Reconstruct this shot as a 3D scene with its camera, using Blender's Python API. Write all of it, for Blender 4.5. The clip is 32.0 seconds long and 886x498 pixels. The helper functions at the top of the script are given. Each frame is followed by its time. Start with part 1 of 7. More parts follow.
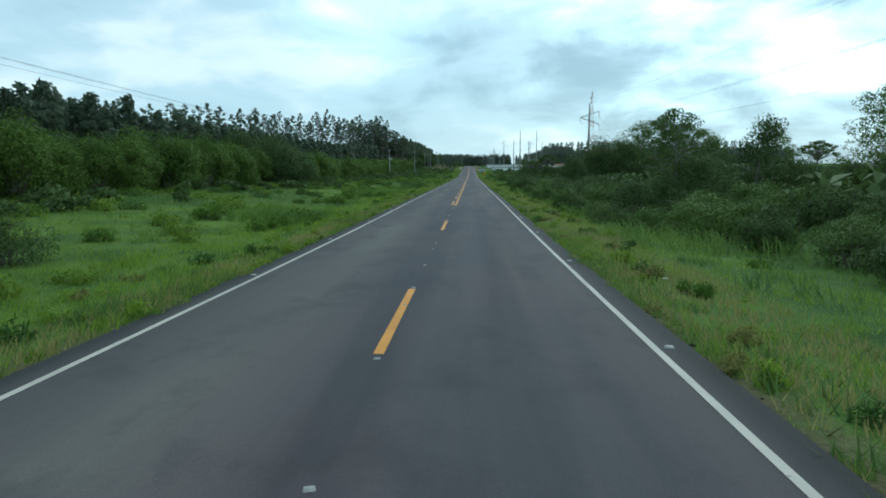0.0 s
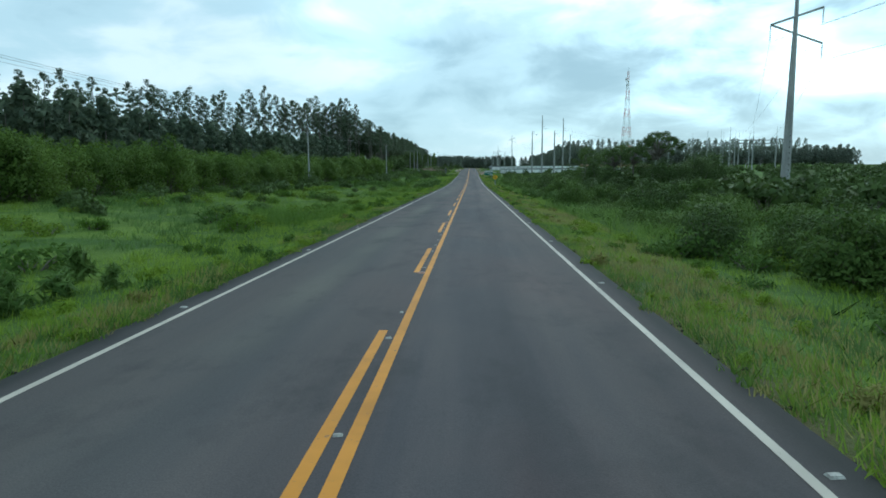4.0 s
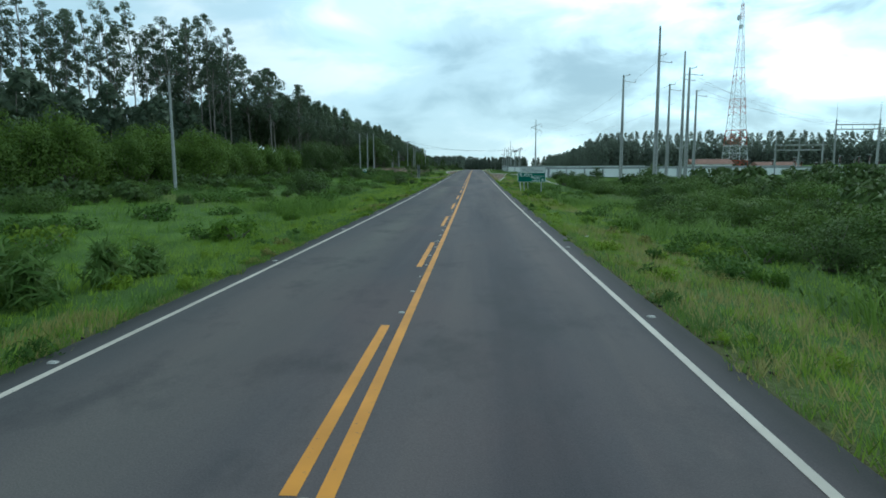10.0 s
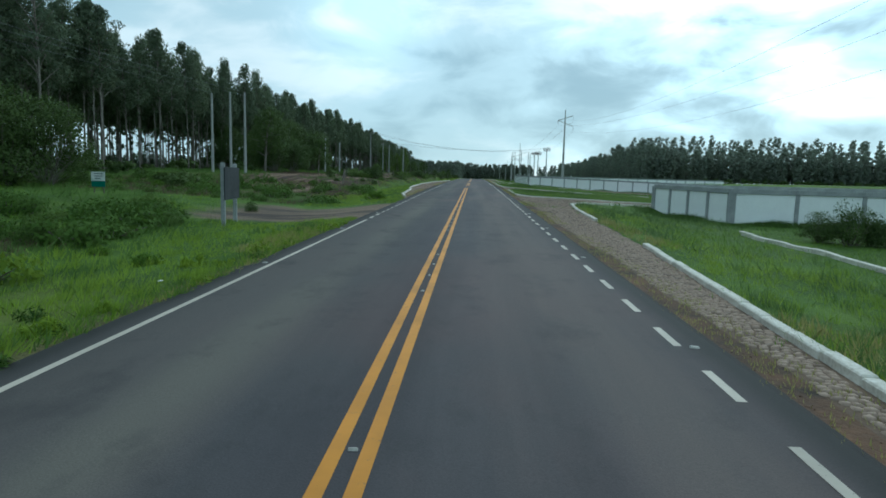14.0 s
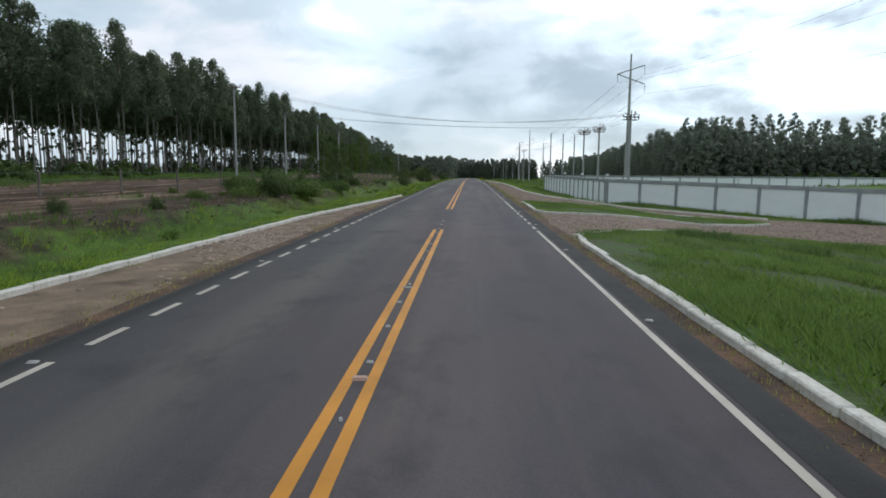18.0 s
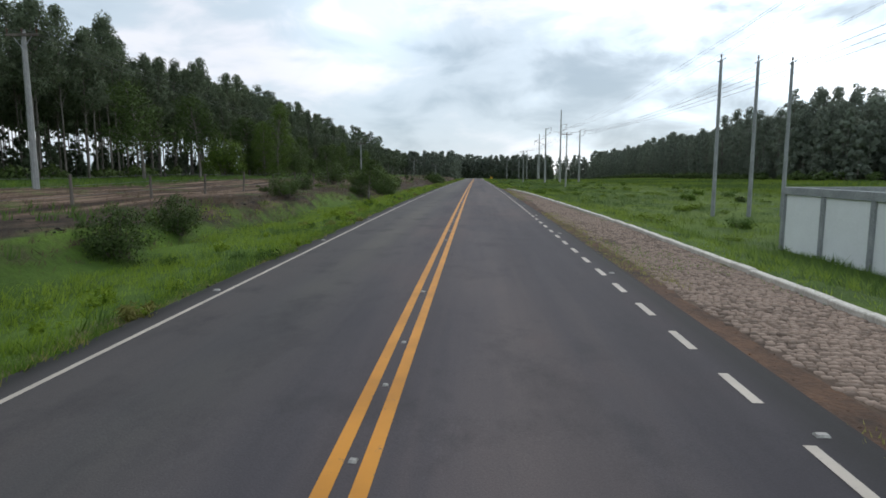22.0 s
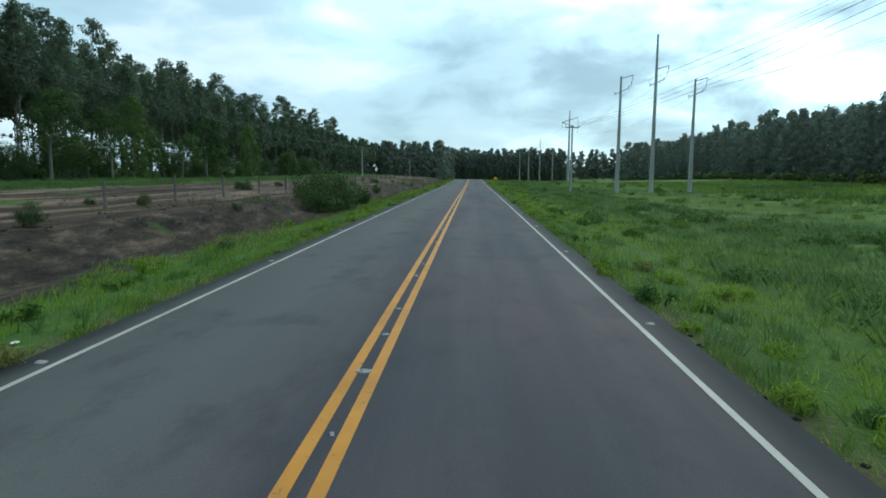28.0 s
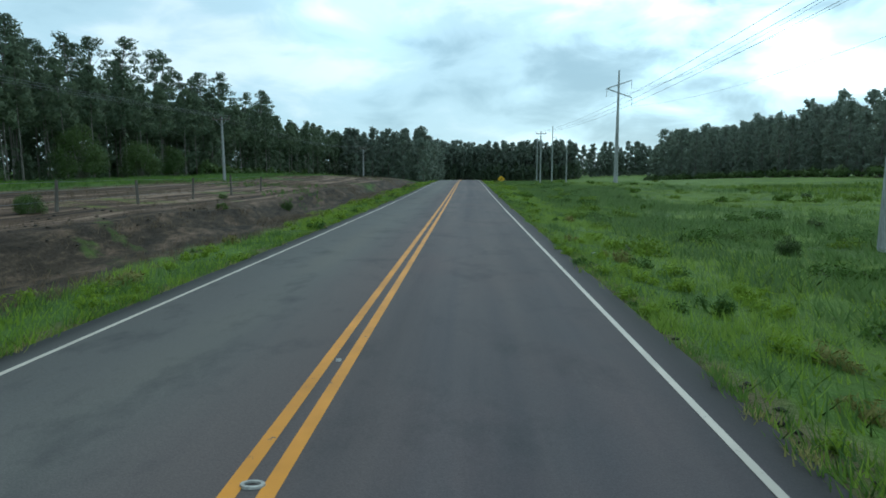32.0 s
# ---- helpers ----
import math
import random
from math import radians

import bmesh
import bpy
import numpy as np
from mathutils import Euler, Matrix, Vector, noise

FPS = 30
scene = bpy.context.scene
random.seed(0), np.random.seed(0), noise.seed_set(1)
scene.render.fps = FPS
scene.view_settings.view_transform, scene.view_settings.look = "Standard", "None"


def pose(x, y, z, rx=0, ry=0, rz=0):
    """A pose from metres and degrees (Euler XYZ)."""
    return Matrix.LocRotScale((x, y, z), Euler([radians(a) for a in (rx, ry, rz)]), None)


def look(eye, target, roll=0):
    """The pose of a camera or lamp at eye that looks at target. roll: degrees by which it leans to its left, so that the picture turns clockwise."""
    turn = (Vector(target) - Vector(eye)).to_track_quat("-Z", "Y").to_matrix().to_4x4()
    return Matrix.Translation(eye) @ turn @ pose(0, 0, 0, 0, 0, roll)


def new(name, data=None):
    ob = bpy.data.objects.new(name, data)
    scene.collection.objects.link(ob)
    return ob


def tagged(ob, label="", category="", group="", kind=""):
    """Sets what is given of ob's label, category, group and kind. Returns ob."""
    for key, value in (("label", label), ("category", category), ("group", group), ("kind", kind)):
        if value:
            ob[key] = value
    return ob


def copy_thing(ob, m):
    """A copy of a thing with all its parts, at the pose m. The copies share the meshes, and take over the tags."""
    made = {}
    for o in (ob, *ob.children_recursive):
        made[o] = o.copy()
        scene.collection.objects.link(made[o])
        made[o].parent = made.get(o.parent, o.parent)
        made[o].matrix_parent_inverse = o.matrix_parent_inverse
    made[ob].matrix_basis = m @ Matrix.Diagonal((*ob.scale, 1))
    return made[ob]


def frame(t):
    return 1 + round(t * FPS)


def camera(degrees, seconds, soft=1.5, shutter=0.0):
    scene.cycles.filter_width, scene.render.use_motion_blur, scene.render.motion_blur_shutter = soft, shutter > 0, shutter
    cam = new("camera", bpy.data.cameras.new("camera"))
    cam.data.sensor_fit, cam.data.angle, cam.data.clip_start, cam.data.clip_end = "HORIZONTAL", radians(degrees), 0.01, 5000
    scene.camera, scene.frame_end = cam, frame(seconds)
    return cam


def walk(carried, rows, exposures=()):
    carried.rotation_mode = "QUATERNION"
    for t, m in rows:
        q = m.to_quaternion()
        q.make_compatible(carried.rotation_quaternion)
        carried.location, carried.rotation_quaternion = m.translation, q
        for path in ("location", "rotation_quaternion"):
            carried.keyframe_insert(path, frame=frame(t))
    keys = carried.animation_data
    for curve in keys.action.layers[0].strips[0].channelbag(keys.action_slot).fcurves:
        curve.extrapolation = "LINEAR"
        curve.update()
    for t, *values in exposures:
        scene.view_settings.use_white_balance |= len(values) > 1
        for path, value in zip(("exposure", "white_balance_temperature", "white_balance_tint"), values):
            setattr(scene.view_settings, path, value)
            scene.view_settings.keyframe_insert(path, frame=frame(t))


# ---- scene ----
# ---------- camera and its way ----------
cam = camera(73.03, 32.0, soft=1.7)
ROWS = [
    (0, 1.208, 12.58, 1.881, -7.94, 0.23, 2.64),
    (0.5, 1.193, 24.33, 1.645, -7.31, 0.05, 2.72),
    (1, 1.181, 37.08, 1.473, -8.04, 0.79, 2.63),
    (1.5, 1.145, 49.90, 1.348, -7.16, 0.30, 2.70),
    (2, 1.116, 62.89, 1.231, -8.08, 0.11, 2.40),
    (2.5, 1.135, 74.81, 1.107, -7.82, -0.20, 2.54),
    (3, 1.160, 86.96, 0.970, -8.13, 0.73, 2.56),
    (3.5, 1.151, 99.56, 0.824, -7.54, 0.49, 2.63),
    (5.5, 1.140, 147.37, 0.345, -7.83, 0.28, 2.72),
    (6, 1.142, 158.30, 0.253, -7.61, 0.37, 2.58),
    (6.5, 1.140, 171.37, 0.142, -8.60, 0.20, 2.72),
    (7, 1.137, 183.08, 0.037, -7.71, -0.37, 2.79),
    (7.5, 1.177, 192.52, -0.053, -8.21, -0.04, 2.36),
    (8, 1.210, 204.03, -0.160, -7.70, -0.10, 2.51),
    (8.5, 1.212, 215.04, -0.249, -7.48, -0.04, 2.71),
    (9, 1.203, 226.16, -0.318, -8.08, 0.28, 3.07),
    (9.5, 1.188, 238.89, -0.357, -7.43, 0.73, 2.99),
    (10, 1.164, 251.33, -0.344, -7.24, 0.32, 3.04),
    (10.5, 1.104, 262.92, -0.289, -6.74, -0.37, 3.12),
    (11, 1.041, 274.64, -0.198, -7.43, 0.33, 2.78),
    (11.5, 1.027, 285.52, -0.087, -7.07, -0.26, 2.61),
    (12, 1.013, 296.35, 0.046, -6.77, -0.59, 2.78),
    (12.5, 0.990, 307.46, 0.198, -6.84, -0.06, 2.84),
    (13, 0.976, 318.45, 0.362, -6.53, 0.40, 3.09),
    (13.5, 0.922, 330.31, 0.553, -6.89, -1.55, 2.92),
    (14, 0.892, 340.67, 0.728, -6.62, -1.50, 2.95),
    (14.5, 0.944, 351.57, 0.920, -6.04, -0.68, 2.52),
    (16.5, 1.111, 396.73, 1.739, -6.11, -0.19, 2.64),
    (17, 1.098, 407.24, 1.917, -6.64, 0.13, 2.36),
    (17.5, 1.116, 417.51, 2.078, -6.95, 0.21, 2.20),
    (18, 1.134, 427.74, 2.224, -6.93, -0.46, 2.55),
    (18.5, 1.104, 437.79, 2.354, -6.00, -0.89, 2.65),
    (19, 1.073, 447.71, 2.472, -6.68, -0.75, 2.79),
    (19.5, 1.132, 457.22, 2.579, -6.65, 0.03, 2.57),
    (20, 1.164, 466.49, 2.679, -7.03, 0.27, 2.67),
    (20.5, 1.147, 475.52, 2.776, -6.62, 0.13, 2.71),
    (21, 1.094, 484.58, 2.874, -7.11, -0.27, 2.69),
    (21.5, 1.009, 493.78, 2.975, -6.93, -0.17, 2.69),
    (22, 0.923, 503.49, 3.080, -7.12, -0.03, 3.12),
    (22.5, 0.839, 511.61, 3.163, -6.89, -0.34, 2.82),
    (23, 0.781, 519.74, 3.241, -6.79, -0.24, 2.78),
    (23.5, 0.792, 529.22, 3.322, -6.78, -0.45, 2.26),
    (24, 0.849, 537.83, 3.385, -7.13, -0.34, 1.87),
    (24.5, 0.948, 546.34, 3.433, -6.97, -0.52, 1.63),
    (25, 1.074, 554.95, 3.470, -7.10, -0.15, 1.77),
    (25.5, 1.192, 564.13, 3.496, -6.87, 0.19, 2.02),
    (27.5, 1.264, 594.68, 3.509, -7.38, -0.68, 2.76),
    (28, 1.194, 603.52, 3.508, -7.38, -0.22, 2.85),
    (28.5, 1.101, 612.61, 3.507, -8.12, -0.37, 3.21),
    (29, 1.016, 621.67, 3.504, -7.63, -0.24, 3.21),
    (29.5, 0.972, 630.22, 3.499, -7.30, -0.76, 3.07),
    (30, 0.978, 638.88, 3.491, -7.46, -0.59, 2.62),
    (30.5, 1.044, 647.24, 3.479, -7.28, -0.23, 2.25),
    (31, 1.164, 655.87, 3.461, -7.78, -0.84, 2.01),
    (31.5, 1.327, 664.81, 3.435, -7.64, -0.85, 1.87),
    (32, 1.507, 673.37, 3.366, -7.62, 0.24, 2.32),
]
walk(cam, [(t, pose(x, y, z, 90 + pitch, roll, yaw)) for t, x, y, z, pitch, roll, yaw in ROWS],
     exposures=[(0.0, 0.0, 5440, -6), (11.5, 0.0, 5450, -6), (13.6, -0.14, 5450, -6), (14.5, -0.14, 5450, -6), (16.4, -0.08, 6000, 9), (18.0, -0.03, 6220, 14), (20.0, 0.0, 6320, 16),
                (25.6, 0.0, 6300, 15), (27.3, 0.0, 5480, -5), (32.0, 0.0, 5440, -5)])

# ---------- sky and sun ----------
SUN_AZ, SUN_EL = radians(22), radians(38)          # east of the road's line, above the horizon
SUN_DIR = Vector((math.sin(SUN_AZ) * math.cos(SUN_EL), math.cos(SUN_AZ) * math.cos(SUN_EL), math.sin(SUN_EL)))
world = bpy.data.worlds.new("overcast_sky")
scene.world = world
world.use_nodes = True
wn, wl = world.node_tree.nodes, world.node_tree.links
wn.clear()


def wnode(kind, **props):
    n = wn.new(kind)
    for k, v in props.items():
        if k == "op":
            n.operation = v
        elif k == "vals":
            for i, val in v.items():
                n.inputs[i].default_value = val
    return n


w_out = wnode("ShaderNodeOutputWorld")
w_sky = wnode("ShaderNodeTexSky")
w_sky.sky_type = "NISHITA"
w_sky.sun_disc = False
w_sky.sun_elevation = SUN_EL
w_sky.sun_rotation = SUN_AZ
w_bg1 = wnode("ShaderNodeBackground", vals={1: 0.10})
wl.new(w_sky.outputs[0], w_bg1.inputs[0])
w_tc = wnode("ShaderNodeTexCoord")
w_sep = wnode("ShaderNodeSeparateXYZ")
wl.new(w_tc.outputs["Generated"], w_sep.inputs[0])
w_up = wnode("ShaderNodeMath", op="MAXIMUM", vals={1: 0.0})
wl.new(w_sep.outputs[2], w_up.inputs[0])
# broad soft banks of cloud, flattened towards the horizon, with smaller billows on them
w_big = wnode("ShaderNodeTexNoise", vals={2: 2.3, 3: 3.0, 4: 0.48, 8: 0.25})
w_map = wnode("ShaderNodeMapping", vals={1: (0.35, 0.1, 0.22), 3: (1.0, 1.0, 3.4)})
wl.new(w_tc.outputs["Generated"], w_map.inputs[0]), wl.new(w_map.outputs[0], w_big.inputs[0])
w_puff = wnode("ShaderNodeTexNoise", vals={2: 7.5, 3: 5.0, 4: 0.55, 8: 0.4})
w_map2 = wnode("ShaderNodeMapping", vals={1: (1.7, 0.4, 0.0), 3: (1.0, 1.0, 2.2)})
wl.new(w_tc.outputs["Generated"], w_map2.inputs[0]), wl.new(w_map2.outputs[0], w_puff.inputs[0])
w_sum = wnode("ShaderNodeMath", op="MULTIPLY_ADD", vals={1: 0.38})
w_off = wnode("ShaderNodeMath", op="MULTIPLY_ADD", vals={1: 0.75, 2: 0.0})
wl.new(w_big.outputs[0], w_off.inputs[0])
wl.new(w_puff.outputs[0], w_sum.inputs[0]), wl.new(w_off.outputs[0], w_sum.inputs[2])
w_ramp = wnode("ShaderNodeValToRGB")
w_ramp.color_ramp.interpolation = "EASE"
w_ramp.color_ramp.elements[0].position, w_ramp.color_ramp.elements[0].color = 0.42, (0.42, 0.545, 0.605, 1)
w_ramp.color_ramp.elements[1].position, w_ramp.color_ramp.elements[1].color = 0.70, (0.95, 0.99, 1.0, 1)
e = w_ramp.color_ramp.elements.new(0.56)
e.color = (0.64, 0.77, 0.82, 1)
wl.new(w_sum.outputs[0], w_ramp.inputs[0])
# the thin part of the cloud round the hidden sun
w_dot = wn.new("ShaderNodeVectorMath")
w_dot.operation = "DOT_PRODUCT"
GLOW = Vector((math.sin(radians(24)) * math.cos(radians(15)), math.cos(radians(24)) * math.cos(radians(15)), math.sin(radians(15))))
w_dot.inputs[1].default_value = GLOW
wl.new(w_tc.outputs["Generated"], w_dot.inputs[0])
w_mx = wnode("ShaderNodeMath", op="MAXIMUM", vals={1: 0.0})
w_pw = wnode("ShaderNodeMath", op="POWER", vals={1: 32.0})
w_ns = wnode("ShaderNodeMath", op="MULTIPLY")
w_amt = wnode("ShaderNodeMath", op="MULTIPLY", vals={1: 1.5})
w_one = wnode("ShaderNodeMath", op="ADD", vals={1: 1.0})
wl.new(w_dot.outputs["Value"], w_mx.inputs[0]), wl.new(w_mx.outputs[0], w_pw.inputs[0])
w_hole = wn.new("ShaderNodeMapRange")
w_hole.interpolation_type = "SMOOTHSTEP"
w_hole.inputs[1].default_value, w_hole.inputs[2].default_value, w_hole.inputs[3].default_value = 0.47, 0.64, 0.05
wl.new(w_sum.outputs[0], w_hole.inputs[0])
wl.new(w_pw.outputs[0], w_ns.inputs[0]), wl.new(w_hole.outputs[0], w_ns.inputs[1])
wl.new(w_ns.outputs[0], w_amt.inputs[0]), wl.new(w_amt.outputs[0], w_one.inputs[0])
# a second, smaller thin patch further round
w_dot2, w_pw2, w_mx2 = wn.new("ShaderNodeVectorMath"), wnode("ShaderNodeMath", op="POWER", vals={1: 190.0}), wnode("ShaderNodeMath", op="MAXIMUM", vals={1: 0.0})
w_dot2.operation = "DOT_PRODUCT"
w_dot2.inputs[1].default_value = Vector((math.sin(radians(-10)) * math.cos(radians(15)), math.cos(radians(-10)) * math.cos(radians(15)), math.sin(radians(15))))
w_two = wnode("ShaderNodeMath", op="MULTIPLY_ADD", vals={1: 0.55})
wl.new(w_tc.outputs["Generated"], w_dot2.inputs[0]), wl.new(w_dot2.outputs["Value"], w_mx2.inputs[0]), wl.new(w_mx2.outputs[0], w_pw2.inputs[0])
wl.new(w_pw2.outputs[0], w_two.inputs[0]), wl.new(w_one.outputs[0], w_two.inputs[2])
w_bg2 = wnode("ShaderNodeBackground")
wl.new(w_ramp.outputs[0], w_bg2.inputs[0]), wl.new(w_two.outputs[0], w_bg2.inputs[1])
w_mix = wnode("ShaderNodeMixShader", vals={0: 0.88})
wl.new(w_bg1.outputs[0], w_mix.inputs[1]), wl.new(w_bg2.outputs[0], w_mix.inputs[2])
wl.new(w_mix.outputs[0], w_out.inputs[0])

sun_data = bpy.data.lights.new("sun", "SUN")
sun_data.energy, sun_data.angle, sun_data.color = 0.8, radians(14), (1.0, 0.96, 0.9)
sun = new("sun", sun_data)
sun.matrix_world = look(SUN_DIR * 100, (0, 0, 0))


# ---------- materials ----------
def material(name, base, rough=0.8, metal=0.0, spec=0.3):
    m = bpy.data.materials.new(name)
    m.use_nodes = True
    b = m.node_tree.nodes["Principled BSDF"]
    b.inputs["Base Color"].default_value = (*base, 1)
    b.inputs["Roughness"].default_value = rough
    b.inputs["Metallic"].default_value = metal
    b.inputs["Specular IOR Level"].default_value = spec
    return m


def nodes_of(m):
    return m.node_tree.nodes, m.node_tree.links, m.node_tree.nodes["Principled BSDF"]


def noise_tex(m, scale, detail=4.0, rough=0.55, stretch=(1, 1, 1), coords="Object"):
    n, l, b = nodes_of(m)
    tc, mp, tx = n.new("ShaderNodeTexCoord"), n.new("ShaderNodeMapping"), n.new("ShaderNodeTexNoise")
    mp.inputs["Scale"].default_value = stretch
    tx.inputs["Scale"].default_value, tx.inputs["Detail"].default_value, tx.inputs["Roughness"].default_value = scale, detail, rough
    l.new(tc.outputs[coords], mp.inputs[0]), l.new(mp.outputs[0], tx.inputs[0])
    return tx


def ramp(m, source, stops):
    n, l, b = nodes_of(m)
    r = n.new("ShaderNodeValToRGB")
    el = r.color_ramp.elements
    for i, (pos, col) in enumerate(stops):
        e = el[i] if i < 2 else el.new(pos)
        e.position, e.color = pos, (*col, 1)
    l.new(source, r.inputs[0])
    return r


def mix_rgb(m, fac, a, b_, mode="MIX"):
    n, l, b = nodes_of(m)
    x = n.new("ShaderNodeMix")
    x.data_type, x.blend_type = "RGBA", mode
    for sock, v in ((x.inputs[0], fac), (x.inputs[6], a), (x.inputs[7], b_)):
        if isinstance(v, (int, float)):
            sock.default_value = v
        elif isinstance(v, tuple):
            sock.default_value = (*v, 1)
        else:
            l.new(v, sock)
    return x


def bump(m, source, strength, distance):
    n, l, b = nodes_of(m)
    bp = n.new("ShaderNodeBump")
    bp.inputs["Strength"].default_value, bp.inputs["Distance"].default_value = strength, distance
    l.new(source, bp.inputs["Height"]), l.new(bp.outputs[0], b.inputs["Normal"])


def mottled(name, dark, light, scale=1.5, rough=0.85, grain=25.0, bumps=0.3, dist=0.01, stretch=(1, 1, 1), spec=0.3, metal=0.0):
    """A surface with stains at one scale and grain at another."""
    m = material(name, light, rough, metal, spec)
    n, l, b = nodes_of(m)
    big, fine = noise_tex(m, scale, 5, 0.6, stretch), noise_tex(m, grain, 3, 0.6, stretch)
    r = ramp(m, big.outputs[0], [(0.32, dark), (0.68, light)])
    k = mix_rgb(m, 0.5, r.outputs[0], fine.outputs[0], "OVERLAY")
    l.new(k.outputs[2], b.inputs["Base Color"])
    bump(m, fine.outputs[0], bumps, dist)
    return m


def foliage(name, dark, light, back=0.25, rough=0.6, single=0.30, plant_=0.22, broad=0.55, lo=0.36, hi=0.86, spec=0.10):
    """Leaves: shades that drift over the plants, a little from leaf to leaf and plant to plant, some light passing through."""
    m = material(name, light, rough, 0, spec)
    n, l, b = nodes_of(m)
    geo, info = n.new("ShaderNodeNewGeometry"), n.new("ShaderNodeObjectInfo")
    tx = noise_tex(m, 0.35, 2, 0.5)
    add = n.new("ShaderNodeMath")
    add.operation = "MULTIPLY_ADD"
    add.inputs[1].default_value, add.inputs[2].default_value = single, 0.0
    l.new(geo.outputs["Random Per Island"], add.inputs[0])
    add2 = n.new("ShaderNodeMath")
    add2.operation = "MULTIPLY_ADD"
    add2.inputs[1].default_value = plant_
    l.new(info.outputs["Random"], add2.inputs[0]), l.new(add.outputs[0], add2.inputs[2])
    add3 = n.new("ShaderNodeMath")
    add3.operation = "MULTIPLY_ADD"
    add3.inputs[1].default_value = 0.35
    l.new(tx.outputs[0], add3.inputs[0]), l.new(add2.outputs[0], add3.inputs[2])
    drift = noise_tex(m, 0.07, 3, 0.6)
    add4 = n.new("ShaderNodeMath")
    add4.operation = "MULTIPLY_ADD"
    add4.inputs[1].default_value = broad
    l.new(drift.outputs[0], add4.inputs[0]), l.new(add3.outputs[0], add4.inputs[2])
    r = ramp(m, add4.outputs[0], [(lo, dark), (hi, light)])
    l.new(r.outputs[0], b.inputs["Base Color"])
    tr, mx, out = n.new("ShaderNodeBsdfTranslucent"), n.new("ShaderNodeMixShader"), n["Material Output"]
    l.new(r.outputs[0], tr.inputs[0])
    mx.inputs[0].default_value = back
    l.new(b.outputs[0], mx.inputs[1]), l.new(tr.outputs[0], mx.inputs[2]), l.new(mx.outputs[0], out.inputs[0])
    return m


def asphalt_material():
    m = material("asphalt", (0.06, 0.06, 0.065), 0.85, 0, 0.25)
    n, l, b = nodes_of(m)
    long_, patch, grit = noise_tex(m, 0.55, 5, 0.6, (1, 0.06, 1)), noise_tex(m, 0.22, 5, 0.6, (1, 0.5, 1)), noise_tex(m, 55, 2, 0.7)
    base = ramp(m, long_.outputs[0], [(0.28, (0.053, 0.047, 0.051)), (0.52, (0.078, 0.069, 0.073)), (0.74, (0.120, 0.100, 0.097))])
    warm = ramp(m, patch.outputs[0], [(0.34, (0.42, 0.43, 0.45)), (0.50, (0.5, 0.5, 0.5)), (0.66, (0.62, 0.54, 0.52))])
    k = mix_rgb(m, 1.0, base.outputs[0], warm.outputs[0], "OVERLAY")
    # polished wheel tracks across the road's width
    tc, sep, wv, mul = n.new("ShaderNodeTexCoord"), n.new("ShaderNodeSeparateXYZ"), n.new("ShaderNodeMath"), n.new("ShaderNodeMath")
    l.new(tc.outputs["Object"], sep.inputs[0])
    mul.operation, mul.inputs[1].default_value = "MULTIPLY", 3.43
    wv.operation = "COSINE"
    l.new(sep.outputs[0], mul.inputs[0]), l.new(mul.outputs[0], wv.inputs[0])
    tr = ramp(m, wv.outputs[0], [(0.0, (0.53, 0.53, 0.53)), (0.9, (0.46, 0.46, 0.465))])
    k2 = mix_rgb(m, 0.8, k.outputs[2], tr.outputs[0], "OVERLAY")
    dust = ramp(m, noise_tex(m, 0.42, 5, 0.6, (1, 0.035, 1)).outputs[0], [(0.44, (0, 0, 0)), (0.66, (0.7, 0.7, 0.7))])
    k2 = mix_rgb(m, dust.outputs[0], k2.outputs[2], (0.134, 0.107, 0.098))
    # windscreen haze and dust painted in as a paler left lane, stronger further on
    lane, thin, haze_film = n.new("ShaderNodeMapRange"), noise_tex(m, 0.10, 4, 0.6, (1, 0.35, 1)), n.new("ShaderNodeMath")
    lane.interpolation_type = "SMOOTHSTEP"
    lane.inputs[1].default_value, lane.inputs[2].default_value, lane.inputs[4].default_value = -0.2, -2.2, 0.75
    haze_film.operation = "MULTIPLY"
    l.new(sep.outputs[0], lane.inputs[0]), l.new(lane.outputs[0], haze_film.inputs[0]), l.new(thin.outputs[0], haze_film.inputs[1])
    further, more = n.new("ShaderNodeMapRange"), n.new("ShaderNodeMath")
    further.inputs[1].default_value, further.inputs[2].default_value, further.inputs[3].default_value, further.inputs[4].default_value = 500, 565, 0.8, 2.4
    more.operation, more.use_clamp = "MULTIPLY", True
    l.new(sep.outputs[1], further.inputs[0]), l.new(haze_film.outputs[0], more.inputs[0]), l.new(further.outputs[0], more.inputs[1])
    k2 = mix_rgb(m, more.outputs[0], k2.outputs[2], (0.152, 0.142, 0.129))
    pale = n.new("ShaderNodeMapRange")
    dist_ = n.new("ShaderNodeMath")
    dist_.operation, dist_.inputs[1].default_value = "ADD", 2.05
    ab_ = n.new("ShaderNodeMath")
    ab_.operation = "ABSOLUTE"
    l.new(sep.outputs[0], dist_.inputs[0]), l.new(dist_.outputs[0], ab_.inputs[0]), l.new(ab_.outputs[0], pale.inputs[0])
    pale.interpolation_type = "SMOOTHSTEP"
    pale.inputs[1].default_value, pale.inputs[2].default_value, pale.inputs[4].default_value = 0.75, 0.05, 0.8
    run = ramp(m, noise_tex(m, 0.05, 4, 0.6, (0.4, 1, 1)).outputs[0], [(0.42, (0, 0, 0)), (0.60, (1, 1, 1))])
    streak = n.new("ShaderNodeMath")
    streak.operation = "MULTIPLY"
    l.new(pale.outputs[0], streak.inputs[0]), l.new(run.outputs[0], streak.inputs[1])
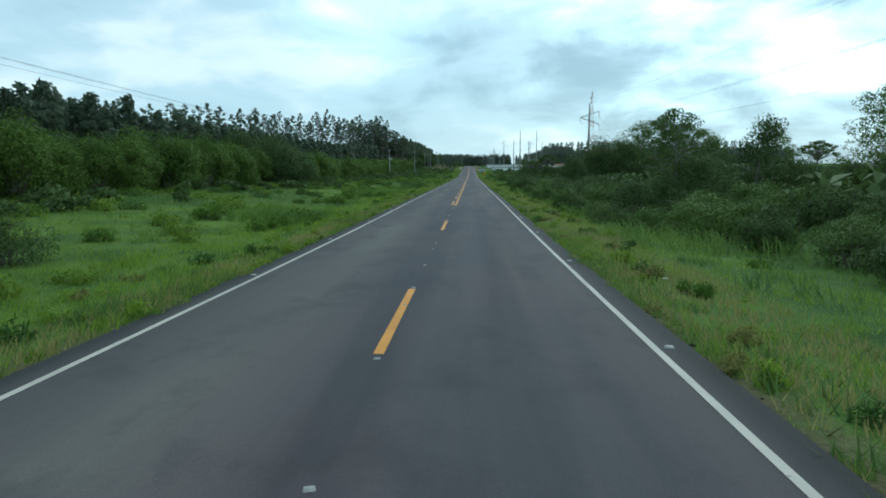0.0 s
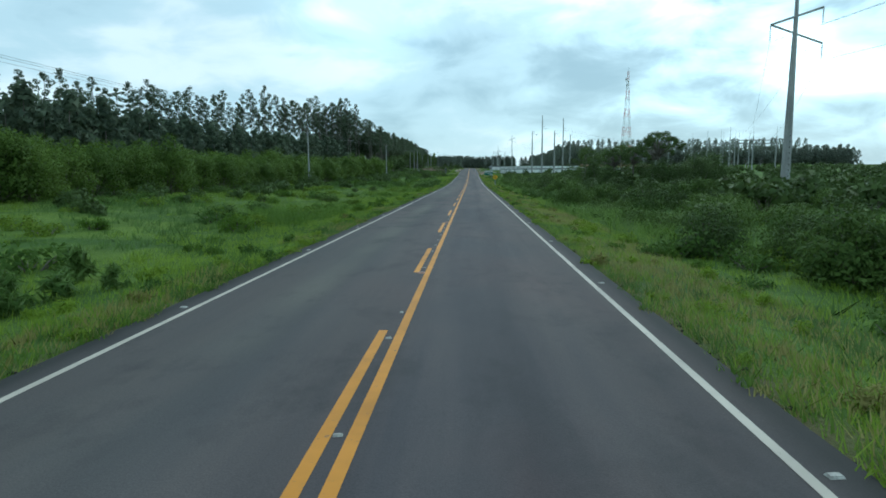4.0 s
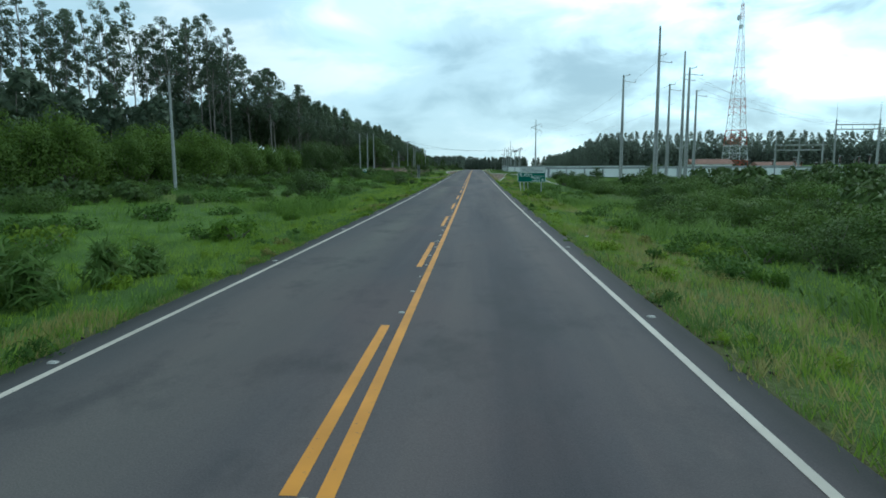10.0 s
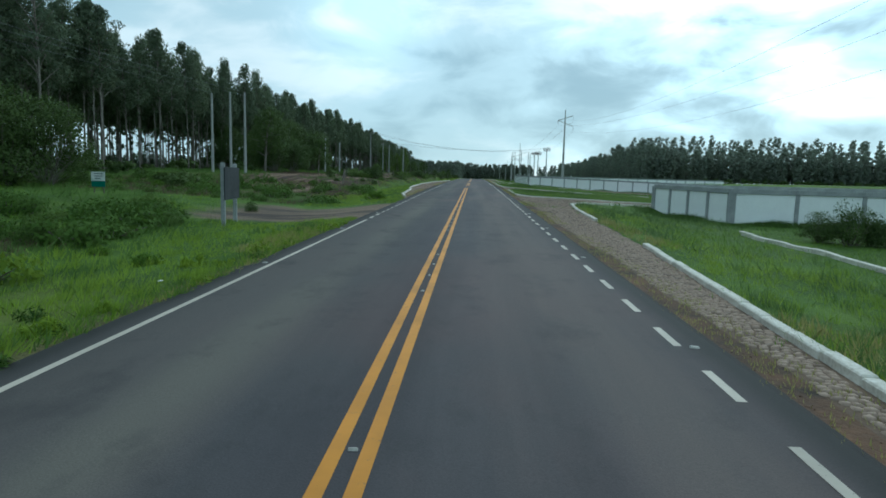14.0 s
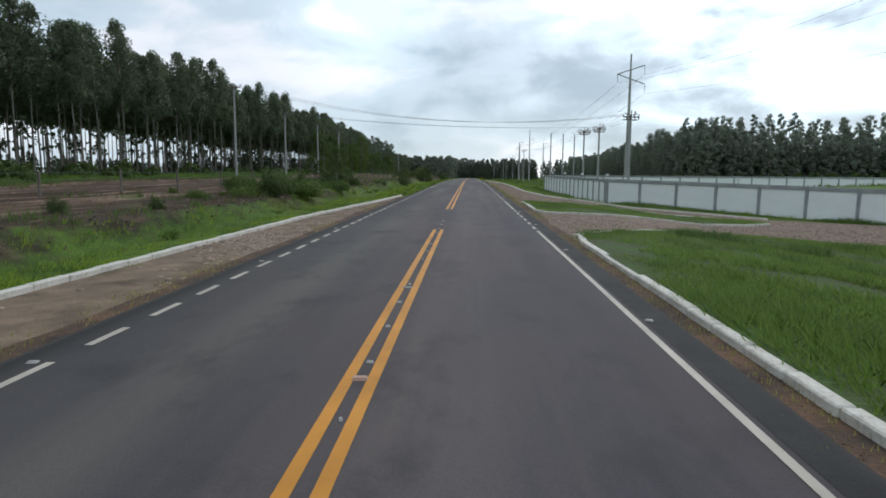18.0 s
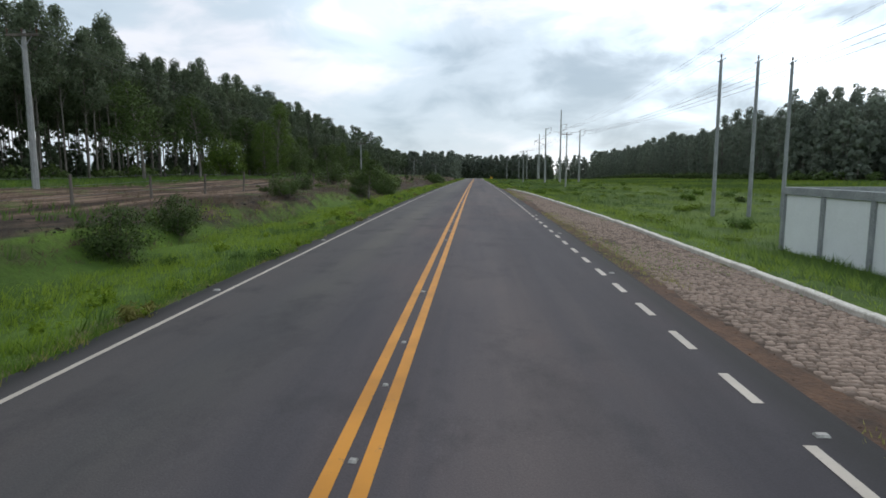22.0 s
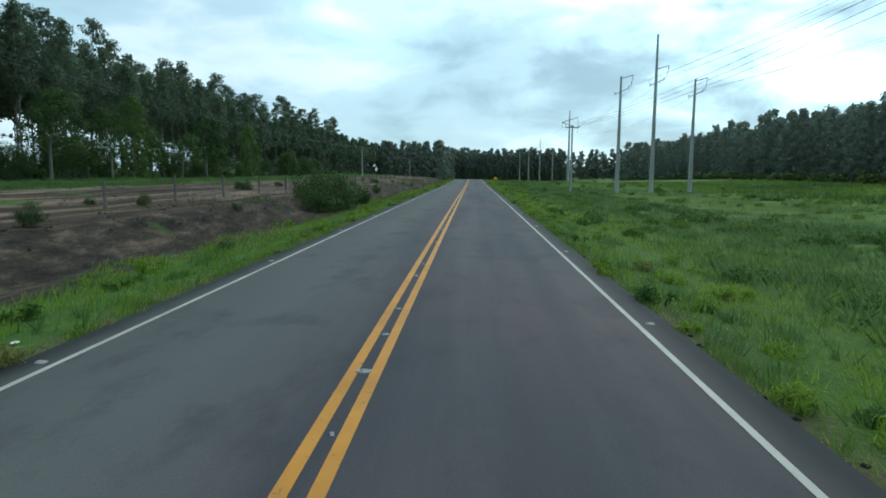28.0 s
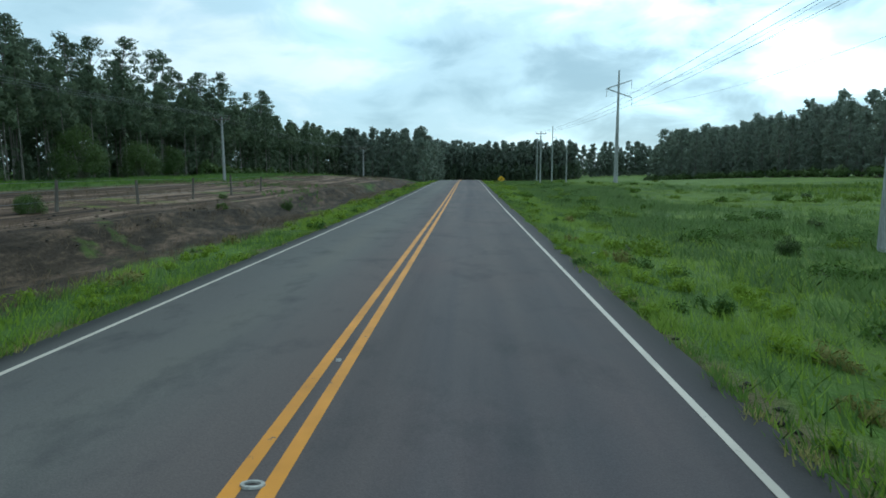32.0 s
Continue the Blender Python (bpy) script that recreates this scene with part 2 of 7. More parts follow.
    k2 = mix_rgb(m, streak.outputs[0], k2.outputs[2], (0.165, 0.148, 0.125))
    blot = ramp(m, noise_tex(m, 0.9, 5, 0.65, (1, 0.6, 1)).outputs[0], [(0.52, (0, 0, 0)), (0.70, (0.55, 0.55, 0.55))])
    k2 = mix_rgb(m, blot.outputs[0], k2.outputs[2], (0.044, 0.041, 0.043))
    ab, edge = n.new("ShaderNodeMath"), n.new("ShaderNodeMapRange")
    ab.operation = "ABSOLUTE"
    l.new(sep.outputs[0], ab.inputs[0]), l.new(ab.outputs[0], edge.inputs[0])
    edge.inputs[1].default_value, edge.inputs[2].default_value, edge.inputs[4].default_value = 3.66, 4.02, 0.85
    k2 = mix_rgb(m, edge.outputs[0], k2.outputs[2], (0.034, 0.032, 0.030))
    k3 = mix_rgb(m, 0.35, k2.outputs[2], grit.outputs[0], "OVERLAY")
    l.new(k3.outputs[2], b.inputs["Base Color"])
    bump(m, grit.outputs[0], 0.5, 0.006)
    return m


def paint_material(name, colour, worn, amount=0.62):
    m = material(name, colour, 0.6, 0, 0.3)
    n, l, b = nodes_of(m)
    chips, dirt = noise_tex(m, 9, 6, 0.75), noise_tex(m, 0.9, 4, 0.6)
    d = ramp(m, dirt.outputs[0], [(0.3, tuple(c * 0.72 for c in colour)), (0.65, colour)])
    f = ramp(m, chips.outputs[0], [(amount, (0, 0, 0)), (amount + 0.08, (1, 1, 1))])
    k = mix_rgb(m, f.outputs[0], d.outputs[0], worn)
    l.new(k.outputs[2], b.inputs["Base Color"])
    return m


def ground_material():
    """Rough grassland: several greens, dry patches and bare soil along the verge."""
    m = material("grassland", (0.07, 0.12, 0.03), 0.9, 0, 0.15)
    n, l, b = nodes_of(m)
    big, mid, fine = noise_tex(m, 0.045, 5, 0.6), noise_tex(m, 0.45, 5, 0.65), noise_tex(m, 9, 4, 0.7)
    g1 = ramp(m, mid.outputs[0], [(0.3, (0.042, 0.086, 0.013)), (0.7, (0.118, 0.190, 0.028))])
    dry = ramp(m, big.outputs[0], [(0.55, (0, 0, 0)), (0.75, (1, 1, 1))])
    k = mix_rgb(m, dry.outputs[0], g1.outputs[0], (0.145, 0.160, 0.035))
    scrubby = ramp(m, noise_tex(m, 0.11, 5, 0.65).outputs[0], [(0.50, (0, 0, 0)), (0.66, (0.75, 0.75, 0.75))])
    k = mix_rgb(m, scrubby.outputs[0], k.outputs[2], (0.050, 0.088, 0.014))
    bright = n.new("ShaderNodeMapRange")
    # bare strip of soil and dry stalks next to the asphalt
    tc, sep, ab = n.new("ShaderNodeTexCoord"), n.new("ShaderNodeSeparateXYZ"), n.new("ShaderNodeMath")
    l.new(tc.outputs["Object"], sep.inputs[0])
    ab.operation = "ABSOLUTE"
    l.new(sep.outputs[0], ab.inputs[0])
    # the open meadow further on is lusher and yellower
    lush = n.new("ShaderNodeMapRange")
    bright.inputs[1].default_value, bright.inputs[2].default_value = 528, 540
    lush.inputs[1].default_value, lush.inputs[2].default_value, lush.inputs[4].default_value = 4, 8, 0.7
    l.new(sep.outputs[1], bright.inputs[0]), l.new(sep.outputs[0], lush.inputs[0])
    open_ = n.new("ShaderNodeMath")
    open_.operation = "MULTIPLY"
    l.new(bright.outputs[0], open_.inputs[0]), l.new(lush.outputs[0], open_.inputs[1])
    start, left = n.new("ShaderNodeMapRange"), n.new("ShaderNodeMapRange")
    start.inputs[1].default_value, start.inputs[2].default_value = 230, 200
    left.inputs[1].default_value, left.inputs[2].default_value, left.inputs[4].default_value = -4, -8, 0.7
    l.new(sep.outputs[1], start.inputs[0]), l.new(sep.outputs[0], left.inputs[0])
    first, field_ = n.new("ShaderNodeMath"), n.new("ShaderNodeMath")
    first.operation, field_.operation = "MULTIPLY", "MAXIMUM"
    l.new(start.outputs[0], first.inputs[0]), l.new(left.outputs[0], first.inputs[1])
    l.new(open_.outputs[0], field_.inputs[0]), l.new(first.outputs[0], field_.inputs[1])
    k = mix_rgb(m, field_.outputs[0], k.outputs[2], ramp(m, noise_tex(m, 0.3, 5, 0.65).outputs[0], [(0.36, (0.046, 0.090, 0.013)), (0.62, (0.150, 0.212, 0.026))]).outputs[0])
    wob = n.new("ShaderNodeMath")
    wob.operation, wob.inputs[1].default_value = "MULTIPLY_ADD", -2.2
    l.new(mid.outputs[0], wob.inputs[0]), l.new(ab.outputs[0], wob.inputs[2])
    strip = n.new("ShaderNodeMapRange")
    strip.inputs[1].default_value, strip.inputs[2].default_value, strip.inputs[3].default_value, strip.inputs[4].default_value = 3.1, 3.7, 1.0, 0.0
    l.new(wob.outputs[0], strip.inputs[0])
    k2 = mix_rgb(m, strip.outputs[0], k.outputs[2], (0.12, 0.105, 0.050))
    # bare red earth: the cleared land on the left and the mouth of the dirt track

    def window(axis, lo, lo2, hi2, hi, source=None):
        a, c, mul_ = n.new("ShaderNodeMapRange"), n.new("ShaderNodeMapRange"), n.new("ShaderNodeMath")
        add_ = n.new("ShaderNodeMath")
        add_.operation, add_.inputs[1].default_value = "MULTIPLY_ADD", 4.0
        l.new(mid.outputs[0], add_.inputs[0]), l.new(source or sep.outputs[axis], add_.inputs[2])
        for node, p, q in ((a, lo, lo2), (c, hi, hi2)):
            node.interpolation_type = "SMOOTHSTEP"
            node.inputs[1].default_value, node.inputs[2].default_value = p, q
            l.new(add_.outputs[0], node.inputs[0])
        mul_.operation = "MULTIPLY"
        l.new(a.outputs[0], mul_.inputs[0]), l.new(c.outputs[0], mul_.inputs[1])
        return mul_.outputs[0]

    def both(p, q, op="MULTIPLY"):
        x = n.new("ShaderNodeMath")
        x.operation = op
        l.new(p, x.inputs[0]), l.new(q, x.inputs[1])
        return x.outputs[0]

    # the bare land draws nearer to the road further on
    nearer = n.new("ShaderNodeMapRange")
    nearer.inputs[1].default_value, nearer.inputs[2].default_value, nearer.inputs[3].default_value, nearer.inputs[4].default_value = 525, 650, 0.0, 2.8
    l.new(sep.outputs[1], nearer.inputs[0])
    soil = both(window(0, -26, -22, -8.7, -7.4, both(sep.outputs[0], nearer.outputs[0], "SUBTRACT")), window(1, 384, 400, 790, 810))
    track = both(window(0, -13, -9, -1, 0), window(1, 369, 371, 379, 381))
    tone = ramp(m, noise_tex(m, 1.0, 6, 0.7, (1.3, 0.06, 1)).outputs[0], [(0.40, (0.040, 0.027, 0.018)), (0.50, (0.105, 0.066, 0.044)), (0.60, (0.27, 0.185, 0.130))])
    # the cut face towards the road is darker
    face = n.new("ShaderNodeMapRange")
    face.interpolation_type = "SMOOTHSTEP"
    face.inputs[1].default_value, face.inputs[2].default_value = -14.2, -12.2
    l.new(both(both(sep.outputs[0], nearer.outputs[0], "SUBTRACT"), mid.outputs[0], "ADD"), face.inputs[0])
    tone = mix_rgb(m, face.outputs[0], tone.outputs[0], ramp(m, noise_tex(m, 1.6, 6, 0.75, (1, 0.35, 1)).outputs[0], [(0.36, (0.018, 0.014, 0.010)), (0.52, (0.060, 0.044, 0.030)), (0.66, (0.165, 0.110, 0.075))]).outputs[0])
    patchy = ramp(m, noise_tex(m, 0.16, 5, 0.7).outputs[0], [(0.34, (0, 0, 0)), (0.42, (1, 1, 1))])
    k2 = mix_rgb(m, both(soil, patchy.outputs[0]), k2.outputs[2], tone.outputs[2])
    tan = ramp(m, noise_tex(m, 0.5, 4, 0.6, (0.25, 1, 1)).outputs[0], [(0.38, (0.075, 0.058, 0.050)), (0.60, (0.20, 0.145, 0.105))])
    k2 = mix_rgb(m, track, k2.outputs[2], tan.outputs[0])
    k3 = mix_rgb(m, 0.6, k2.outputs[2], fine.outputs[0], "OVERLAY")
    l.new(k3.outputs[2], b.inputs["Base Color"])
    bump(m, fine.outputs[0], 0.8, 0.08)
    return m


M_ASPHALT = asphalt_material()
M_YELLOW = paint_material("yellow_road_paint", (0.66, 0.275, 0.026), (0.09, 0.085, 0.08))
M_WHITE = paint_material("white_road_paint", (0.53, 0.465, 0.385), (0.09, 0.09, 0.09))
M_GROUND = ground_material()
M_KERB = mottled("whitewashed_concrete", (0.50, 0.460, 0.395), (0.86, 0.815, 0.73), 1.2, 0.8, 18, 0.3)
M_COBBLE = foliage("cobble_stone", (0.085, 0.063, 0.050), (0.360, 0.270, 0.212), 0.0, 0.85, 0.68, 0.22, 0.55, 0.42, 1.0)
bump(M_COBBLE, noise_tex(M_COBBLE, 40, 3, 0.6).outputs[0], 0.4, 0.004)
M_BED = mottled("sandy_bed", (0.070, 0.048, 0.034), (0.195, 0.132, 0.092), 0.6, 0.95, 20, 0.5)
M_SAND = mottled("drifted_sand", (0.100, 0.070, 0.046), (0.275, 0.196, 0.132), 0.9, 0.95, 26, 0.7, 0.02)
M_SOIL = mottled("damp_red_soil", (0.040, 0.030, 0.024), (0.165, 0.090, 0.052), 1.3, 0.95, 14, 0.8, 0.03)
M_CONCRETE = mottled("pole_concrete", (0.27, 0.27, 0.26), (0.45, 0.45, 0.43), 0.8, 0.85, 20, 0.3, 0.01, (1, 1, 0.2))
M_TIMBER = mottled("weathered_timber", (0.10, 0.085, 0.07), (0.22, 0.19, 0.16), 2.0, 0.9, 20, 0.5, 0.01, (1, 1, 0.1))
M_STEEL = mottled("galvanised_steel", (0.33, 0.34, 0.35), (0.52, 0.53, 0.54), 2.0, 0.45, 40, 0.1, 0.003, (1, 1, 1), 0.5, 0.7)
M_PORC = material("brown_porcelain", (0.10, 0.05, 0.035), 0.25, 0, 0.5)
M_WIRE = material("grey_cable", (0.16, 0.165, 0.17), 0.6)
M_WALL = mottled("white_wall_paint", (0.83, 0.84, 0.83), (0.92, 0.93, 0.92), 0.5, 0.85, 12, 0.1)
M_PILLAR = mottled("grey_concrete", (0.24, 0.25, 0.25), (0.38, 0.39, 0.39), 0.9, 0.9, 18, 0.3)
M_TRUNK = mottled("eucalyptus_bark", (0.12, 0.10, 0.085), (0.30, 0.27, 0.24), 1.2, 0.9, 14, 0.4, 0.02, (1, 1, 0.25))
M_EUC = foliage("eucalyptus_leaves", (0.068, 0.096, 0.060), (0.165, 0.205, 0.118), 0.40)
M_EUC2 = foliage("dark_eucalyptus_leaves", (0.062, 0.088, 0.060), (0.148, 0.186, 0.112), 0.40)
# distant haze is mixed into this leaf colour, for the woods far off
M_EUC_HAZE = foliage("hazy_eucalyptus_leaves", (0.125, 0.152, 0.122), (0.245, 0.280, 0.212), 0.42)
M_BUSH = foliage("shrub_leaves", (0.046, 0.088, 0.018), (0.140, 0.205, 0.046), 0.35)
M_HEDGE = foliage("hedge_leaves", (0.052, 0.098, 0.016), (0.150, 0.220, 0.040), 0.38)
M_BUSH3 = foliage("light_bush_leaves", (0.060, 0.102, 0.026), (0.155, 0.212, 0.062), 0.38)
M_BUSH2 = foliage("dark_shrub_leaves", (0.038, 0.066, 0.020), (0.108, 0.156, 0.046), 0.34)
M_GRASS = foliage("grass_blades", (0.098, 0.178, 0.014), (0.250, 0.345, 0.036), 0.42, 0.7)
M_CANE = foliage("tall_grass_blades", (0.056, 0.118, 0.013), (0.150, 0.238, 0.032), 0.42, 0.7)
M_MEADOW = foliage("meadow_blades", (0.068, 0.130, 0.013), (0.195, 0.272, 0.034), 0.42, 0.7)
M_WEED = foliage("weed_leaves", (0.036, 0.080, 0.015), (0.108, 0.178, 0.036), 0.38, 0.7)
M_STRAW = foliage("dry_grass_blades", (0.150, 0.145, 0.036), (0.300, 0.275, 0.095), 0.3, 0.8)
M_MAIZE = foliage("cane_blades", (0.060, 0.122, 0.020), (0.180, 0.262, 0.070), 0.38, 0.5)
M_CLOD = mottled("dark_clods", (0.018, 0.016, 0.013), (0.060, 0.050, 0.040), 3.0, 0.95, 30, 0.5)
M_LITTER = mottled("crumpled_white_plastic", (0.55, 0.55, 0.53), (0.80, 0.80, 0.78), 20, 0.6, 60, 0.2)
M_BRUSH = foliage("dead_brush", (0.045, 0.032, 0.022), (0.13, 0.095, 0.06), 0.1, 0.9)
M_TURF = mottled("island_turf", (0.062, 0.066, 0.026), (0.052, 0.112, 0.016), 0.9, 0.95, 9, 0.8, 0.05)
M_SEAL = mottled("dark_seal_coat", (0.022, 0.021, 0.020), (0.050, 0.047, 0.044), 0.8, 0.9, 40, 0.3)
M_SIGN_Y = material("yellow_sign_sheeting", (0.78, 0.45, 0.02), 0.45)
M_FADED = mottled("faded_yellow_sheeting", (0.42, 0.34, 0.11), (0.62, 0.50, 0.20), 4, 0.6, 20, 0.05)
M_BLACK = material("black_vinyl_and_shade", (0.02, 0.02, 0.02), 0.5)
M_SIGN_G = mottled("green_sign_sheeting", (0.004, 0.10, 0.07), (0.006, 0.135, 0.095), 1.5, 0.45, 10, 0.02)
M_SIGN_W = mottled("faded_white_sheeting", (0.45, 0.47, 0.46), (0.62, 0.64, 0.62), 3, 0.6, 20, 0.05)
M_LETTER = material("white_letters", (0.80, 0.82, 0.80), 0.5)
M_LETTER_D = material("dark_letters", (0.06, 0.08, 0.08), 0.6)
M_RED = mottled("red_tower_paint", (0.42, 0.09, 0.05), (0.55, 0.14, 0.09), 1, 0.6, 10, 0.05)
M_TWHITE = mottled("white_tower_paint", (0.62, 0.62, 0.62), (0.78, 0.78, 0.78), 1, 0.6, 10, 0.05)
M_TILE = mottled("clay_roof_tiles", (0.17, 0.085, 0.06), (0.27, 0.145, 0.105), 1.0, 0.85, 8, 0.3)
M_STUD = mottled("stud_plastic", (0.24, 0.225, 0.20), (0.50, 0.475, 0.43), 8, 0.5, 30, 0.1)
M_STUD_R = material("faded_orange_stud_plastic", (0.45, 0.27, 0.20), 0.5)
M_PANEL = mottled("dark_sheet_metal", (0.025, 0.030, 0.034), (0.05, 0.056, 0.062), 1, 0.9, 10, 0.1)


# ---------- the lie of the land ----------
KNOT_Y = np.array([-50, 0, 60, 120, 180, 240, 300, 360, 420, 480, 540, 600, 660, 720, 780, 900], float)
KNOT_Z = np.array([2.59, 0.0, -0.992, -1.652, -2.185, -2.608, -2.156, -1.178, -0.135, 0.574, 1.148, 1.258, 1.20, 1.06, 1.18, -1.514])


def spline_moments(xk, v):
    k = len(xk)
    h, a, c = np.diff(xk), np.zeros((k, k)), np.zeros(k)
    a[0, 0] = a[-1, -1] = 1
    for i in range(1, k - 1):
        a[i, i - 1], a[i, i], a[i, i + 1] = h[i - 1], 2 * (h[i - 1] + h[i]), h[i]
        c[i] = 6 * ((v[i + 1] - v[i]) / h[i] - (v[i] - v[i - 1]) / h[i - 1])
    return np.linalg.solve(a, c)


KNOT_M = spline_moments(KNOT_Y, KNOT_Z)


def road_z(y):
    """Height of the road's crown at y."""
    y = np.clip(np.asarray(y, float), -50, 960)
    i = np.clip(np.searchsorted(KNOT_Y, y) - 1, 0, len(KNOT_Y) - 2)
    d, h = y - KNOT_Y[i], (KNOT_Y[i + 1] - KNOT_Y[i])
    m0, m1, v0, v1 = KNOT_M[i], KNOT_M[i + 1], KNOT_Z[i], KNOT_Z[i + 1]
    return v0 + d * ((v1 - v0) / h - h * (2 * m0 + m1) / 6) + d * d * m0 / 2 + d ** 3 * (m1 - m0) / (6 * h)


def wavy(x, y, s=1.0):
    """Smooth uneven swells of about unit height."""
    return (np.sin(0.31 * s * x + 1.3 * np.sin(0.17 * s * y)) + np.sin(0.23 * s * y + 1.7 * np.sin(0.21 * s * x + 2)) + np.sin(0.57 * s * (x + y) + 1)) / 3


def smooth(a, b_, t):
    t = np.clip((t - a) / (b_ - a), 0, 1)
    return t * t * (3 - 2 * t)


EDGE = 4.15                                          # half the asphalt's width


def kerb_right(y):
    """Outer edge of the paving on the right, or the asphalt's edge where there is none."""
    return np.interp(y, [337, 339, 359.5, 371, 380, 384, 388, 470, 476, 482, 493, 528, 565, 581, 583],
                     [EDGE, 4.5, 6.5, 6.9, 7.4, 8.0, 16.0, 16.0, 13.4, 8.0, 7.1, 7.1, 6.1, 4.6, EDGE])


def kerb_left(y):
    return np.interp(y, [385, 389, 405, 413, 435, 456, 468, 474, 478.6, 480], [EDGE, 4.9, 5.9, 6.8, 7.3, 6.6, 5.5, 5.0, 4.7, EDGE])


def side_fall(x, y):
    """How far the mouth of the side road lies below the main road."""
    near_ = np.interp(x, [EDGE, 9, 16, 24, 60], [-0.02, -0.15, -0.43, -0.68, -0.73])
    low_ = np.interp(x, [EDGE, 8, 10, 14, 20, 24, 31, 60], [-0.02, -0.12, -0.25, -0.72, -0.98, -1.13, -1.38, -2.0])
    return near_ + (low_ - near_) * smooth(412, 440, y) * (1 - smooth(478, 490, y))


def ground_z(x, y):
    x, y = np.asarray(x, float), np.asarray(y, float)
    base = road_z(y)
    far = 0.35 * base + 0.4
    dl, dr = -x - kerb_left(y), x - kerb_right(y)
    zl = np.interp(dl, [-0.3, 0, 0.6, 3, 5, 9, 18, 40, 70, 140], [-0.30, -0.05, -0.06, -0.32, -0.42, -0.25, 0.25, 0.5, 0.9, 1.6])
    zr_ = np.interp(dr, [-0.3, 0, 0.6, 3, 7, 20, 40, 70, 140], [-0.30, -0.05, -0.06, -0.42, -0.62, -0.65, -0.4, 0.3, 1.4])
    # the cut bank of the cleared land on the left
    bank = smooth(392, 410, y) * (1 - smooth(770, 810, y))
    zl = zl + bank * (0.95 * smooth(9.0, 10.4, -x + 0.4 * np.sin(y * 0.21)) * (1 - smooth(30, 60, -x)))
    # the land falls from the kerb to the foot of the station wall
    zr_ = zr_ - 0.50 * smooth(1.5, 5.0, dr) * smooth(474, 486, y) * (1 - smooth(530, 550, y)) * (1 - smooth(24, 40, x))
    # inside the paved mouths of the side roads the land lies level with the road
    paved = smooth(384, 390, y) * (1 - smooth(476, 487, y)) * (x > 0)
    zr_ = zr_ * (1 - paved) + paved * np.where(x < EDGE, -0.20, side_fall(x, y) - 0.07)
    off = np.where(x < 0, zl, zr_)
    d = np.where(x < 0, dl, dr)
    rough = 0.10 * wavy(x, y, 1.0) + 0.05 * wavy(x + 31, y - 17, 3.1)
    near = base + off + rough * smooth(1.2, 5, d) * (1 - 0.8 * paved)
    return near + (far + off - near) * smooth(60, 260, np.abs(x))


def gz(x, y):
    return float(ground_z(x, y))


# ---------- mesh helpers ----------
def mesh_of(name, verts, faces, mat, smooth_faces=False, normals=None):
    """A mesh from arrays; faces all with the same number of corners; normals, if given, one for each corner point."""
    verts, faces = np.asarray(verts, np.float32), np.asarray(faces, np.int32)
    me = bpy.data.meshes.new(name)
    k = faces.shape[1]
    me.vertices.add(len(verts)), me.loops.add(faces.size), me.polygons.add(len(faces))
    me.vertices.foreach_set("co", verts.ravel())
    me.loops.foreach_set("vertex_index", faces.ravel())
    me.polygons.foreach_set("loop_start", np.arange(0, faces.size, k, dtype=np.int32))
    if smooth_faces:
        me.polygons.foreach_set("use_smooth", np.ones(len(faces), bool))
    me.update(calc_edges=True)
    if normals is not None:
        nrm = me.attributes.new("custom_normal", "FLOAT_VECTOR", "POINT")
        nrm.data.foreach_set("vector", np.asarray(normals, np.float32).ravel())
    me.materials.append(mat)
    return me


def facing(verts, faces, normals):
    """Turn every face whose front looks against its shading normal."""
    a, c, d = verts[faces[:, 0]], verts[faces[:, 1]], verts[faces[:, 2]]
    back = np.einsum("ij,ij->i", np.cross(c - a, d - a), normals[faces[:, 0]]) < 0
    faces = faces.copy()
    faces[back] = faces[back][:, ::-1]
    return faces


def put(name, me, parent=None, label="", at=None):
    ob = new(name, me)
    if parent is not None:
        ob.parent = parent
    if at is not None:
        ob.matrix_basis = at
    if label:
        tagged(ob, label)
    return ob


def part(name, bm, mat, parent, label=""):
    me = bpy.data.meshes.new(name)
    bm.to_mesh(me)
    bm.free()
    me.materials.append(mat)
    return put(name, me, parent, label)


def thing(name, x, y, z, label, category, group="", rz=0.0, kind=""):
    ob = new(name)
    ob.empty_display_size = 0.2
    ob.matrix_basis = pose(x, y, z, 0, 0, rz)
    return tagged(ob, label, category, group, kind)


def add_box(bm, cx, cy, cz, sx, sy, sz, m=None, bevel=0.0):
    r = bmesh.ops.create_cube(bm, size=1)
    t = Matrix.Translation((cx, cy, cz)) @ Matrix.Diagonal((sx, sy, sz, 1))
    bmesh.ops.transform(bm, matrix=(m @ t) if m else t, verts=r["verts"])
    if bevel:
        ed = list({e for v in r["verts"] for e in v.link_edges})
        bmesh.ops.bevel(bm, geom=ed, offset=bevel, segments=1, affect="EDGES")


def add_tube(bm, a, b_, r0, r1=None, seg=8):
    """A tapered rod from a to b_."""
    a, b_ = Vector(a), Vector(b_)
    r1 = r0 if r1 is None else r1
    d = b_ - a
    q = d.to_track_quat("Z", "Y").to_matrix().to_4x4()
    bmesh.ops.create_cone(bm, cap_ends=True, segments=seg, radius1=r0, radius2=r1, depth=d.length, matrix=Matrix.Translation((a + b_) / 2) @ q)


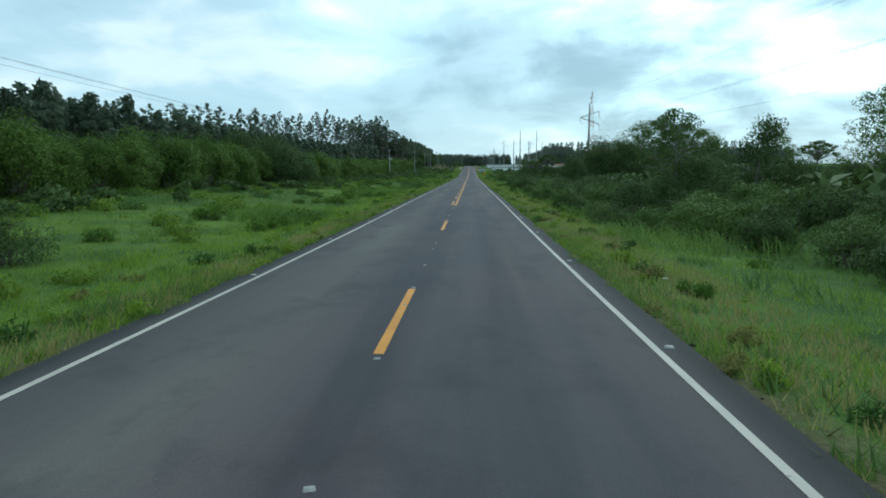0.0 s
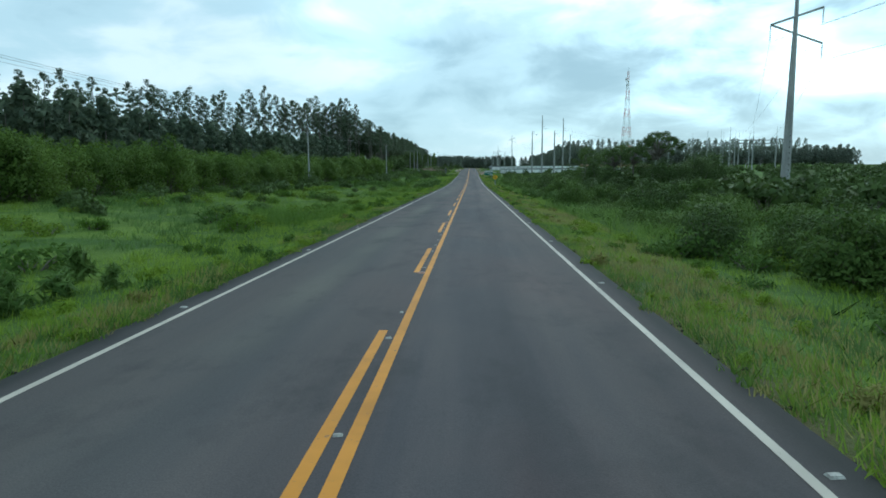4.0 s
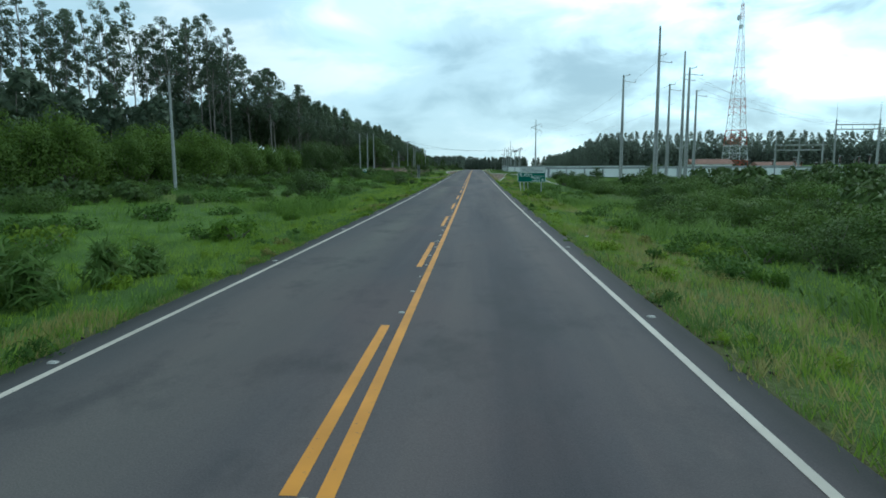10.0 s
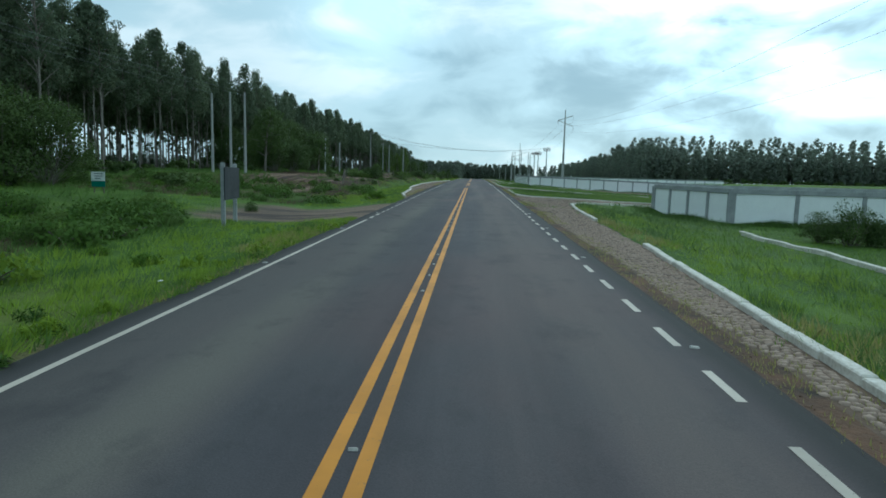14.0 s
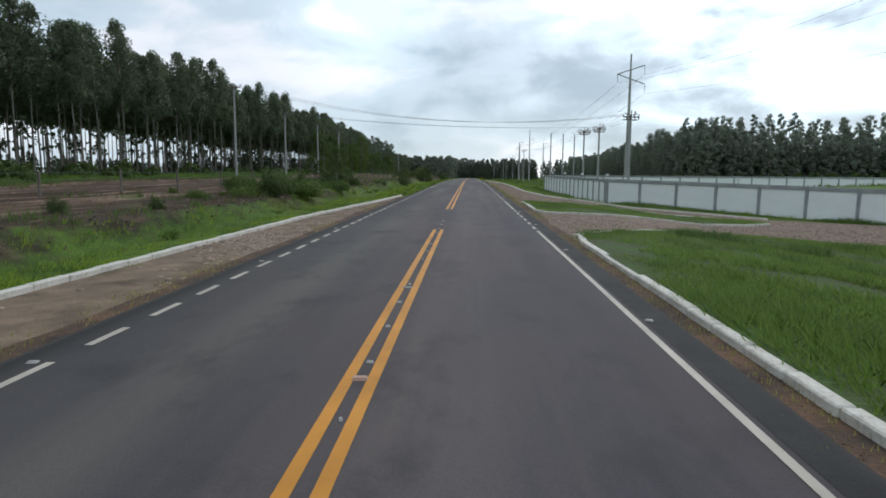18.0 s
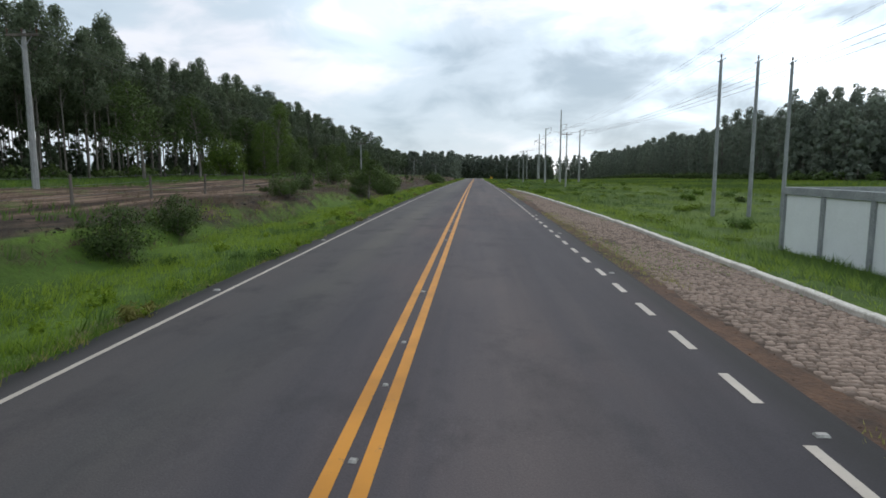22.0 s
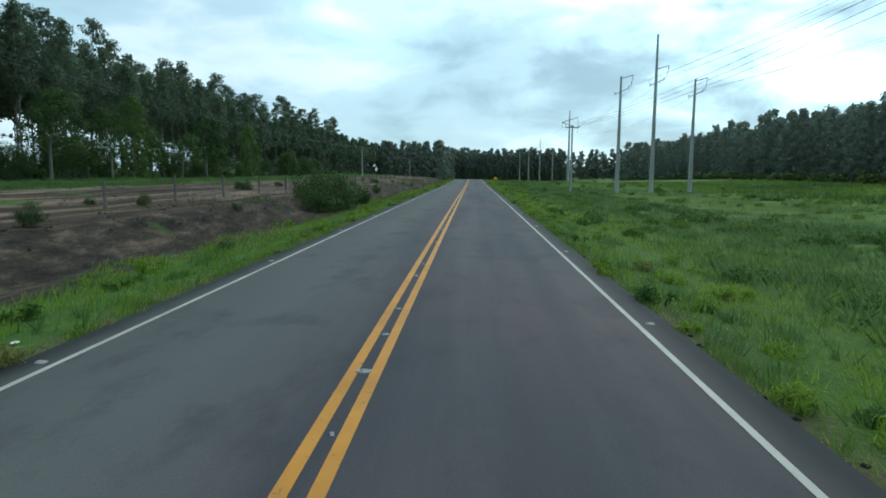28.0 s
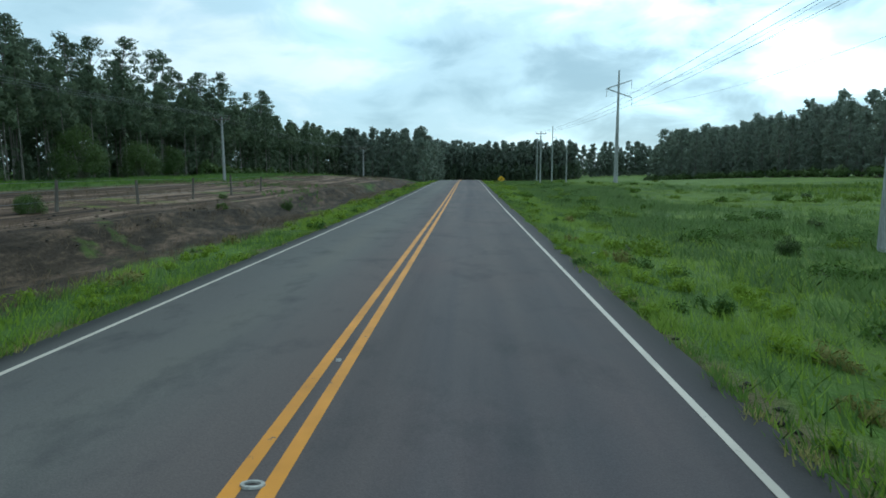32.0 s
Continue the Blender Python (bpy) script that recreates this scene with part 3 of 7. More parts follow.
# ---------- ground, road and paving ----------
def ground_sheet():
    right = np.concatenate([[3.85, 4.02, 4.15, 4.35, 4.7, 5.2, 5.9, 6.6, 7.4, 8.3, 9.2, 10, 10.8, 11.6, 12.6, 14, 16, 18.5, 22, 26, 31, 38, 46, 56, 70, 90, 120, 170, 260, 420, 800, 1600, 3000]])
    xs = np.concatenate([-right[::-1], right])
    ys = np.concatenate([[-900, -500, -250, -120], np.arange(-60, 380, 3.0), np.arange(380, 486, 1.5), np.arange(486, 760, 3.0), np.arange(760, 1200, 12.0), [1260, 1400, 1700, 2200, 3000, 4200]])
    gx, gy = np.meshgrid(xs, ys)
    z = ground_z(gx, gy)
    inner = np.abs(gx) < 4.1
    z = np.where(inner, road_z(gy) - 0.30, z)
    verts = np.stack([gx, gy, z], -1).reshape(-1, 3)
    nx, ny = len(xs), len(ys)
    i = np.arange((ny - 1) * (nx - 1))
    a = (i // (nx - 1)) * nx + i % (nx - 1)
    me = mesh_of("ground", verts, np.stack([a, a + 1, a + nx + 1, a + nx], 1), M_GROUND, True)
    return tagged(put("ground", me), "rough green roadside grassland with dry and bare patches", "ground", kind="structure")


def strip(name, x0, x1, y0, y1, lift, mat, step=3.0, thick=0.0):
    """A band that follows the road's height between two edges, which may be functions of y."""
    ys = np.arange(y0, y1, step)
    ys = np.append(ys, y1) if len(ys) == 0 or y1 - ys[-1] > 0.01 else ys
    a = x0(ys) if callable(x0) else np.full(len(ys), float(x0))
    c = x1(ys) if callable(x1) else np.full(len(ys), float(x1))
    z = road_z(ys) + lift
    cols = [np.stack([a, ys, z], 1), np.stack([c, ys, z], 1)]
    if thick:
        cols = [np.stack([a, ys, z - thick], 1)] + cols + [np.stack([c, ys, z - thick], 1)]
    v = np.stack(cols, 1).reshape(-1, 3)
    k = len(cols)
    f = [(j * k + i, j * k + i + 1, (j + 1) * k + i + 1, (j + 1) * k + i) for j in range(len(ys) - 1) for i in range(k - 1)]
    return mesh_of(name, v, f, mat)


ground = ground_sheet()


road = tagged(put("road", strip("road", -EDGE, EDGE, -60, 1200, 0.0, M_ASPHALT, 3.0, 0.28)),
              "two-lane dark grey asphalt country road with worn wheel tracks", "road", kind="structure")

for x0, x1, y0, y1 in ((EDGE, 4.23, 340, 580), (-4.23, -EDGE, 389, 477)):
    put("asphalt_margin", strip("asphalt_margin", x0, x1, y0, y1, -0.003, M_ASPHALT, 3.0), road)

put("seal_strip", strip("seal_strip", 3.78, EDGE + 0.03, 394, 471, 0.002, M_SEAL, 3.0), road)
LINE_L, LINE_W = 3.656, 0.102


def marking(x, y0, y1, w, mat, name):
    return put(name, strip(name, x - w / 2, x + w / 2, y0, y1, 0.004, mat, 3.0), road)


# edge lines: solid, broken in front of the side roads and lay-bys
for y0, y1 in ((-60, 338.0), (402.4, 412.6), (428.5, 449.8), (462.0, 470.0), (590.5, 1150)):
    marking(LINE_L, y0, y1, LINE_W - (0.02 if y0 > 580 else 0), M_WHITE, "edge_line")
for y0, y1 in ((-60, 366.1), (479.9, 1150)):
    marking(-LINE_L, y0, y1, LINE_W - (0.02 if y0 > 470 else 0), M_WHITE, "edge_line")
for y0, y1 in ((338.9, 401.9), (413.6, 427.9), (450.6, 461.2), (470.9, 590)):
    gap = 1.93 if y0 < 470 else 1.74
    for k in range(int((y1 - y0) / gap) + 1):
        marking(LINE_L, y0 + gap * k, y0 + gap * k + gap * 0.49, LINE_W + 0.01, M_WHITE, "edge_dash")
for k in range(70):
    y = float(np.interp(k, [0, 27, 31, 40, 55, 67, 69], [367.45, 413.3, 419.23, 433.79, 456.82, 475.5, 478.59]))
    marking(-LINE_L, y - 0.43, y + 0.43, LINE_W + 0.01, M_WHITE, "edge_dash")
# centre line: single dashes, then a solid line with dashes beside it, then two solid lines
YEL, MID = 0.135, -0.008
for y0 in (-12.5, 3.8, 20.0, 37.3):
    marking(0.02, y0, y0 + 4.5, 0.14, M_YELLOW, "centre_dash")
DASH = [255.2 + 9.94 * k for k in range(-20, 8)]
for y0 in DASH:
    marking(MID - YEL, y0, y0 + 4.65, 0.13, M_YELLOW, "centre_dash")
marking(MID + YEL, 55.3, 414.3, 0.13, M_YELLOW, "centre_line")
marking(MID - YEL, 334.7, 414.3, 0.13, M_YELLOW, "centre_line")
for s in (-1, 1):
    marking(MID + s * YEL, 425.6, 450.0, 0.13, M_YELLOW, "centre_line")
    marking(MID + s * YEL, 461.6, 1150, 0.13, M_YELLOW, "centre_line")


def stud_mesh(w, d, h, mat):
    bm = bmesh.new()
    add_box(bm, 0, 0, h / 2, w, d, h)
    for v in bm.verts:
        if v.co.z > h * 0.9:
            v.co.x *= 0.8
            v.co.y *= 0.6
    me = bpy.data.meshes.new("road_stud")
    bm.to_mesh(me)
    bm.free()
    me.materials.append(mat)
    return me


STUD, STUD_BIG, STUD_O = stud_mesh(0.07, 0.06, 0.02, M_STUD), stud_mesh(0.12, 0.085, 0.022, M_STUD), stud_mesh(0.17, 0.12, 0.03, M_STUD_R)


def ring_mesh():
    """The broken housing of a stud: a low oval rim with an empty middle."""
    bm = bmesh.new()
    k = 14
    loops = []
    for rx, ry, z in ((0.095, 0.058, 0.0), (0.09, 0.053, 0.018), (0.062, 0.032, 0.018), (0.058, 0.028, 0.004)):
        loops.append([bm.verts.new((rx * math.cos(6.2832 * i / k), ry * math.sin(6.2832 * i / k), z)) for i in range(k)])
    for a, c in zip(loops[:-1], loops[1:]):
        for i in range(k):
            bm.faces.new((a[i], a[(i + 1) % k], c[(i + 1) % k], c[i]))
    me = bpy.data.meshes.new("road_stud")
    bm.to_mesh(me)
    bm.free()
    me.materials.append(M_STUD)
    return me


RING = ring_mesh()
rng = random.Random(5)
for k in range(417):
    y = 16.6 + 1.595 * k + rng.uniform(-0.06, 0.06)
    if rng.random() < 0.36:
        continue
    ob = put("marker_fleck", STUD, road, "", pose(0.035 if y < 55 else -0.008 + rng.uniform(-0.02, 0.02), y, float(road_z(y)) + 0.001, 0, 0, rng.uniform(-25, 25)) @ Matrix.Diagonal((rng.uniform(0.5, 1.4), rng.uniform(0.6, 1.3), 1, 1)))
big = [42.2, 210.3, 279.7, 433.9, 558.9, 661.1]
rings = [255.1, 324.7, 438.9, 471.5, 479.2, 490.7, 525.1, 544.3, 610.0, 626.5, 645.9, 649.8, 677.3]
for y0 in DASH:
    if min(abs(y0 - q) for q in big + rings) > 6:
        (big if rng.random() < 0.4 else rings).append(y0 + (4.85 if rng.random() < 0.5 else -0.12))
for y in big + rings:
    ob = put("road_stud", STUD_O if y in big else RING, at=pose(0.035 if y < 55 else -0.015, y, float(road_z(y)) + 0.001, 0, 0, rng.uniform(-12, 12)))
    tagged(ob, "faded orange reflective road stud on the centre line" if y in big else "empty oval housing of a broken road stud", "road stud", "studs along the road")
for k in range(82):
    for s in (-1, 1):
        y = 18.0 + 8.0 * k + (2.5 if s > 0 else 0.0) + rng.uniform(-0.2, 0.2)
        ob = put("road_stud", STUD_BIG, at=pose(s * 3.86, y, float(road_z(y)) + 0.001, 0, 0, rng.uniform(-8, 8)))
        tagged(ob, "chunky off-white reflective stud beside the edge line", "road stud", "studs along the road")



# ---------- plants ----------
def tube_arr(pts, radii, seg=6):
    pts = np.asarray(pts, float)
    ang = np.linspace(0, 2 * np.pi, seg, endpoint=False)
    ring = np.stack([np.cos(ang), np.sin(ang), 0 * ang], 1)
    v, f = [], []
    for i, (p, r) in enumerate(zip(pts, radii)):
        d = pts[min(i + 1, len(pts) - 1)] - pts[max(i - 1, 0)]
        d = d / (np.linalg.norm(d) + 1e-9)
        a = np.cross(d, [0.3, 1, 0.1])
        a /= np.linalg.norm(a)
        c = np.cross(d, a)
        v.append(p + r * (ring[:, :1] * a + ring[:, 1:2] * c))
        if i:
            for k in range(seg):
                k2 = (k + 1) % seg
                f.append(((i - 1) * seg + k, (i - 1) * seg + k2, i * seg + k2, i * seg + k))
    return np.concatenate(v), np.array(f)


def join(parts_):
    """Arrays of several pieces as one: points, faces and, where the pieces have them, normals."""
    v, f, m, o = [], [], [], 0
    for a, c, *n in parts_:
        v.append(a), f.append(np.asarray(c) + o), m.extend(n)
        o += len(a)
    return (np.concatenate(v), np.concatenate(f)) + ((np.concatenate(m),) if m else ())


def unit(v):
    return v / (np.linalg.norm(v, axis=-1, keepdims=True) + 1e-9)


def leaf_cards(r, centres, size, droop=0.3, slim=0.45, far=False, core=None, heart=None):
    """Lozenge-shaped leaf sprays, one at each centre; three-cornered far off. Each is shaded as a piece of its clump's and its crown's rounded outside."""
    k = len(centres)
    out = unit(centres - (centres.mean(0) if core is None else core))
    whole = unit(centres - (np.asarray(heart) if heart is not None else centres.mean(0)))
    nm = unit(out * 0.8 + whole * 0.55 + r.normal(size=(k, 3)) * 0.25 + [0, 0, 0.15])
    face = unit(nm + r.normal(size=(k, 3)) * 0.55)
    a = unit(np.cross(face, r.normal(size=(k, 3)) + [0.4, 0.4, 0]) - [0, 0, droop])
    c = unit(np.cross(face, a))
    s = size * r.uniform(0.6, 1.3, (k, 1))
    if far:
        v = np.stack([centres - a * s - c * s * slim, centres - a * s * 0.6 + c * s * slim * 1.3, centres + a * s], 1).reshape(-1, 3)
        f = np.arange(3 * k).reshape(-1, 3)
    else:
        v = np.stack([centres - a * s, centres + c * s * slim, centres + a * s, centres - c * s * slim], 1).reshape(-1, 3)
        f = np.arange(4 * k).reshape(-1, 4)
    nm = nm.repeat(f.shape[1], 0)
    return v, facing(v, f, nm), nm


def clump(r, centre, rad, k):
    d = r.normal(size=(k, 3))
    d /= np.linalg.norm(d, axis=1, keepdims=True)
    return np.asarray(centre) + d * np.asarray(rad) * r.uniform(0.35, 1.0, (k, 1)) ** 0.6


def tree_arrays(seed, height, bare, width, clumps, sprays, size, girth=0.16, flat=0.75, lean=0.4, top=1.0, far=False, puff=(0.28, 0.46), low=0, spire=0.0):
    """Trunk and limbs, and leaf sprays gathered in clumps with gaps between them."""
    r = np.random.default_rng(seed)
    bend = r.normal(size=2) * lean
    hs = np.linspace(0, 1, 7)
    axis = np.stack([bend[0] * hs ** 2 + 0.06 * r.normal(size=7) * hs * height / 10, bend[1] * hs ** 2 + 0.06 * r.normal(size=7) * hs * height / 10, hs * height * 0.96], 1)
    wood = [tube_arr(axis[::3] if far else axis, girth * (1 - 0.85 * hs[::3 if far else 1]) + 0.015, 4 if far else 6)]
    leaves = []
    for i in range(clumps):
        t = bare + (1 - bare) * ((i + r.uniform(0.1, 0.9)) / clumps)
        u = (t - bare) / (1 - bare)
        reach = width * (0.35 + 0.65 * math.sin(math.pi * min(1, 0.18 + 0.82 * u) ** top)) * r.uniform(0.3, 1.0)
        reach *= 1 - spire * u ** 1.5
        if u > 0.93:
            reach *= 0.3
        ang = i * 2.4 + r.uniform(-0.6, 0.6)
        p0 = np.array([np.interp(max(0.1, t - 0.10), hs, axis[:, j]) for j in range(3)])
        c = np.array([np.interp(t, hs, axis[:, 0]), np.interp(t, hs, axis[:, 1]), t * height * 0.97]) + [reach * math.cos(ang), reach * math.sin(ang), 0]
        if not far:
            wood.append(tube_arr([p0, (p0 + c) / 2 + [0, 0, 0.15], c], [girth * 0.28, girth * 0.2, girth * 0.08], 4))
        rad = width * r.uniform(*puff) * (1 - 0.45 * spire * u)
        leaves.append(leaf_cards(r, clump(r, c, (rad, rad, rad * flat), sprays), size, 0.3, 0.45, far, c, (axis[3, 0], axis[3, 1], c[2] - 0.35 * width)))
    for i in range(low):
        t, ang, q = r.uniform(0.22, bare), r.uniform(0, 6.28), r.uniform(0.2, 0.9)
        c = np.array([np.interp(t, hs, axis[:, 0]) + q * math.cos(ang), np.interp(t, hs, axis[:, 1]) + q * math.sin(ang), t * height])
        rad = r.uniform(0.22, 0.5)
        leaves.append(leaf_cards(r, clump(r, c, (rad, rad, rad), max(6, sprays // 5)), size, 0.3, 0.45, far))
    return join(wood), join(leaves)


def shrub_arrays(seed, rad, height, clumps, sprays, size, far=False, slim=0.5):
    r = np.random.default_rng(seed)
    wood, leaves = [], []
    for i in range(clumps):
        ang, q = r.uniform(0, 6.28), rad * math.sqrt(r.uniform(0, 1)) * 0.75
        h = height * (0.22 + 0.62 * (1 - (q / rad) ** 2)) * r.uniform(0.30, 1.05)
        c = np.array([q * math.cos(ang), q * math.sin(ang), h])
        wood.append(tube_arr([(0.1 * math.cos(ang), 0.1 * math.sin(ang), -0.1), c * [0.6, 0.6, 0.6], c], [0.03, 0.02, 0.008], 4 if not far else 3))
        rr = rad * r.uniform(0.28, 0.45)
        pts = clump(r, c, (rr, rr, rr * 0.8), sprays)
        pts[:, 2] = np.maximum(pts[:, 2], 0.05)
        leaves.append(leaf_cards(r, pts, size, 0.1, slim, far, c - [0, 0, rr * 0.3], (0, 0, 0.15 * height)))
    return join(wood), join(leaves)


def plant(name, arrays, wood_mat, leaf_mat, label, category, group, leaf_name="crown", wood_name="trunk"):
    """A plant at the origin, to be copied into its places."""
    (wv, wf), (lv, lf, ln) = arrays
    root = thing(name, 0, 0, 0, label, category, group)
    stem = put(wood_name, mesh_of(wood_name, wv, wf, wood_mat, True), root)
    if wood_name == "woody_base":
        tagged(stem, kind="stuff")
    put(leaf_name, mesh_of(leaf_name, lv, lf, leaf_mat, True, ln), root)
    return root


PLACED = set()


def spread(kinds, places, r, lo=0.85, hi=1.15, sink=0.1):
    """Copies of the kinds at the places (x, y or x, y, scale); each kind's first plant is used itself."""
    for i, p in enumerate(places):
        k = kinds[i % len(kinds)]
        s = (p[2] if len(p) > 2 else 1.0) * r.uniform(lo, hi)
        m = pose(p[0], p[1], gz(p[0], p[1]) - sink, 0, 0, r.uniform(0, 360)) @ Matrix.Diagonal((s, s, s * r.uniform(0.92, 1.1), 1))
        if k.name in PLACED:
            copy_thing(k, m @ Matrix.Diagonal((1 / k.scale[0], 1 / k.scale[1], 1 / k.scale[2], 1)))
        else:
            k.matrix_basis = m
            PLACED.add(k.name)


def woods(name, kinds, places, r, wood_mat, leaf_mat, label, lo=0.85, hi=1.15, sink=0.1):
    """A far wood: many trees joined, the timber and the leaves each in one mesh."""
    wood, leaves = [], []
    for i, p in enumerate(places):
        (wv, wf), (lv, lf, ln) = kinds[int(r.integers(len(kinds)))]
        a, s = r.uniform(0, 6.28), (p[2] if len(p) > 2 else 1.0) * r.uniform(lo, hi)
        rot = np.array([[math.cos(a), -math.sin(a), 0], [math.sin(a), math.cos(a), 0], [0, 0, 1]]) * s
        o = np.array([p[0], p[1], gz(p[0], p[1]) - sink])
        wood.append((wv @ rot.T + o, wf)), leaves.append((lv @ rot.T + o, lf, ln @ rot.T / s))
    root = tagged(new(name), label, "trees", kind="stuff")
    v, f = join(wood)
    tagged(put("trunks", mesh_of("trunks", v, f, wood_mat, True), root), kind="stuff")
    v, f, n = join(leaves)
    tagged(put("crowns", mesh_of("crowns", v, f, leaf_mat, True, n), root), kind="stuff")
    return root


RN = random.Random(11)
NR = np.random.default_rng(11)

# eucalyptus plantation on the left, its edge along the cleared strip
EUC = [plant("eucalyptus_tree", tree_arrays(20 + i, 17.3, 0.52, 2.5, 36, 100, 0.16, 0.10, flat=0.85, low=4, spire=0.45, puff=(0.30, 0.48)), M_TRUNK, M_EUC,
             "tall slender plantation eucalyptus with bare grey trunk", "tree", "plantation trees") for i in range(5)]
euc_low = [tree_arrays(40 + i, 17.3, 0.52, 2.5, 24, 34, 0.36, 0.09, flat=0.85, far=True, low=3, spire=0.45, puff=(0.30, 0.48)) for i in range(5)]
front = []
for j, y in enumerate(np.arange(396, 722, 2.9)):
    for k, x in enumerate((-44.0, -49.0)):
        front.append((x + RN.uniform(-1, 1), y + RN.uniform(-1.2, 1.2), float(np.interp(y, [390, 450, 480, 520, 560, 600, 640, 680, 720], [1.02, 1.04, 1.02, 1.03, 1.05, 1.05, 1.0, 0.92, 0.86]))))
spread(EUC, front, RN, 0.93, 1.07)
back = [(x + RN.uniform(-1.2, 1.2), y + RN.uniform(-1.5, 1.5), float(np.interp(y, [390, 450, 480, 520, 560, 600, 640, 680, 720], [1.02, 1.04, 1.02, 1.03, 1.05, 1.05, 1.0, 0.92, 0.86]))) for x in (-54, -58.5, -63, -67.5, -72, -77) for y in np.arange(394, 900 if x > -65 else 800, 3.7) if not (640 < y < 770 and x < -60)]
back += [(x + RN.uniform(-1, 1), y + RN.uniform(-1.5, 1.5)) for x in (-44, -49) for y in np.arange(724, 1060, 5.5)]
back = [(p[0], p[1], p[2] if len(p) > 2 else float(np.interp(p[1], [724, 800, 900, 1000], [0.76, 0.84, 1.0, 1.16]))) for p in back]
woods("eucalyptus_woods", euc_low, back, NR, M_TRUNK, M_EUC, "deep rows of dark green plantation eucalyptus with bare trunks", 0.92, 1.06)

# the tall stand that faces down the road, thin enough to see the sky through
TALL = [plant("tall_eucalyptus", tree_arrays(60 + i, 29.0, 0.56, 2.6, 22, 90, 0.19, 0.16, 0.8, 0.8, 0.8, puff=(0.22, 0.38)), M_TRUNK, M_EUC2,
              "very tall thin eucalyptus with a feathery dark crown", "tree", "tall trees behind the wood") for i in range(4)]
tall_low = [tree_arrays(70 + i, 29.0, 0.46, 2.7, 20, 44, 0.38, 0.2, 0.65, 0.8, 1.6, far=True) for i in range(4)]
tall = [(-48 - 90 * t + q * 4.2 + RN.uniform(-1, 1), 374 - 108 * t + q * 3.0 + RN.uniform(-1, 1)) for t in np.arange(0, 0.62, 0.032) for q in (0, -1)]
TUFT = [plant("tufted_eucalyptus", tree_arrays(230 + i, 20.5, 0.58, 3.0, 24, 90, 0.20, 0.13, 0.5, 0.9, 0.7, puff=(0.24, 0.40)), M_TRUNK, M_EUC2,
              "tall eucalyptus with flat tufts of leaves on forked limbs", "tree", "plantation trees") for i in range(4)]
spread(TUFT, [(-RN.uniform(51, 62), y + RN.uniform(-2, 2), RN.uniform(0.99, 1.12)) for y in np.arange(600, 850, 3.4)], RN, 0.95, 1.05)
GIANT = [plant("broad_eucalyptus", tree_arrays(240 + i, 24.5, 0.52, 4.1, 36, 100, 0.21, 0.22, 0.6, 0.9, 0.9, puff=(0.20, 0.34)), M_TRUNK, M_EUC2,
               "broad old eucalyptus with a dark heavy crown", "tree", "old trees at the corner of the wood") for i in range(3)]
front_giants = [(-44, 384, 0.98), (-50, 388, 1.04), (-46, 393, 0.95), (-55, 383, 1.08), (-60, 387, 1.1), (-42, 399, 0.86), (-52, 397, 0.98), (-47, 404, 0.86), (-64, 382, 1.12), (-57, 394, 1.05), (-52, 379, 1.05), (-68, 389, 1.1), (-43, 410, 0.80), (-49, 413, 0.82)]
spread(GIANT, front_giants, RN, 0.97, 1.03)
tall += [(-46 - 30 * t + RN.uniform(-2, 2), 380 - 26 * t + RN.uniform(-2, 2)) for t in np.arange(0.25, 1, 0.12)]
spread(TALL, tall, RN, 0.9, 1.08)
woods("tall_eucalyptus_stand", tall_low, [(-48 - 90 * t + RN.uniform(-1, 1), 374 - 108 * t + RN.uniform(-1, 1)) for t in np.arange(0.62, 1.7, 0.03)] + [(-60 - 90 * t + RN.uniform(-2, 2), 374 - 100 * t + RN.uniform(-2, 2)) for t in np.arange(0, 1.7, 0.075)], NR, M_TRUNK, M_EUC2, "distant row of very tall eucalyptus with feathery crowns", 0.9, 1.1)

# dark young wood between the hedge and the tall stand
young = [tree_arrays(80 + i, 12.5, 0.06, 2.5, 18, 32, 0.56, 0.13, 0.9, 0.3, far=True) for i in range(4)]
woods("young_dark_woods", young, [(x + RN.uniform(-1.3, 1.3), y + RN.uniform(-1.5, 1.5)) for x in (-54, -58.5, -63, -68) for y in np.arange(40, 396, 4.6)]
      + [(x + RN.uniform(-2, 2), y + RN.uniform(-2, 2)) for x in np.arange(-76, -130, -7) for y in np.arange(60, 250, 9)], NR, M_TRUNK, M_EUC2,
      "dense dark green young wood behind the hedge", 0.85, 1.12)

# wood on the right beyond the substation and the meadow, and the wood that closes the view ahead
EUR = [plant("eucalyptus_tree", tree_arrays(90 + i, 18.0, 0.06, 3.0, 36, 120, 0.24, 0.18), M_TRUNK, M_EUC_HAZE,
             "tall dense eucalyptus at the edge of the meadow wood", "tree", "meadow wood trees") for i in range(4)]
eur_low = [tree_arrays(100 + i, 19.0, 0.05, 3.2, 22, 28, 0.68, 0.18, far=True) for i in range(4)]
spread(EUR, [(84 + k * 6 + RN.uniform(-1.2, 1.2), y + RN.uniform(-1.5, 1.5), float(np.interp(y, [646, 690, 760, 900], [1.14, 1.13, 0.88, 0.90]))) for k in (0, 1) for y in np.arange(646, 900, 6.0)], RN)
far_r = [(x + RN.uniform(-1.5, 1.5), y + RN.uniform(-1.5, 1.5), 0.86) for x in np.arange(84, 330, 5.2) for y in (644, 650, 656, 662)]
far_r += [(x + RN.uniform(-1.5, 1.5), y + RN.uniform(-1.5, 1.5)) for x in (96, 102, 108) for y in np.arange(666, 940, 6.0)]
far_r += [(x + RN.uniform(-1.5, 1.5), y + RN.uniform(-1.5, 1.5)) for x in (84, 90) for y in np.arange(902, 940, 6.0)]
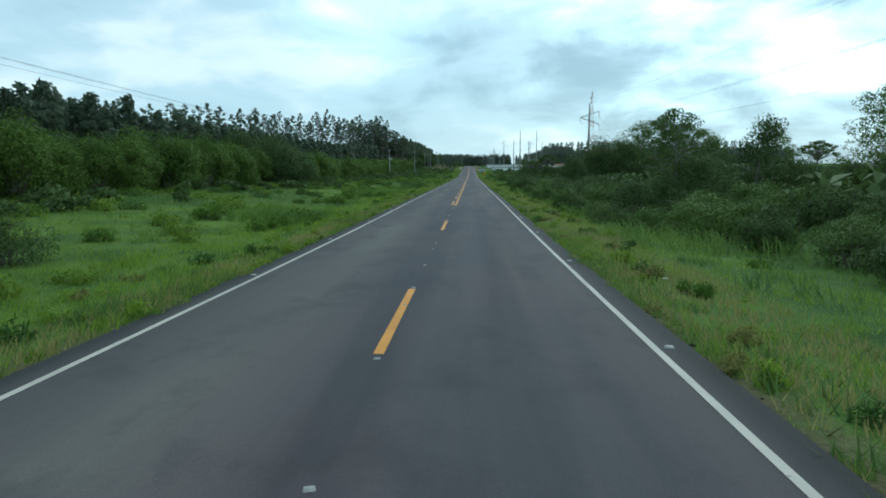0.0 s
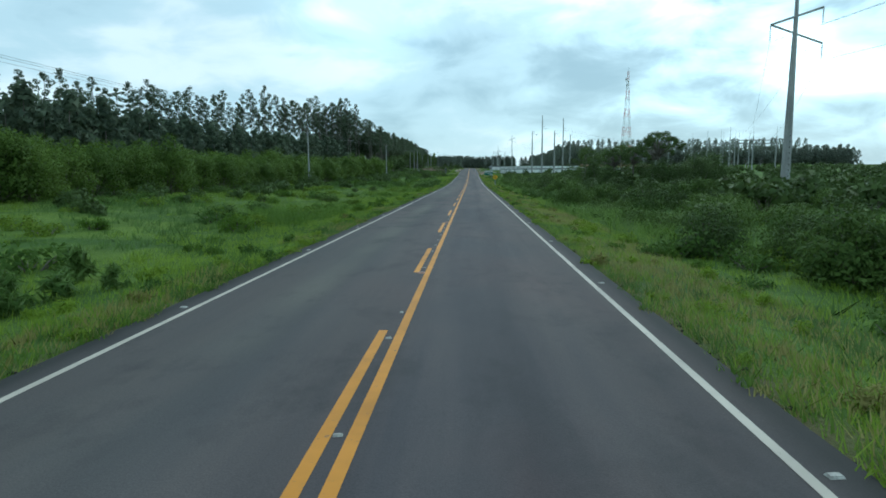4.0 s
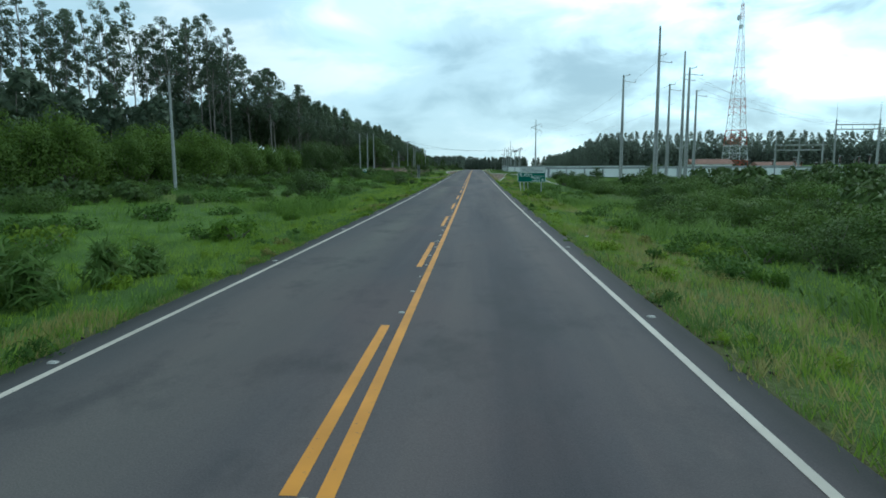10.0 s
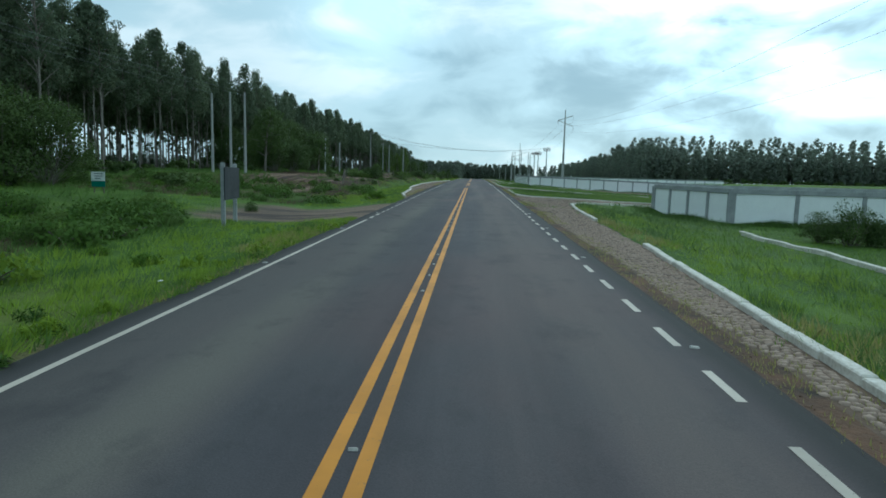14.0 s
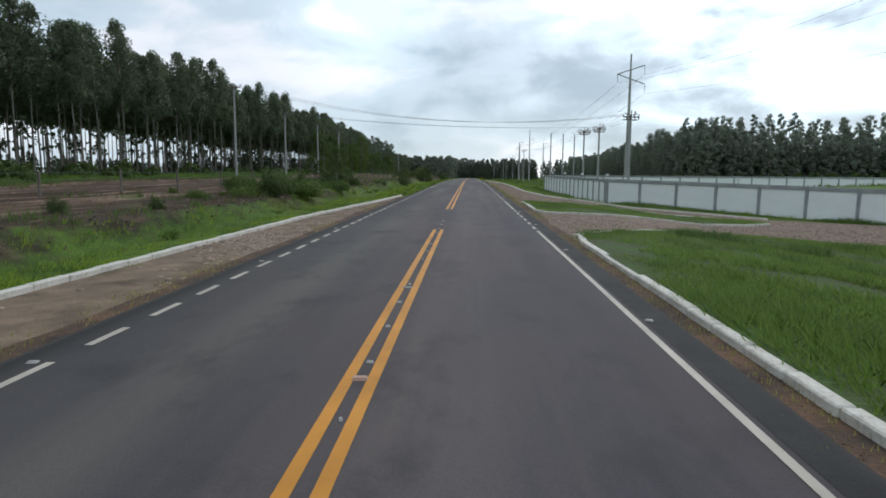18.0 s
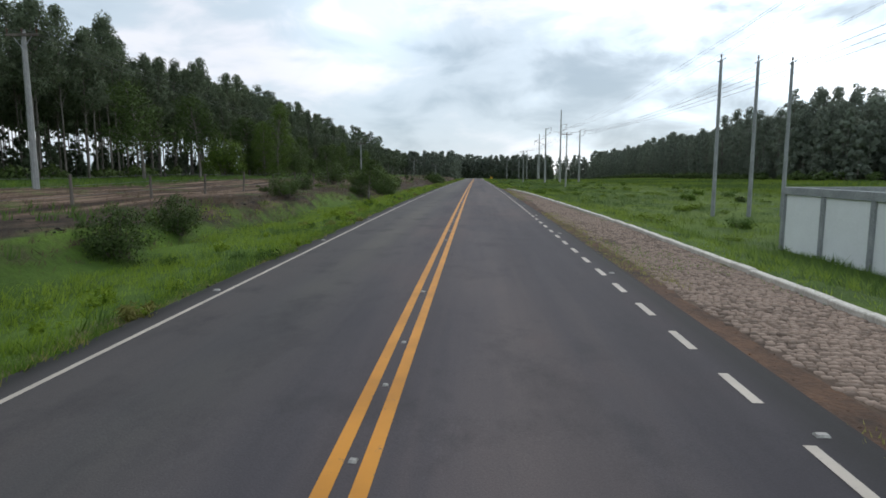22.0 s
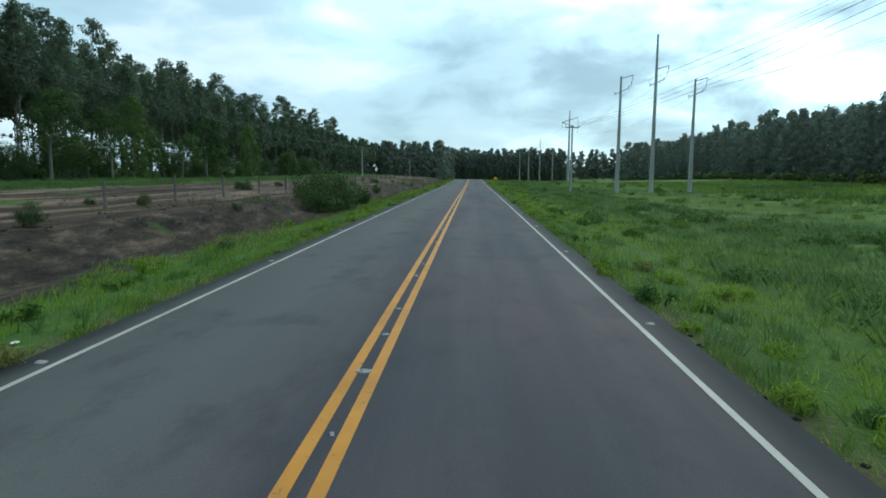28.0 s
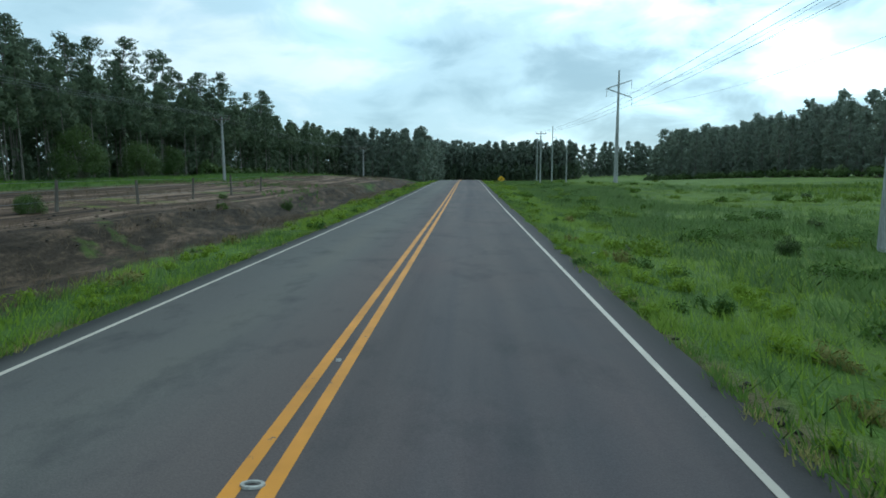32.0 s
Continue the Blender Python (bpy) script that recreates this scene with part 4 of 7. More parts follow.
woods("meadow_woods", eur_low, far_r, NR, M_TRUNK, M_EUC_HAZE, "dense dark eucalyptus wood beyond the meadow")
ahead = [(x + RN.uniform(-2, 2), y + RN.uniform(-2, 2)) for x in np.arange(-44, 70, 3.6) for y in (1040, 1048, 1056)]
ahead += [(x + RN.uniform(-2, 2), y + RN.uniform(-2, 2), 0.80) for x in np.arange(-42, -14, 5.5) for y in np.arange(880, 1056, 8)]
ahead += [(x + RN.uniform(-2, 2), y + RN.uniform(-2, 2)) for x in np.arange(84, 300, 6.0) for y in (1100, 1108)]
woods("far_woods", eur_low, ahead, NR, M_TRUNK, M_EUC_HAZE, "dark wood closing the view at the end of the road", 1.04, 1.32)
tuft_low = [tree_arrays(290 + i, 26.0, 0.66, 2.2, 13, 44, 0.40, 0.2, 0.85, 0.5, 0.8, far=True) for i in range(4)]
tufted = [(x + RN.uniform(-1.8, 1.8), y + RN.uniform(-2, 2), 0.94) for x in np.arange(88, 300, 5.6) for y in (666, 676)]
woods("far_thicket", young, [(x + RN.uniform(-1, 1), 1036 + RN.uniform(-2, 2)) for x in np.arange(-44, 69, 2.6)], NR, M_TRUNK, M_EUC2, "dense undergrowth at the foot of the far wood", 0.6, 0.9)
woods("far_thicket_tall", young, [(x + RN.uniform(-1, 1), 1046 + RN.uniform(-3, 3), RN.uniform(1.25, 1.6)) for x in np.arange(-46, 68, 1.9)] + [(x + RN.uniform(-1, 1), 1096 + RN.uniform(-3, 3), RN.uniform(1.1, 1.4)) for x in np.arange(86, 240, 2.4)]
      + [(x + RN.uniform(-1, 1), 944 + RN.uniform(-2, 2), RN.uniform(1.0, 1.3)) for x in np.arange(84, 130, 2.4)], NR, M_TRUNK, M_EUC_HAZE, "dense dark middle storey of the far wood", 0.92, 1.08)
woods("tall_meadow_trees", tuft_low, tufted, NR, M_TRUNK, M_EUC_HAZE, "feathery tops of tall eucalyptus above the wood", 0.92, 1.05)
woods("meadow_thicket", young, [(x + RN.uniform(-2, 2), y) for x in np.arange(86, 330, 4.0) for y in (640, 647, 653)], NR, M_TRUNK, M_EUC_HAZE, "dense undergrowth that fills the foot of the meadow wood", 0.8, 1.05)
woods("wood_undergrowth", young, [(-RN.uniform(46, 78), RN.uniform(400, 470), RN.uniform(0.10, 0.20)) for k in range(80)] + [(-RN.uniform(80, 92), y, RN.uniform(0.19, 0.31)) for y in np.arange(392, 700, 0.9)] + [(-RN.uniform(47, 78), RN.uniform(545, 700), RN.uniform(0.18, 0.42)) for k in range(60)] + [(-RN.uniform(45, 62), RN.uniform(560, 706), RN.uniform(0.2, 0.45)) for k in range(100)]
      + [(-RN.uniform(47, 64), RN.uniform(700, 782), RN.uniform(0.18, 0.30)) for k in range(80)] + [(-RN.uniform(44, 70), RN.uniform(752, 960), RN.uniform(0.5, 0.85)) for k in range(160)], NR, M_TRUNK, M_EUC2, "patchy dark undergrowth among the plantation trunks")

# shrubs
SHRUB = [plant("shrub", shrub_arrays(120 + i, 1.5, 2.2, 26, 170, 0.062), M_TIMBER, M_BUSH, "leafy green roadside shrub", "shrub", "roadside shrubs", "foliage", "woody_base") for i in range(4)]
DARK = [plant("dark_shrub", shrub_arrays(130 + i, 1.6, 2.4, 28, 170, 0.062), M_TIMBER, M_BUSH2, "dense dark green roadside shrub", "shrub", "roadside shrubs", "foliage", "woody_base") for i in range(4)]
HEDGE = [plant("hedge_tree", shrub_arrays(140 + i, 3.2, 6.6, 42, 200, 0.115), M_TIMBER, M_HEDGE, "broad bushy bright green tree of the field hedge", "tree", "field hedge", "foliage", "woody_base") for i in range(4)]
TREES = [plant("field_tree", tree_arrays(150 + i, 6.6, 0.36, 2.3, 28, 170, 0.10, 0.12, 0.7, 0.6, 0.6), M_TRUNK, M_BUSH2, "small dark round-headed roadside tree", "tree", "roadside trees") for i in range(3)]



def umbrella_arrays(seed, height, reach, depth, clumps, sprays, size):
    """A bare trunk whose limbs fan out into a shallow dome of leaves."""
    r = np.random.default_rng(seed)
    fork = height - depth * 1.25
    wood = [tube_arr([(0, 0, -0.1), (0.08, 0.05, fork * 0.5), (0.02, 0.1, fork)], [0.15, 0.12, 0.10])]
    leaves = []
    for i in range(clumps):
        ang, q = i * 2.4 + r.uniform(-0.3, 0.3), reach * math.sqrt((i + 0.5) / clumps) * r.uniform(0.85, 1.0)
        c = np.array([q * math.cos(ang), q * math.sin(ang), height - 0.25 - depth * (q / reach) ** 2 * r.uniform(0.6, 1.15) - 0.5 * r.uniform(0, 1) ** 2])
        mid = np.array([c[0] * 0.5, c[1] * 0.5, fork + (c[2] - fork) * 0.7])
        wood.append(tube_arr([(0.02, 0.1, fork - 0.2), mid, c], [0.06, 0.035, 0.012], 4))
        rad = reach * r.uniform(0.11, 0.22)
        leaves.append(leaf_cards(r, clump(r, c, (rad, rad, rad * 0.55), sprays), size, 0.3, 0.5, False, c, (0, 0, fork)))
    return join(wood), join(leaves)


LIGHT = [plant("light_bush", shrub_arrays(170 + i, 1.4, 1.9, 24, 150, 0.055), M_TIMBER, M_BUSH3, "feathery yellow-green roadside bush", "shrub", "roadside shrubs", "foliage", "woody_base") for i in range(3)]
LOW = [plant("low_bush", shrub_arrays(180 + i, 1.9, 1.25, 28, 160, 0.065), M_TIMBER, M_BUSH, "low spreading green bush in the rough field", "shrub", "low bushes", "foliage", "woody_base") for i in range(4)]
UMB = [plant("umbrella_tree", umbrella_arrays(190 + i, 7.2, 2.5, 2.0, 46, 62, 0.10), M_TRUNK, M_BUSH2, "umbrella-shaped tree with a bare forked trunk", "tree", "roadside trees") for i in range(2)]
ROUND = [plant("round_tree", shrub_arrays(194 + i, 3.9, 7.9, 64, 230, 0.10), M_TRUNK, M_BUSH2, "broad dense dark round-headed tree", "tree", "roadside trees", "crown", "trunk") for i in range(2)]
OPEN = [plant("open_tree", tree_arrays(197 + i, 10.5, 0.26, 4.4, 52, 150, 0.12, 0.14, 0.5, 0.5, 0.8, puff=(0.20, 0.34)), M_TRUNK, M_BUSH3, "light open-crowned tree with fine spreading branches", "tree", "roadside trees") for i in range(2)]
TUSS = [plant("tussock", shrub_arrays(200 + i, 0.75, 0.55, 12, 90, 0.05), M_TIMBER, M_CANE, "soft green tussock of weeds in the field", "shrub", "field tussocks", "foliage", "woody_base") for i in range(3)]
tuss = [(6.5 + 30 * RN.random() ** 1.5, RN.uniform(484, 800), RN.uniform(0.4, 1.1)) for k in range(80)] + [(-6.5 - 22 * RN.random() ** 1.5, RN.uniform(14, 392), RN.uniform(0.5, 1.5)) for k in range(90)]
tuss += [(5.8 + 5 * RN.random(), RN.uniform(20, 336), RN.uniform(0.4, 1.0)) for k in range(45)]
spread(TUSS, [p for p in tuss if (kerb_right(p[1]) + 1.2 < p[0] and not (p[0] > 12.5 and p[1] < 530 and p[1] > 340)) or (p[0] < -6 and not 360 < p[1] < 384)], RN, 0.8, 1.2, 0.05)
CROWN = plant("spreading_tree", tree_arrays(286, 7.0, 0.34, 2.9, 36, 120, 0.10, 0.13, 0.5, 0.5, 0.9, puff=(0.18, 0.30)), M_TRUNK, M_BUSH2, "broad spreading dark tree above the thicket", "tree", "roadside trees")
spread([CROWN], [(15.9, 56.1, 1.0)], RN, 1.0, 1.0)
spread(UMB, [(22.5, 182, 1.12), (25.5, 194, 1.08), (18.3, 185.5, 0.80), (21.0, 187, 0.86), (41, 84, 0.9)], RN, 0.98, 1.02)
spread(ROUND, [(21.0, 114, 1.0), (16.4, 103, 0.70), (23.7, 116, 1.14), (27.5, 118, 1.16), (31, 122, 1.1), (18.5, 113, 0.62), (29, 188, 0.78), (25, 198, 0.72), (21.5, 198.6, 0.66), (18.6, 196.5, 0.5), (22.0, 179.6, 0.6), (24.6, 181.5, 0.66), (18.4, 183.2, 0.45), (16.8, 183.0, 0.5), (17.9, 184.0, 0.54), (27.5, 184, 0.7), (31, 190, 0.8), (22, 66, 0.62), (27, 60, 0.6), (17, 62, 0.5), (14.9, 54.0, 0.46), (16.6, 54.6, 0.56), (18.4, 57.5, 0.62), (13.4, 57.5, 0.36), (34, 66, 0.6), (33, 92, 0.8), (36, 48, 0.6), (44, 60, 0.62), (60, 100, 0.8), (52, 80, 0.7), (30.5, 131, 1.2), (36, 134, 1.0), (50, 150, 0.7), (64, 170, 0.7)], RN, 0.95, 1.05)
spread(ROUND, [(-31, 113, 1.15), (-34.5, 118, 1.25), (-30, 121, 0.95), (-36.5, 111, 1.2), (-28, 117, 0.7), (-30.2, 383, 0.92), (-31.5, 380.5, 0.98), (-33, 375, 0.95), (-34.5, 382, 1.1), (-27, 424, 0.8), (-29, 428, 0.9), (-26, 429, 0.7),
              (-31, 457, 1.12), (-34.4, 453, 1.2), (-38.5, 449.5, 1.22), (-43, 446, 1.2), (-35.5, 459, 1.0), (-29.5, 462, 0.55), (-31.5, 605.7, 1.0), (-34.5, 601, 0.9)] + [(-RN.uniform(38, 43), y + RN.uniform(-3, 3), RN.uniform(0.45, 0.8)) for y in np.arange(600, 760, 9.0)], RN, 0.95, 1.05)
CLAD = [plant("climber_clad_tree", tree_arrays(280 + i, 10.8, 0.03, 2.5, 50, 150, 0.12, 0.16, 0.8, 0.4), M_TRUNK, M_BUSH, "tall tree clad in green climbers down to the ground", "tree", "trees at the edge of the wood") for i in range(2)]
spread(CLAD, [(-29, 593.3, 1.0), (-32, 596, 0.86), (-36, 668, 0.8), (-35, 700, 0.75)], RN, 0.98, 1.02)
spread(OPEN, [(33, 127, 1.05), (37, 128, 1.2), (42, 131, 1.15), (47, 133, 1.1), (34.8, 63, 0.86), (38, 65, 0.8), (17.5, 200, 0.60), (20.5, 201.5, 0.66), (23.5, 203, 0.66), (50, 112, 0.9)], RN, 0.97, 1.03)

hedge = []
for y in np.arange(24, 372, 4.2):
    for x in (-34, -38.5):
        hedge.append((x + RN.uniform(-1.2, 1.2), y + RN.uniform(-1.3, 1.3), RN.uniform(0.78, 1.12)))
hedge += [(-RN.uniform(35, 41), y + RN.uniform(-2, 2), RN.uniform(0.6, 1.0)) for y in np.arange(590, 632, 8.0)]
spread(HEDGE, hedge, RN, 0.9, 1.1, 0.3)
hedge_low = [shrub_arrays(145 + i, 3.2, 6.8, 26, 46, 0.26) for i in range(3)]
woods("hedge_back", hedge_low, [(-43.5 + RN.uniform(-1.2, 1.2), y + RN.uniform(-1.3, 1.3), RN.uniform(0.85, 1.12)) for y in np.arange(24, 372, 4.2)], NR, M_TIMBER, M_HEDGE, "bushy green growth at the back of the field hedge", 0.9, 1.1, 0.3)
bushes = []
thicket = []
for y in np.arange(20, 134, 2.1):
    for k in range(6):
        x = 9.4 + 3.0 * k + RN.uniform(-1.4, 1.4) + (3.5 if y < 40 else 0) + (1.0 if y > 112 else 0)
        thicket.append((x, y + RN.uniform(-1.2, 1.2), RN.uniform(0.45, 1.0) + 0.09 * k))
RN.shuffle(thicket)
spread(LIGHT, thicket[:90] + [(-9.2, 570.6, 1.2), (-9.3, 573.4, 1.1), (-11.0, 569.4, 1.15), (-10.8, 572.6, 1.35), (-12.6, 570.5, 1.1)], RN)
bushes += thicket[90:]
lows = [(10.2 + 22 * RN.random() ** 1.6, RN.uniform(118, 350), RN.uniform(0.6, 1.2)) for k in range(240)]
spread(LOW, [p for p in lows if not (p[1] > 290 and p[0] < 13.5)] + [(-RN.uniform(12, 28), RN.uniform(100, 380), RN.uniform(0.4, 0.9)) for k in range(26)] + [(-RN.uniform(10, 16), RN.uniform(456, 492), RN.uniform(0.35, 0.8)) for k in range(22)] + [(-15, 429, 0.85), (-16.5, 432, 0.95), (-14, 431.5, 0.6), (-17.5, 429, 0.8)] + [(8.6 + 7 * RN.random() ** 1.5, RN.uniform(612, 770), RN.uniform(0.22, 0.42)) for k in range(16)] + [(-RN.uniform(10, 31), RN.uniform(296, 364), RN.uniform(0.35, 0.8)) for k in range(42)], RN)
for k in range(230):
    p = (RN.uniform(9.5, 60), RN.uniform(128, 350), RN.uniform(0.35, 0.85))
    if not (p[1] > 290 and p[0] < 13):
        bushes.append(p)
bushes += [(RN.uniform(-30, -11), RN.uniform(20, 392), RN.uniform(0.25, 0.55)) for k in range(45)]
bushes += [(RN.uniform(-42, -26), RN.uniform(395, 720), RN.uniform(0.3, 0.7)) for k in range(60)]
bushes += [(RN.uniform(10, 74), RN.uniform(532, 760), RN.uniform(0.15, 0.30)) for k in range(34)]
bushes += [(RN.uniform(9.5, 15) + k * 5.5, y + RN.uniform(-1.5, 1.5), RN.uniform(0.8, 1.3)) for k in range(4) for y in np.arange(158, 198, 3.2)]
bushes += [(RN.uniform(12, 60), RN.uniform(198, 345), RN.uniform(0.6, 1.0)) for k in range(130)]
bushes += [(-RN.uniform(9.6, 17), RN.uniform(404, 566), RN.uniform(0.12, 0.3)) for k in range(50)]
bushes += [(-RN.uniform(9.2, 17), RN.uniform(566, 715), RN.uniform(0.15, 0.4)) for k in range(26)]
bushes += [(-RN.uniform(40, 44), y + RN.uniform(-1.5, 1.5), RN.uniform(0.4, 1.0)) for y in np.arange(396, 720, 5.2)]
bushes.sort(key=lambda p: abs(p[0]))
spread(SHRUB + DARK, bushes[:320], RN)
far_scrub = [shrub_arrays(160 + i, 1.7, 2.3, 10, 20, 0.30, True) for i in range(3)]
woods("scrub", far_scrub, bushes[320:] + [(RN.uniform(30, 140), RN.uniform(120, 372)) for k in range(520)] + [(RN.uniform(-33, -20), RN.uniform(30, 390), 0.6) for k in range(160)]
      + [(RN.uniform(76, 84), y) for y in np.arange(640, 940, 2.0)] + [(x, RN.uniform(634, 641)) for x in np.arange(84, 300, 2.5)]
      + [(RN.uniform(-60, -43), y, 0.45) for y in np.arange(396, 640, 3.0)] + [(RN.uniform(-46, -43), y, 1.1) for y in np.arange(775, 1040, 2.0)]
      + [(RN.uniform(-190, -110), RN.uniform(400, 900), 1.0) for k in range(240)], NR, M_TIMBER, M_BUSH2, "low dark green scrub at the foot of the woods", 0.7, 1.3)
# mounds of rank weeds that make the fields uneven
mound = [shrub_arrays(250 + i, 1.25, 0.85, 13, 46, 0.085) for i in range(5)]
rough_l = [(-RN.uniform(8.5, 33), RN.uniform(14, 364), RN.uniform(0.5, 1.25)) for k in range(330)]
rough_r = [(6.8 + 34 * RN.random() ** 1.5, RN.uniform(586, 800), RN.uniform(0.35, 0.9)) for k in range(170)] + [(9.5 + 30 * RN.random() ** 1.4, RN.uniform(530, 600), RN.uniform(0.35, 0.85)) for k in range(60)]
rough_r += [(RN.uniform(7.0, 12), RN.uniform(118, 334), RN.uniform(0.4, 1.0)) for k in range(120)] + [(-RN.uniform(8.6, 11.5), RN.uniform(404, 520), RN.uniform(0.3, 0.6)) for k in range(18)]
rough = rough_l + rough_r
RN.shuffle(rough)
rough.sort(key=lambda p: (p[0] < 0 and p[1] < 215 and RN.random() < 0.75) or (p[1] > 525 and RN.random() < 0.85))
weedy = [(-RN.uniform(9, 34), RN.uniform(380, 402), RN.uniform(0.5, 1.1)) for k in range(70)] + [(-RN.uniform(11, 34), RN.uniform(350, 368), RN.uniform(0.6, 1.3)) for k in range(70)] + [(RN.uniform(8.2, 19), RN.uniform(588, 795), RN.uniform(0.35, 0.75)) for k in range(150)]
woods("weed_mounds", mound, rough[:330] + weedy, NR, M_TIMBER, M_WEED, "mounds of rank dark green weeds in the rough fields", 0.85, 1.2, 0.12)
woods("grass_mounds", mound, rough[330:], NR, M_TIMBER, M_MEADOW, "mounds of taller bright grass in the rough fields", 0.8, 1.1, 0.15)
# cane grass with long arching leaves
cane = [shrub_arrays(270 + i, 0.65, 1.15, 10, 24, 0.30, False, 0.11) for i in range(4)]
cane_at = [(-RN.uniform(6.9, 9.6), RN.uniform(226, 266), RN.uniform(0.7, 1.15)) for k in range(150)] + [(-RN.uniform(7.2, 9.4), RN.uniform(106, 128), RN.uniform(0.5, 0.95)) for k in range(34)]
cane_at += [(RN.uniform(8.3, 12.5), RN.uniform(166, 202), RN.uniform(0.6, 1.0)) for k in range(130)]
woods("cane_stand", cane, cane_at, NR, M_MAIZE, M_MAIZE, "tall broad-leaved cane grass with arching pale leaves", 0.85, 1.15, 0.1)
# low tussocks that make the verge bumpy and hang over the asphalt's edge
tuft = [shrub_arrays(260 + i, 0.42, 0.34, 7, 26, 0.085, False, 0.16) for i in range(6)]
verge = []
for side in (-1, 1):
    for k in range(1050):
        y = RN.uniform(10, 790)
        edge_ = (kerb_right(y) if side > 0 else kerb_left(y))
        if edge_ > 4.2 or (side < 0 and 364 < y < 385):
            continue
        off_ = 0.12 + 3.2 * RN.random() ** 2.2
        verge.append((side * (float(edge_) + off_), y, RN.uniform(0.45, 0.9) + 0.25 * min(off_, 2.0) * RN.random()))
RN.shuffle(verge)
third = len(verge) // 3
for nm, mat, some, lab in (("verge_tussocks", M_GRASS, verge[third:], "low bright green grass tussocks along the verge"), ("weedy_tussocks", M_WEED, verge[third // 3:third], "low dark weedy tussocks along the verge"),
                           ("dry_tussocks", M_STRAW, verge[:third // 3], "low dry tussocks along the verge")):
    woods(nm, tuft, some, NR, mat, mat, lab, 0.8, 1.2, 0.05)
# shrubs and small trees that stand out one by one
single = [(-8.4, 641, 0.9), (-8.0, 643.5, 1.05), (-8.3, 646.5, 1.1), (-8.2, 649.5, 0.95), (-9.8, 644, 1.1), (-9.6, 648, 1.05), (-7.3, 642.5, 0.45), (-12.6, 29.5, 0.75), (-13, 301, 1.0), (-19, 254, 1.0), (-23.6, 203.6, 1.2), (-14.1, 566, 1.2), (-9.2, 568.5, 1.0), (-9.6, 557.6, 0.7), (-9.4, 579.7, 0.55), (-10, 584.1, 0.6), (-10.8, 582.5, 0.5), (-13.6, 429, 0.95), (-12.5, 489.6, 0.8), (-14.6, 430.4, 0.7), (-10.5, 539, 0.7), (-8.9, 519.5, 0.75), (-9.6, 524, 0.7), (-10.4, 463, 0.75), (-11.6, 466, 0.7), (-11.5, 481, 0.6), (-10.4, 486, 0.5), (-13, 478.5, 0.65), (-12.9, 550.6, 0.7),
          (-9.0, 332, 0.8), (-18.5, 349, 1.1), (-7.8, 338, 0.4), (-16, 505, 1.3), (-17.6, 417, 0.6), (16.4, 368.2, 0.62), (17.4, 367.6, 0.72), (18.5, 367.2, 0.6), (19, 364, 0.9), (24, 366, 0.9), (10.5, 110, 1.2), (11, 128, 0.8)]
spread(DARK, single, RN)
spread(TREES, [(17, 190, 0.75), (24, 62, 0.9), (36, 100, 1.0), (-11.2, 483, 0.55), (-14.5, 488, 0.4), (-27, 420, 1.2), (-30, 428, 1.25), (-24, 436, 0.9), (-31, 446, 0.9), (-8.6, 556.6, 0.52),
               (-31, 560, 1.3), (-32, 574, 1.2), (-36, 600, 1.4), (-35, 625, 1.3), (-33, 640, 1.2), (-36, 655, 1.3)] + [(-RN.uniform(34, 40), y + RN.uniform(-1.5, 1.5), RN.uniform(0.7, 1.1)) for y in np.arange(662, 692, 4.5)], RN)


# ---------- grass ----------
def grass(name, xs, ys, height, width, blades, mat, r, label, lean=0.45, bent=False, spot=0.10, zs=None):
    """Tufts of blades on the ground, single or bent over at half their height, all leaning with the wind along the road."""
    base = np.stack([xs, ys, ground_z(xs, ys) if zs is None else zs], 1).repeat(blades, 0)
    m = len(base)
    base[:, :2] += r.normal(size=(m, 2)) * spot
    a = r.normal(math.pi / 2, 0.8, m)
    d = np.stack([np.cos(a), np.sin(a), 0 * a], 1)
    s = np.stack([-np.sin(a), np.cos(a), 0 * a], 1)
    h = (height.repeat(blades) if np.ndim(height) else height) * r.uniform(0.5, 1.15, m)
    w, out = (width * r.uniform(0.6, 1.3, m))[:, None], lean * r.uniform(0.5, 1.3, m)
    up = np.array([0, 0, 1.0])
    tip = base + d * (h * out)[:, None] + up * h[:, None]
    base[:, 2] -= 0.03
    if bent:
        mid = base + d * (h * out * 0.5)[:, None] + up * (h * 0.68)[:, None]
        tip = tip - up * (h * 0.12)[:, None] + d * (h * out * 0.5)[:, None]
        v = np.stack([base - s * w, base + s * w, mid + s * w * 0.8, mid - s * w * 0.8, tip], 1).reshape(-1, 3)
        o = 5 * np.arange(m)[:, None]
        f = np.concatenate([o + [0, 1, 2], o + [0, 2, 3], o + [3, 2, 4]])
    else:
        v = np.stack([base - s * w, base + s * w, tip], 1).reshape(-1, 3)
        f = 3 * np.arange(m)[:, None] + [0, 1, 2]
    n = unit(np.array([0, -0.25, 1.0]) + r.normal(size=(m, 3)) * 0.30).repeat(5 if bent else 3, 0)
    # all blades show their front to one side
    flip = (np.cross(v[f[:, 1]] - v[f[:, 0]], v[f[:, 2]] - v[f[:, 0]])[:, 1]) > 0
    f[flip] = f[flip][:, ::-1]
    return tagged(put(name, mesh_of(name, v, f, mat, True, n)), label, "grass", kind="stuff")


def scatter(r, k, x0, x1, y0, y1):
    return r.uniform(x0, x1, k), r.uniform(y0, y1, k)


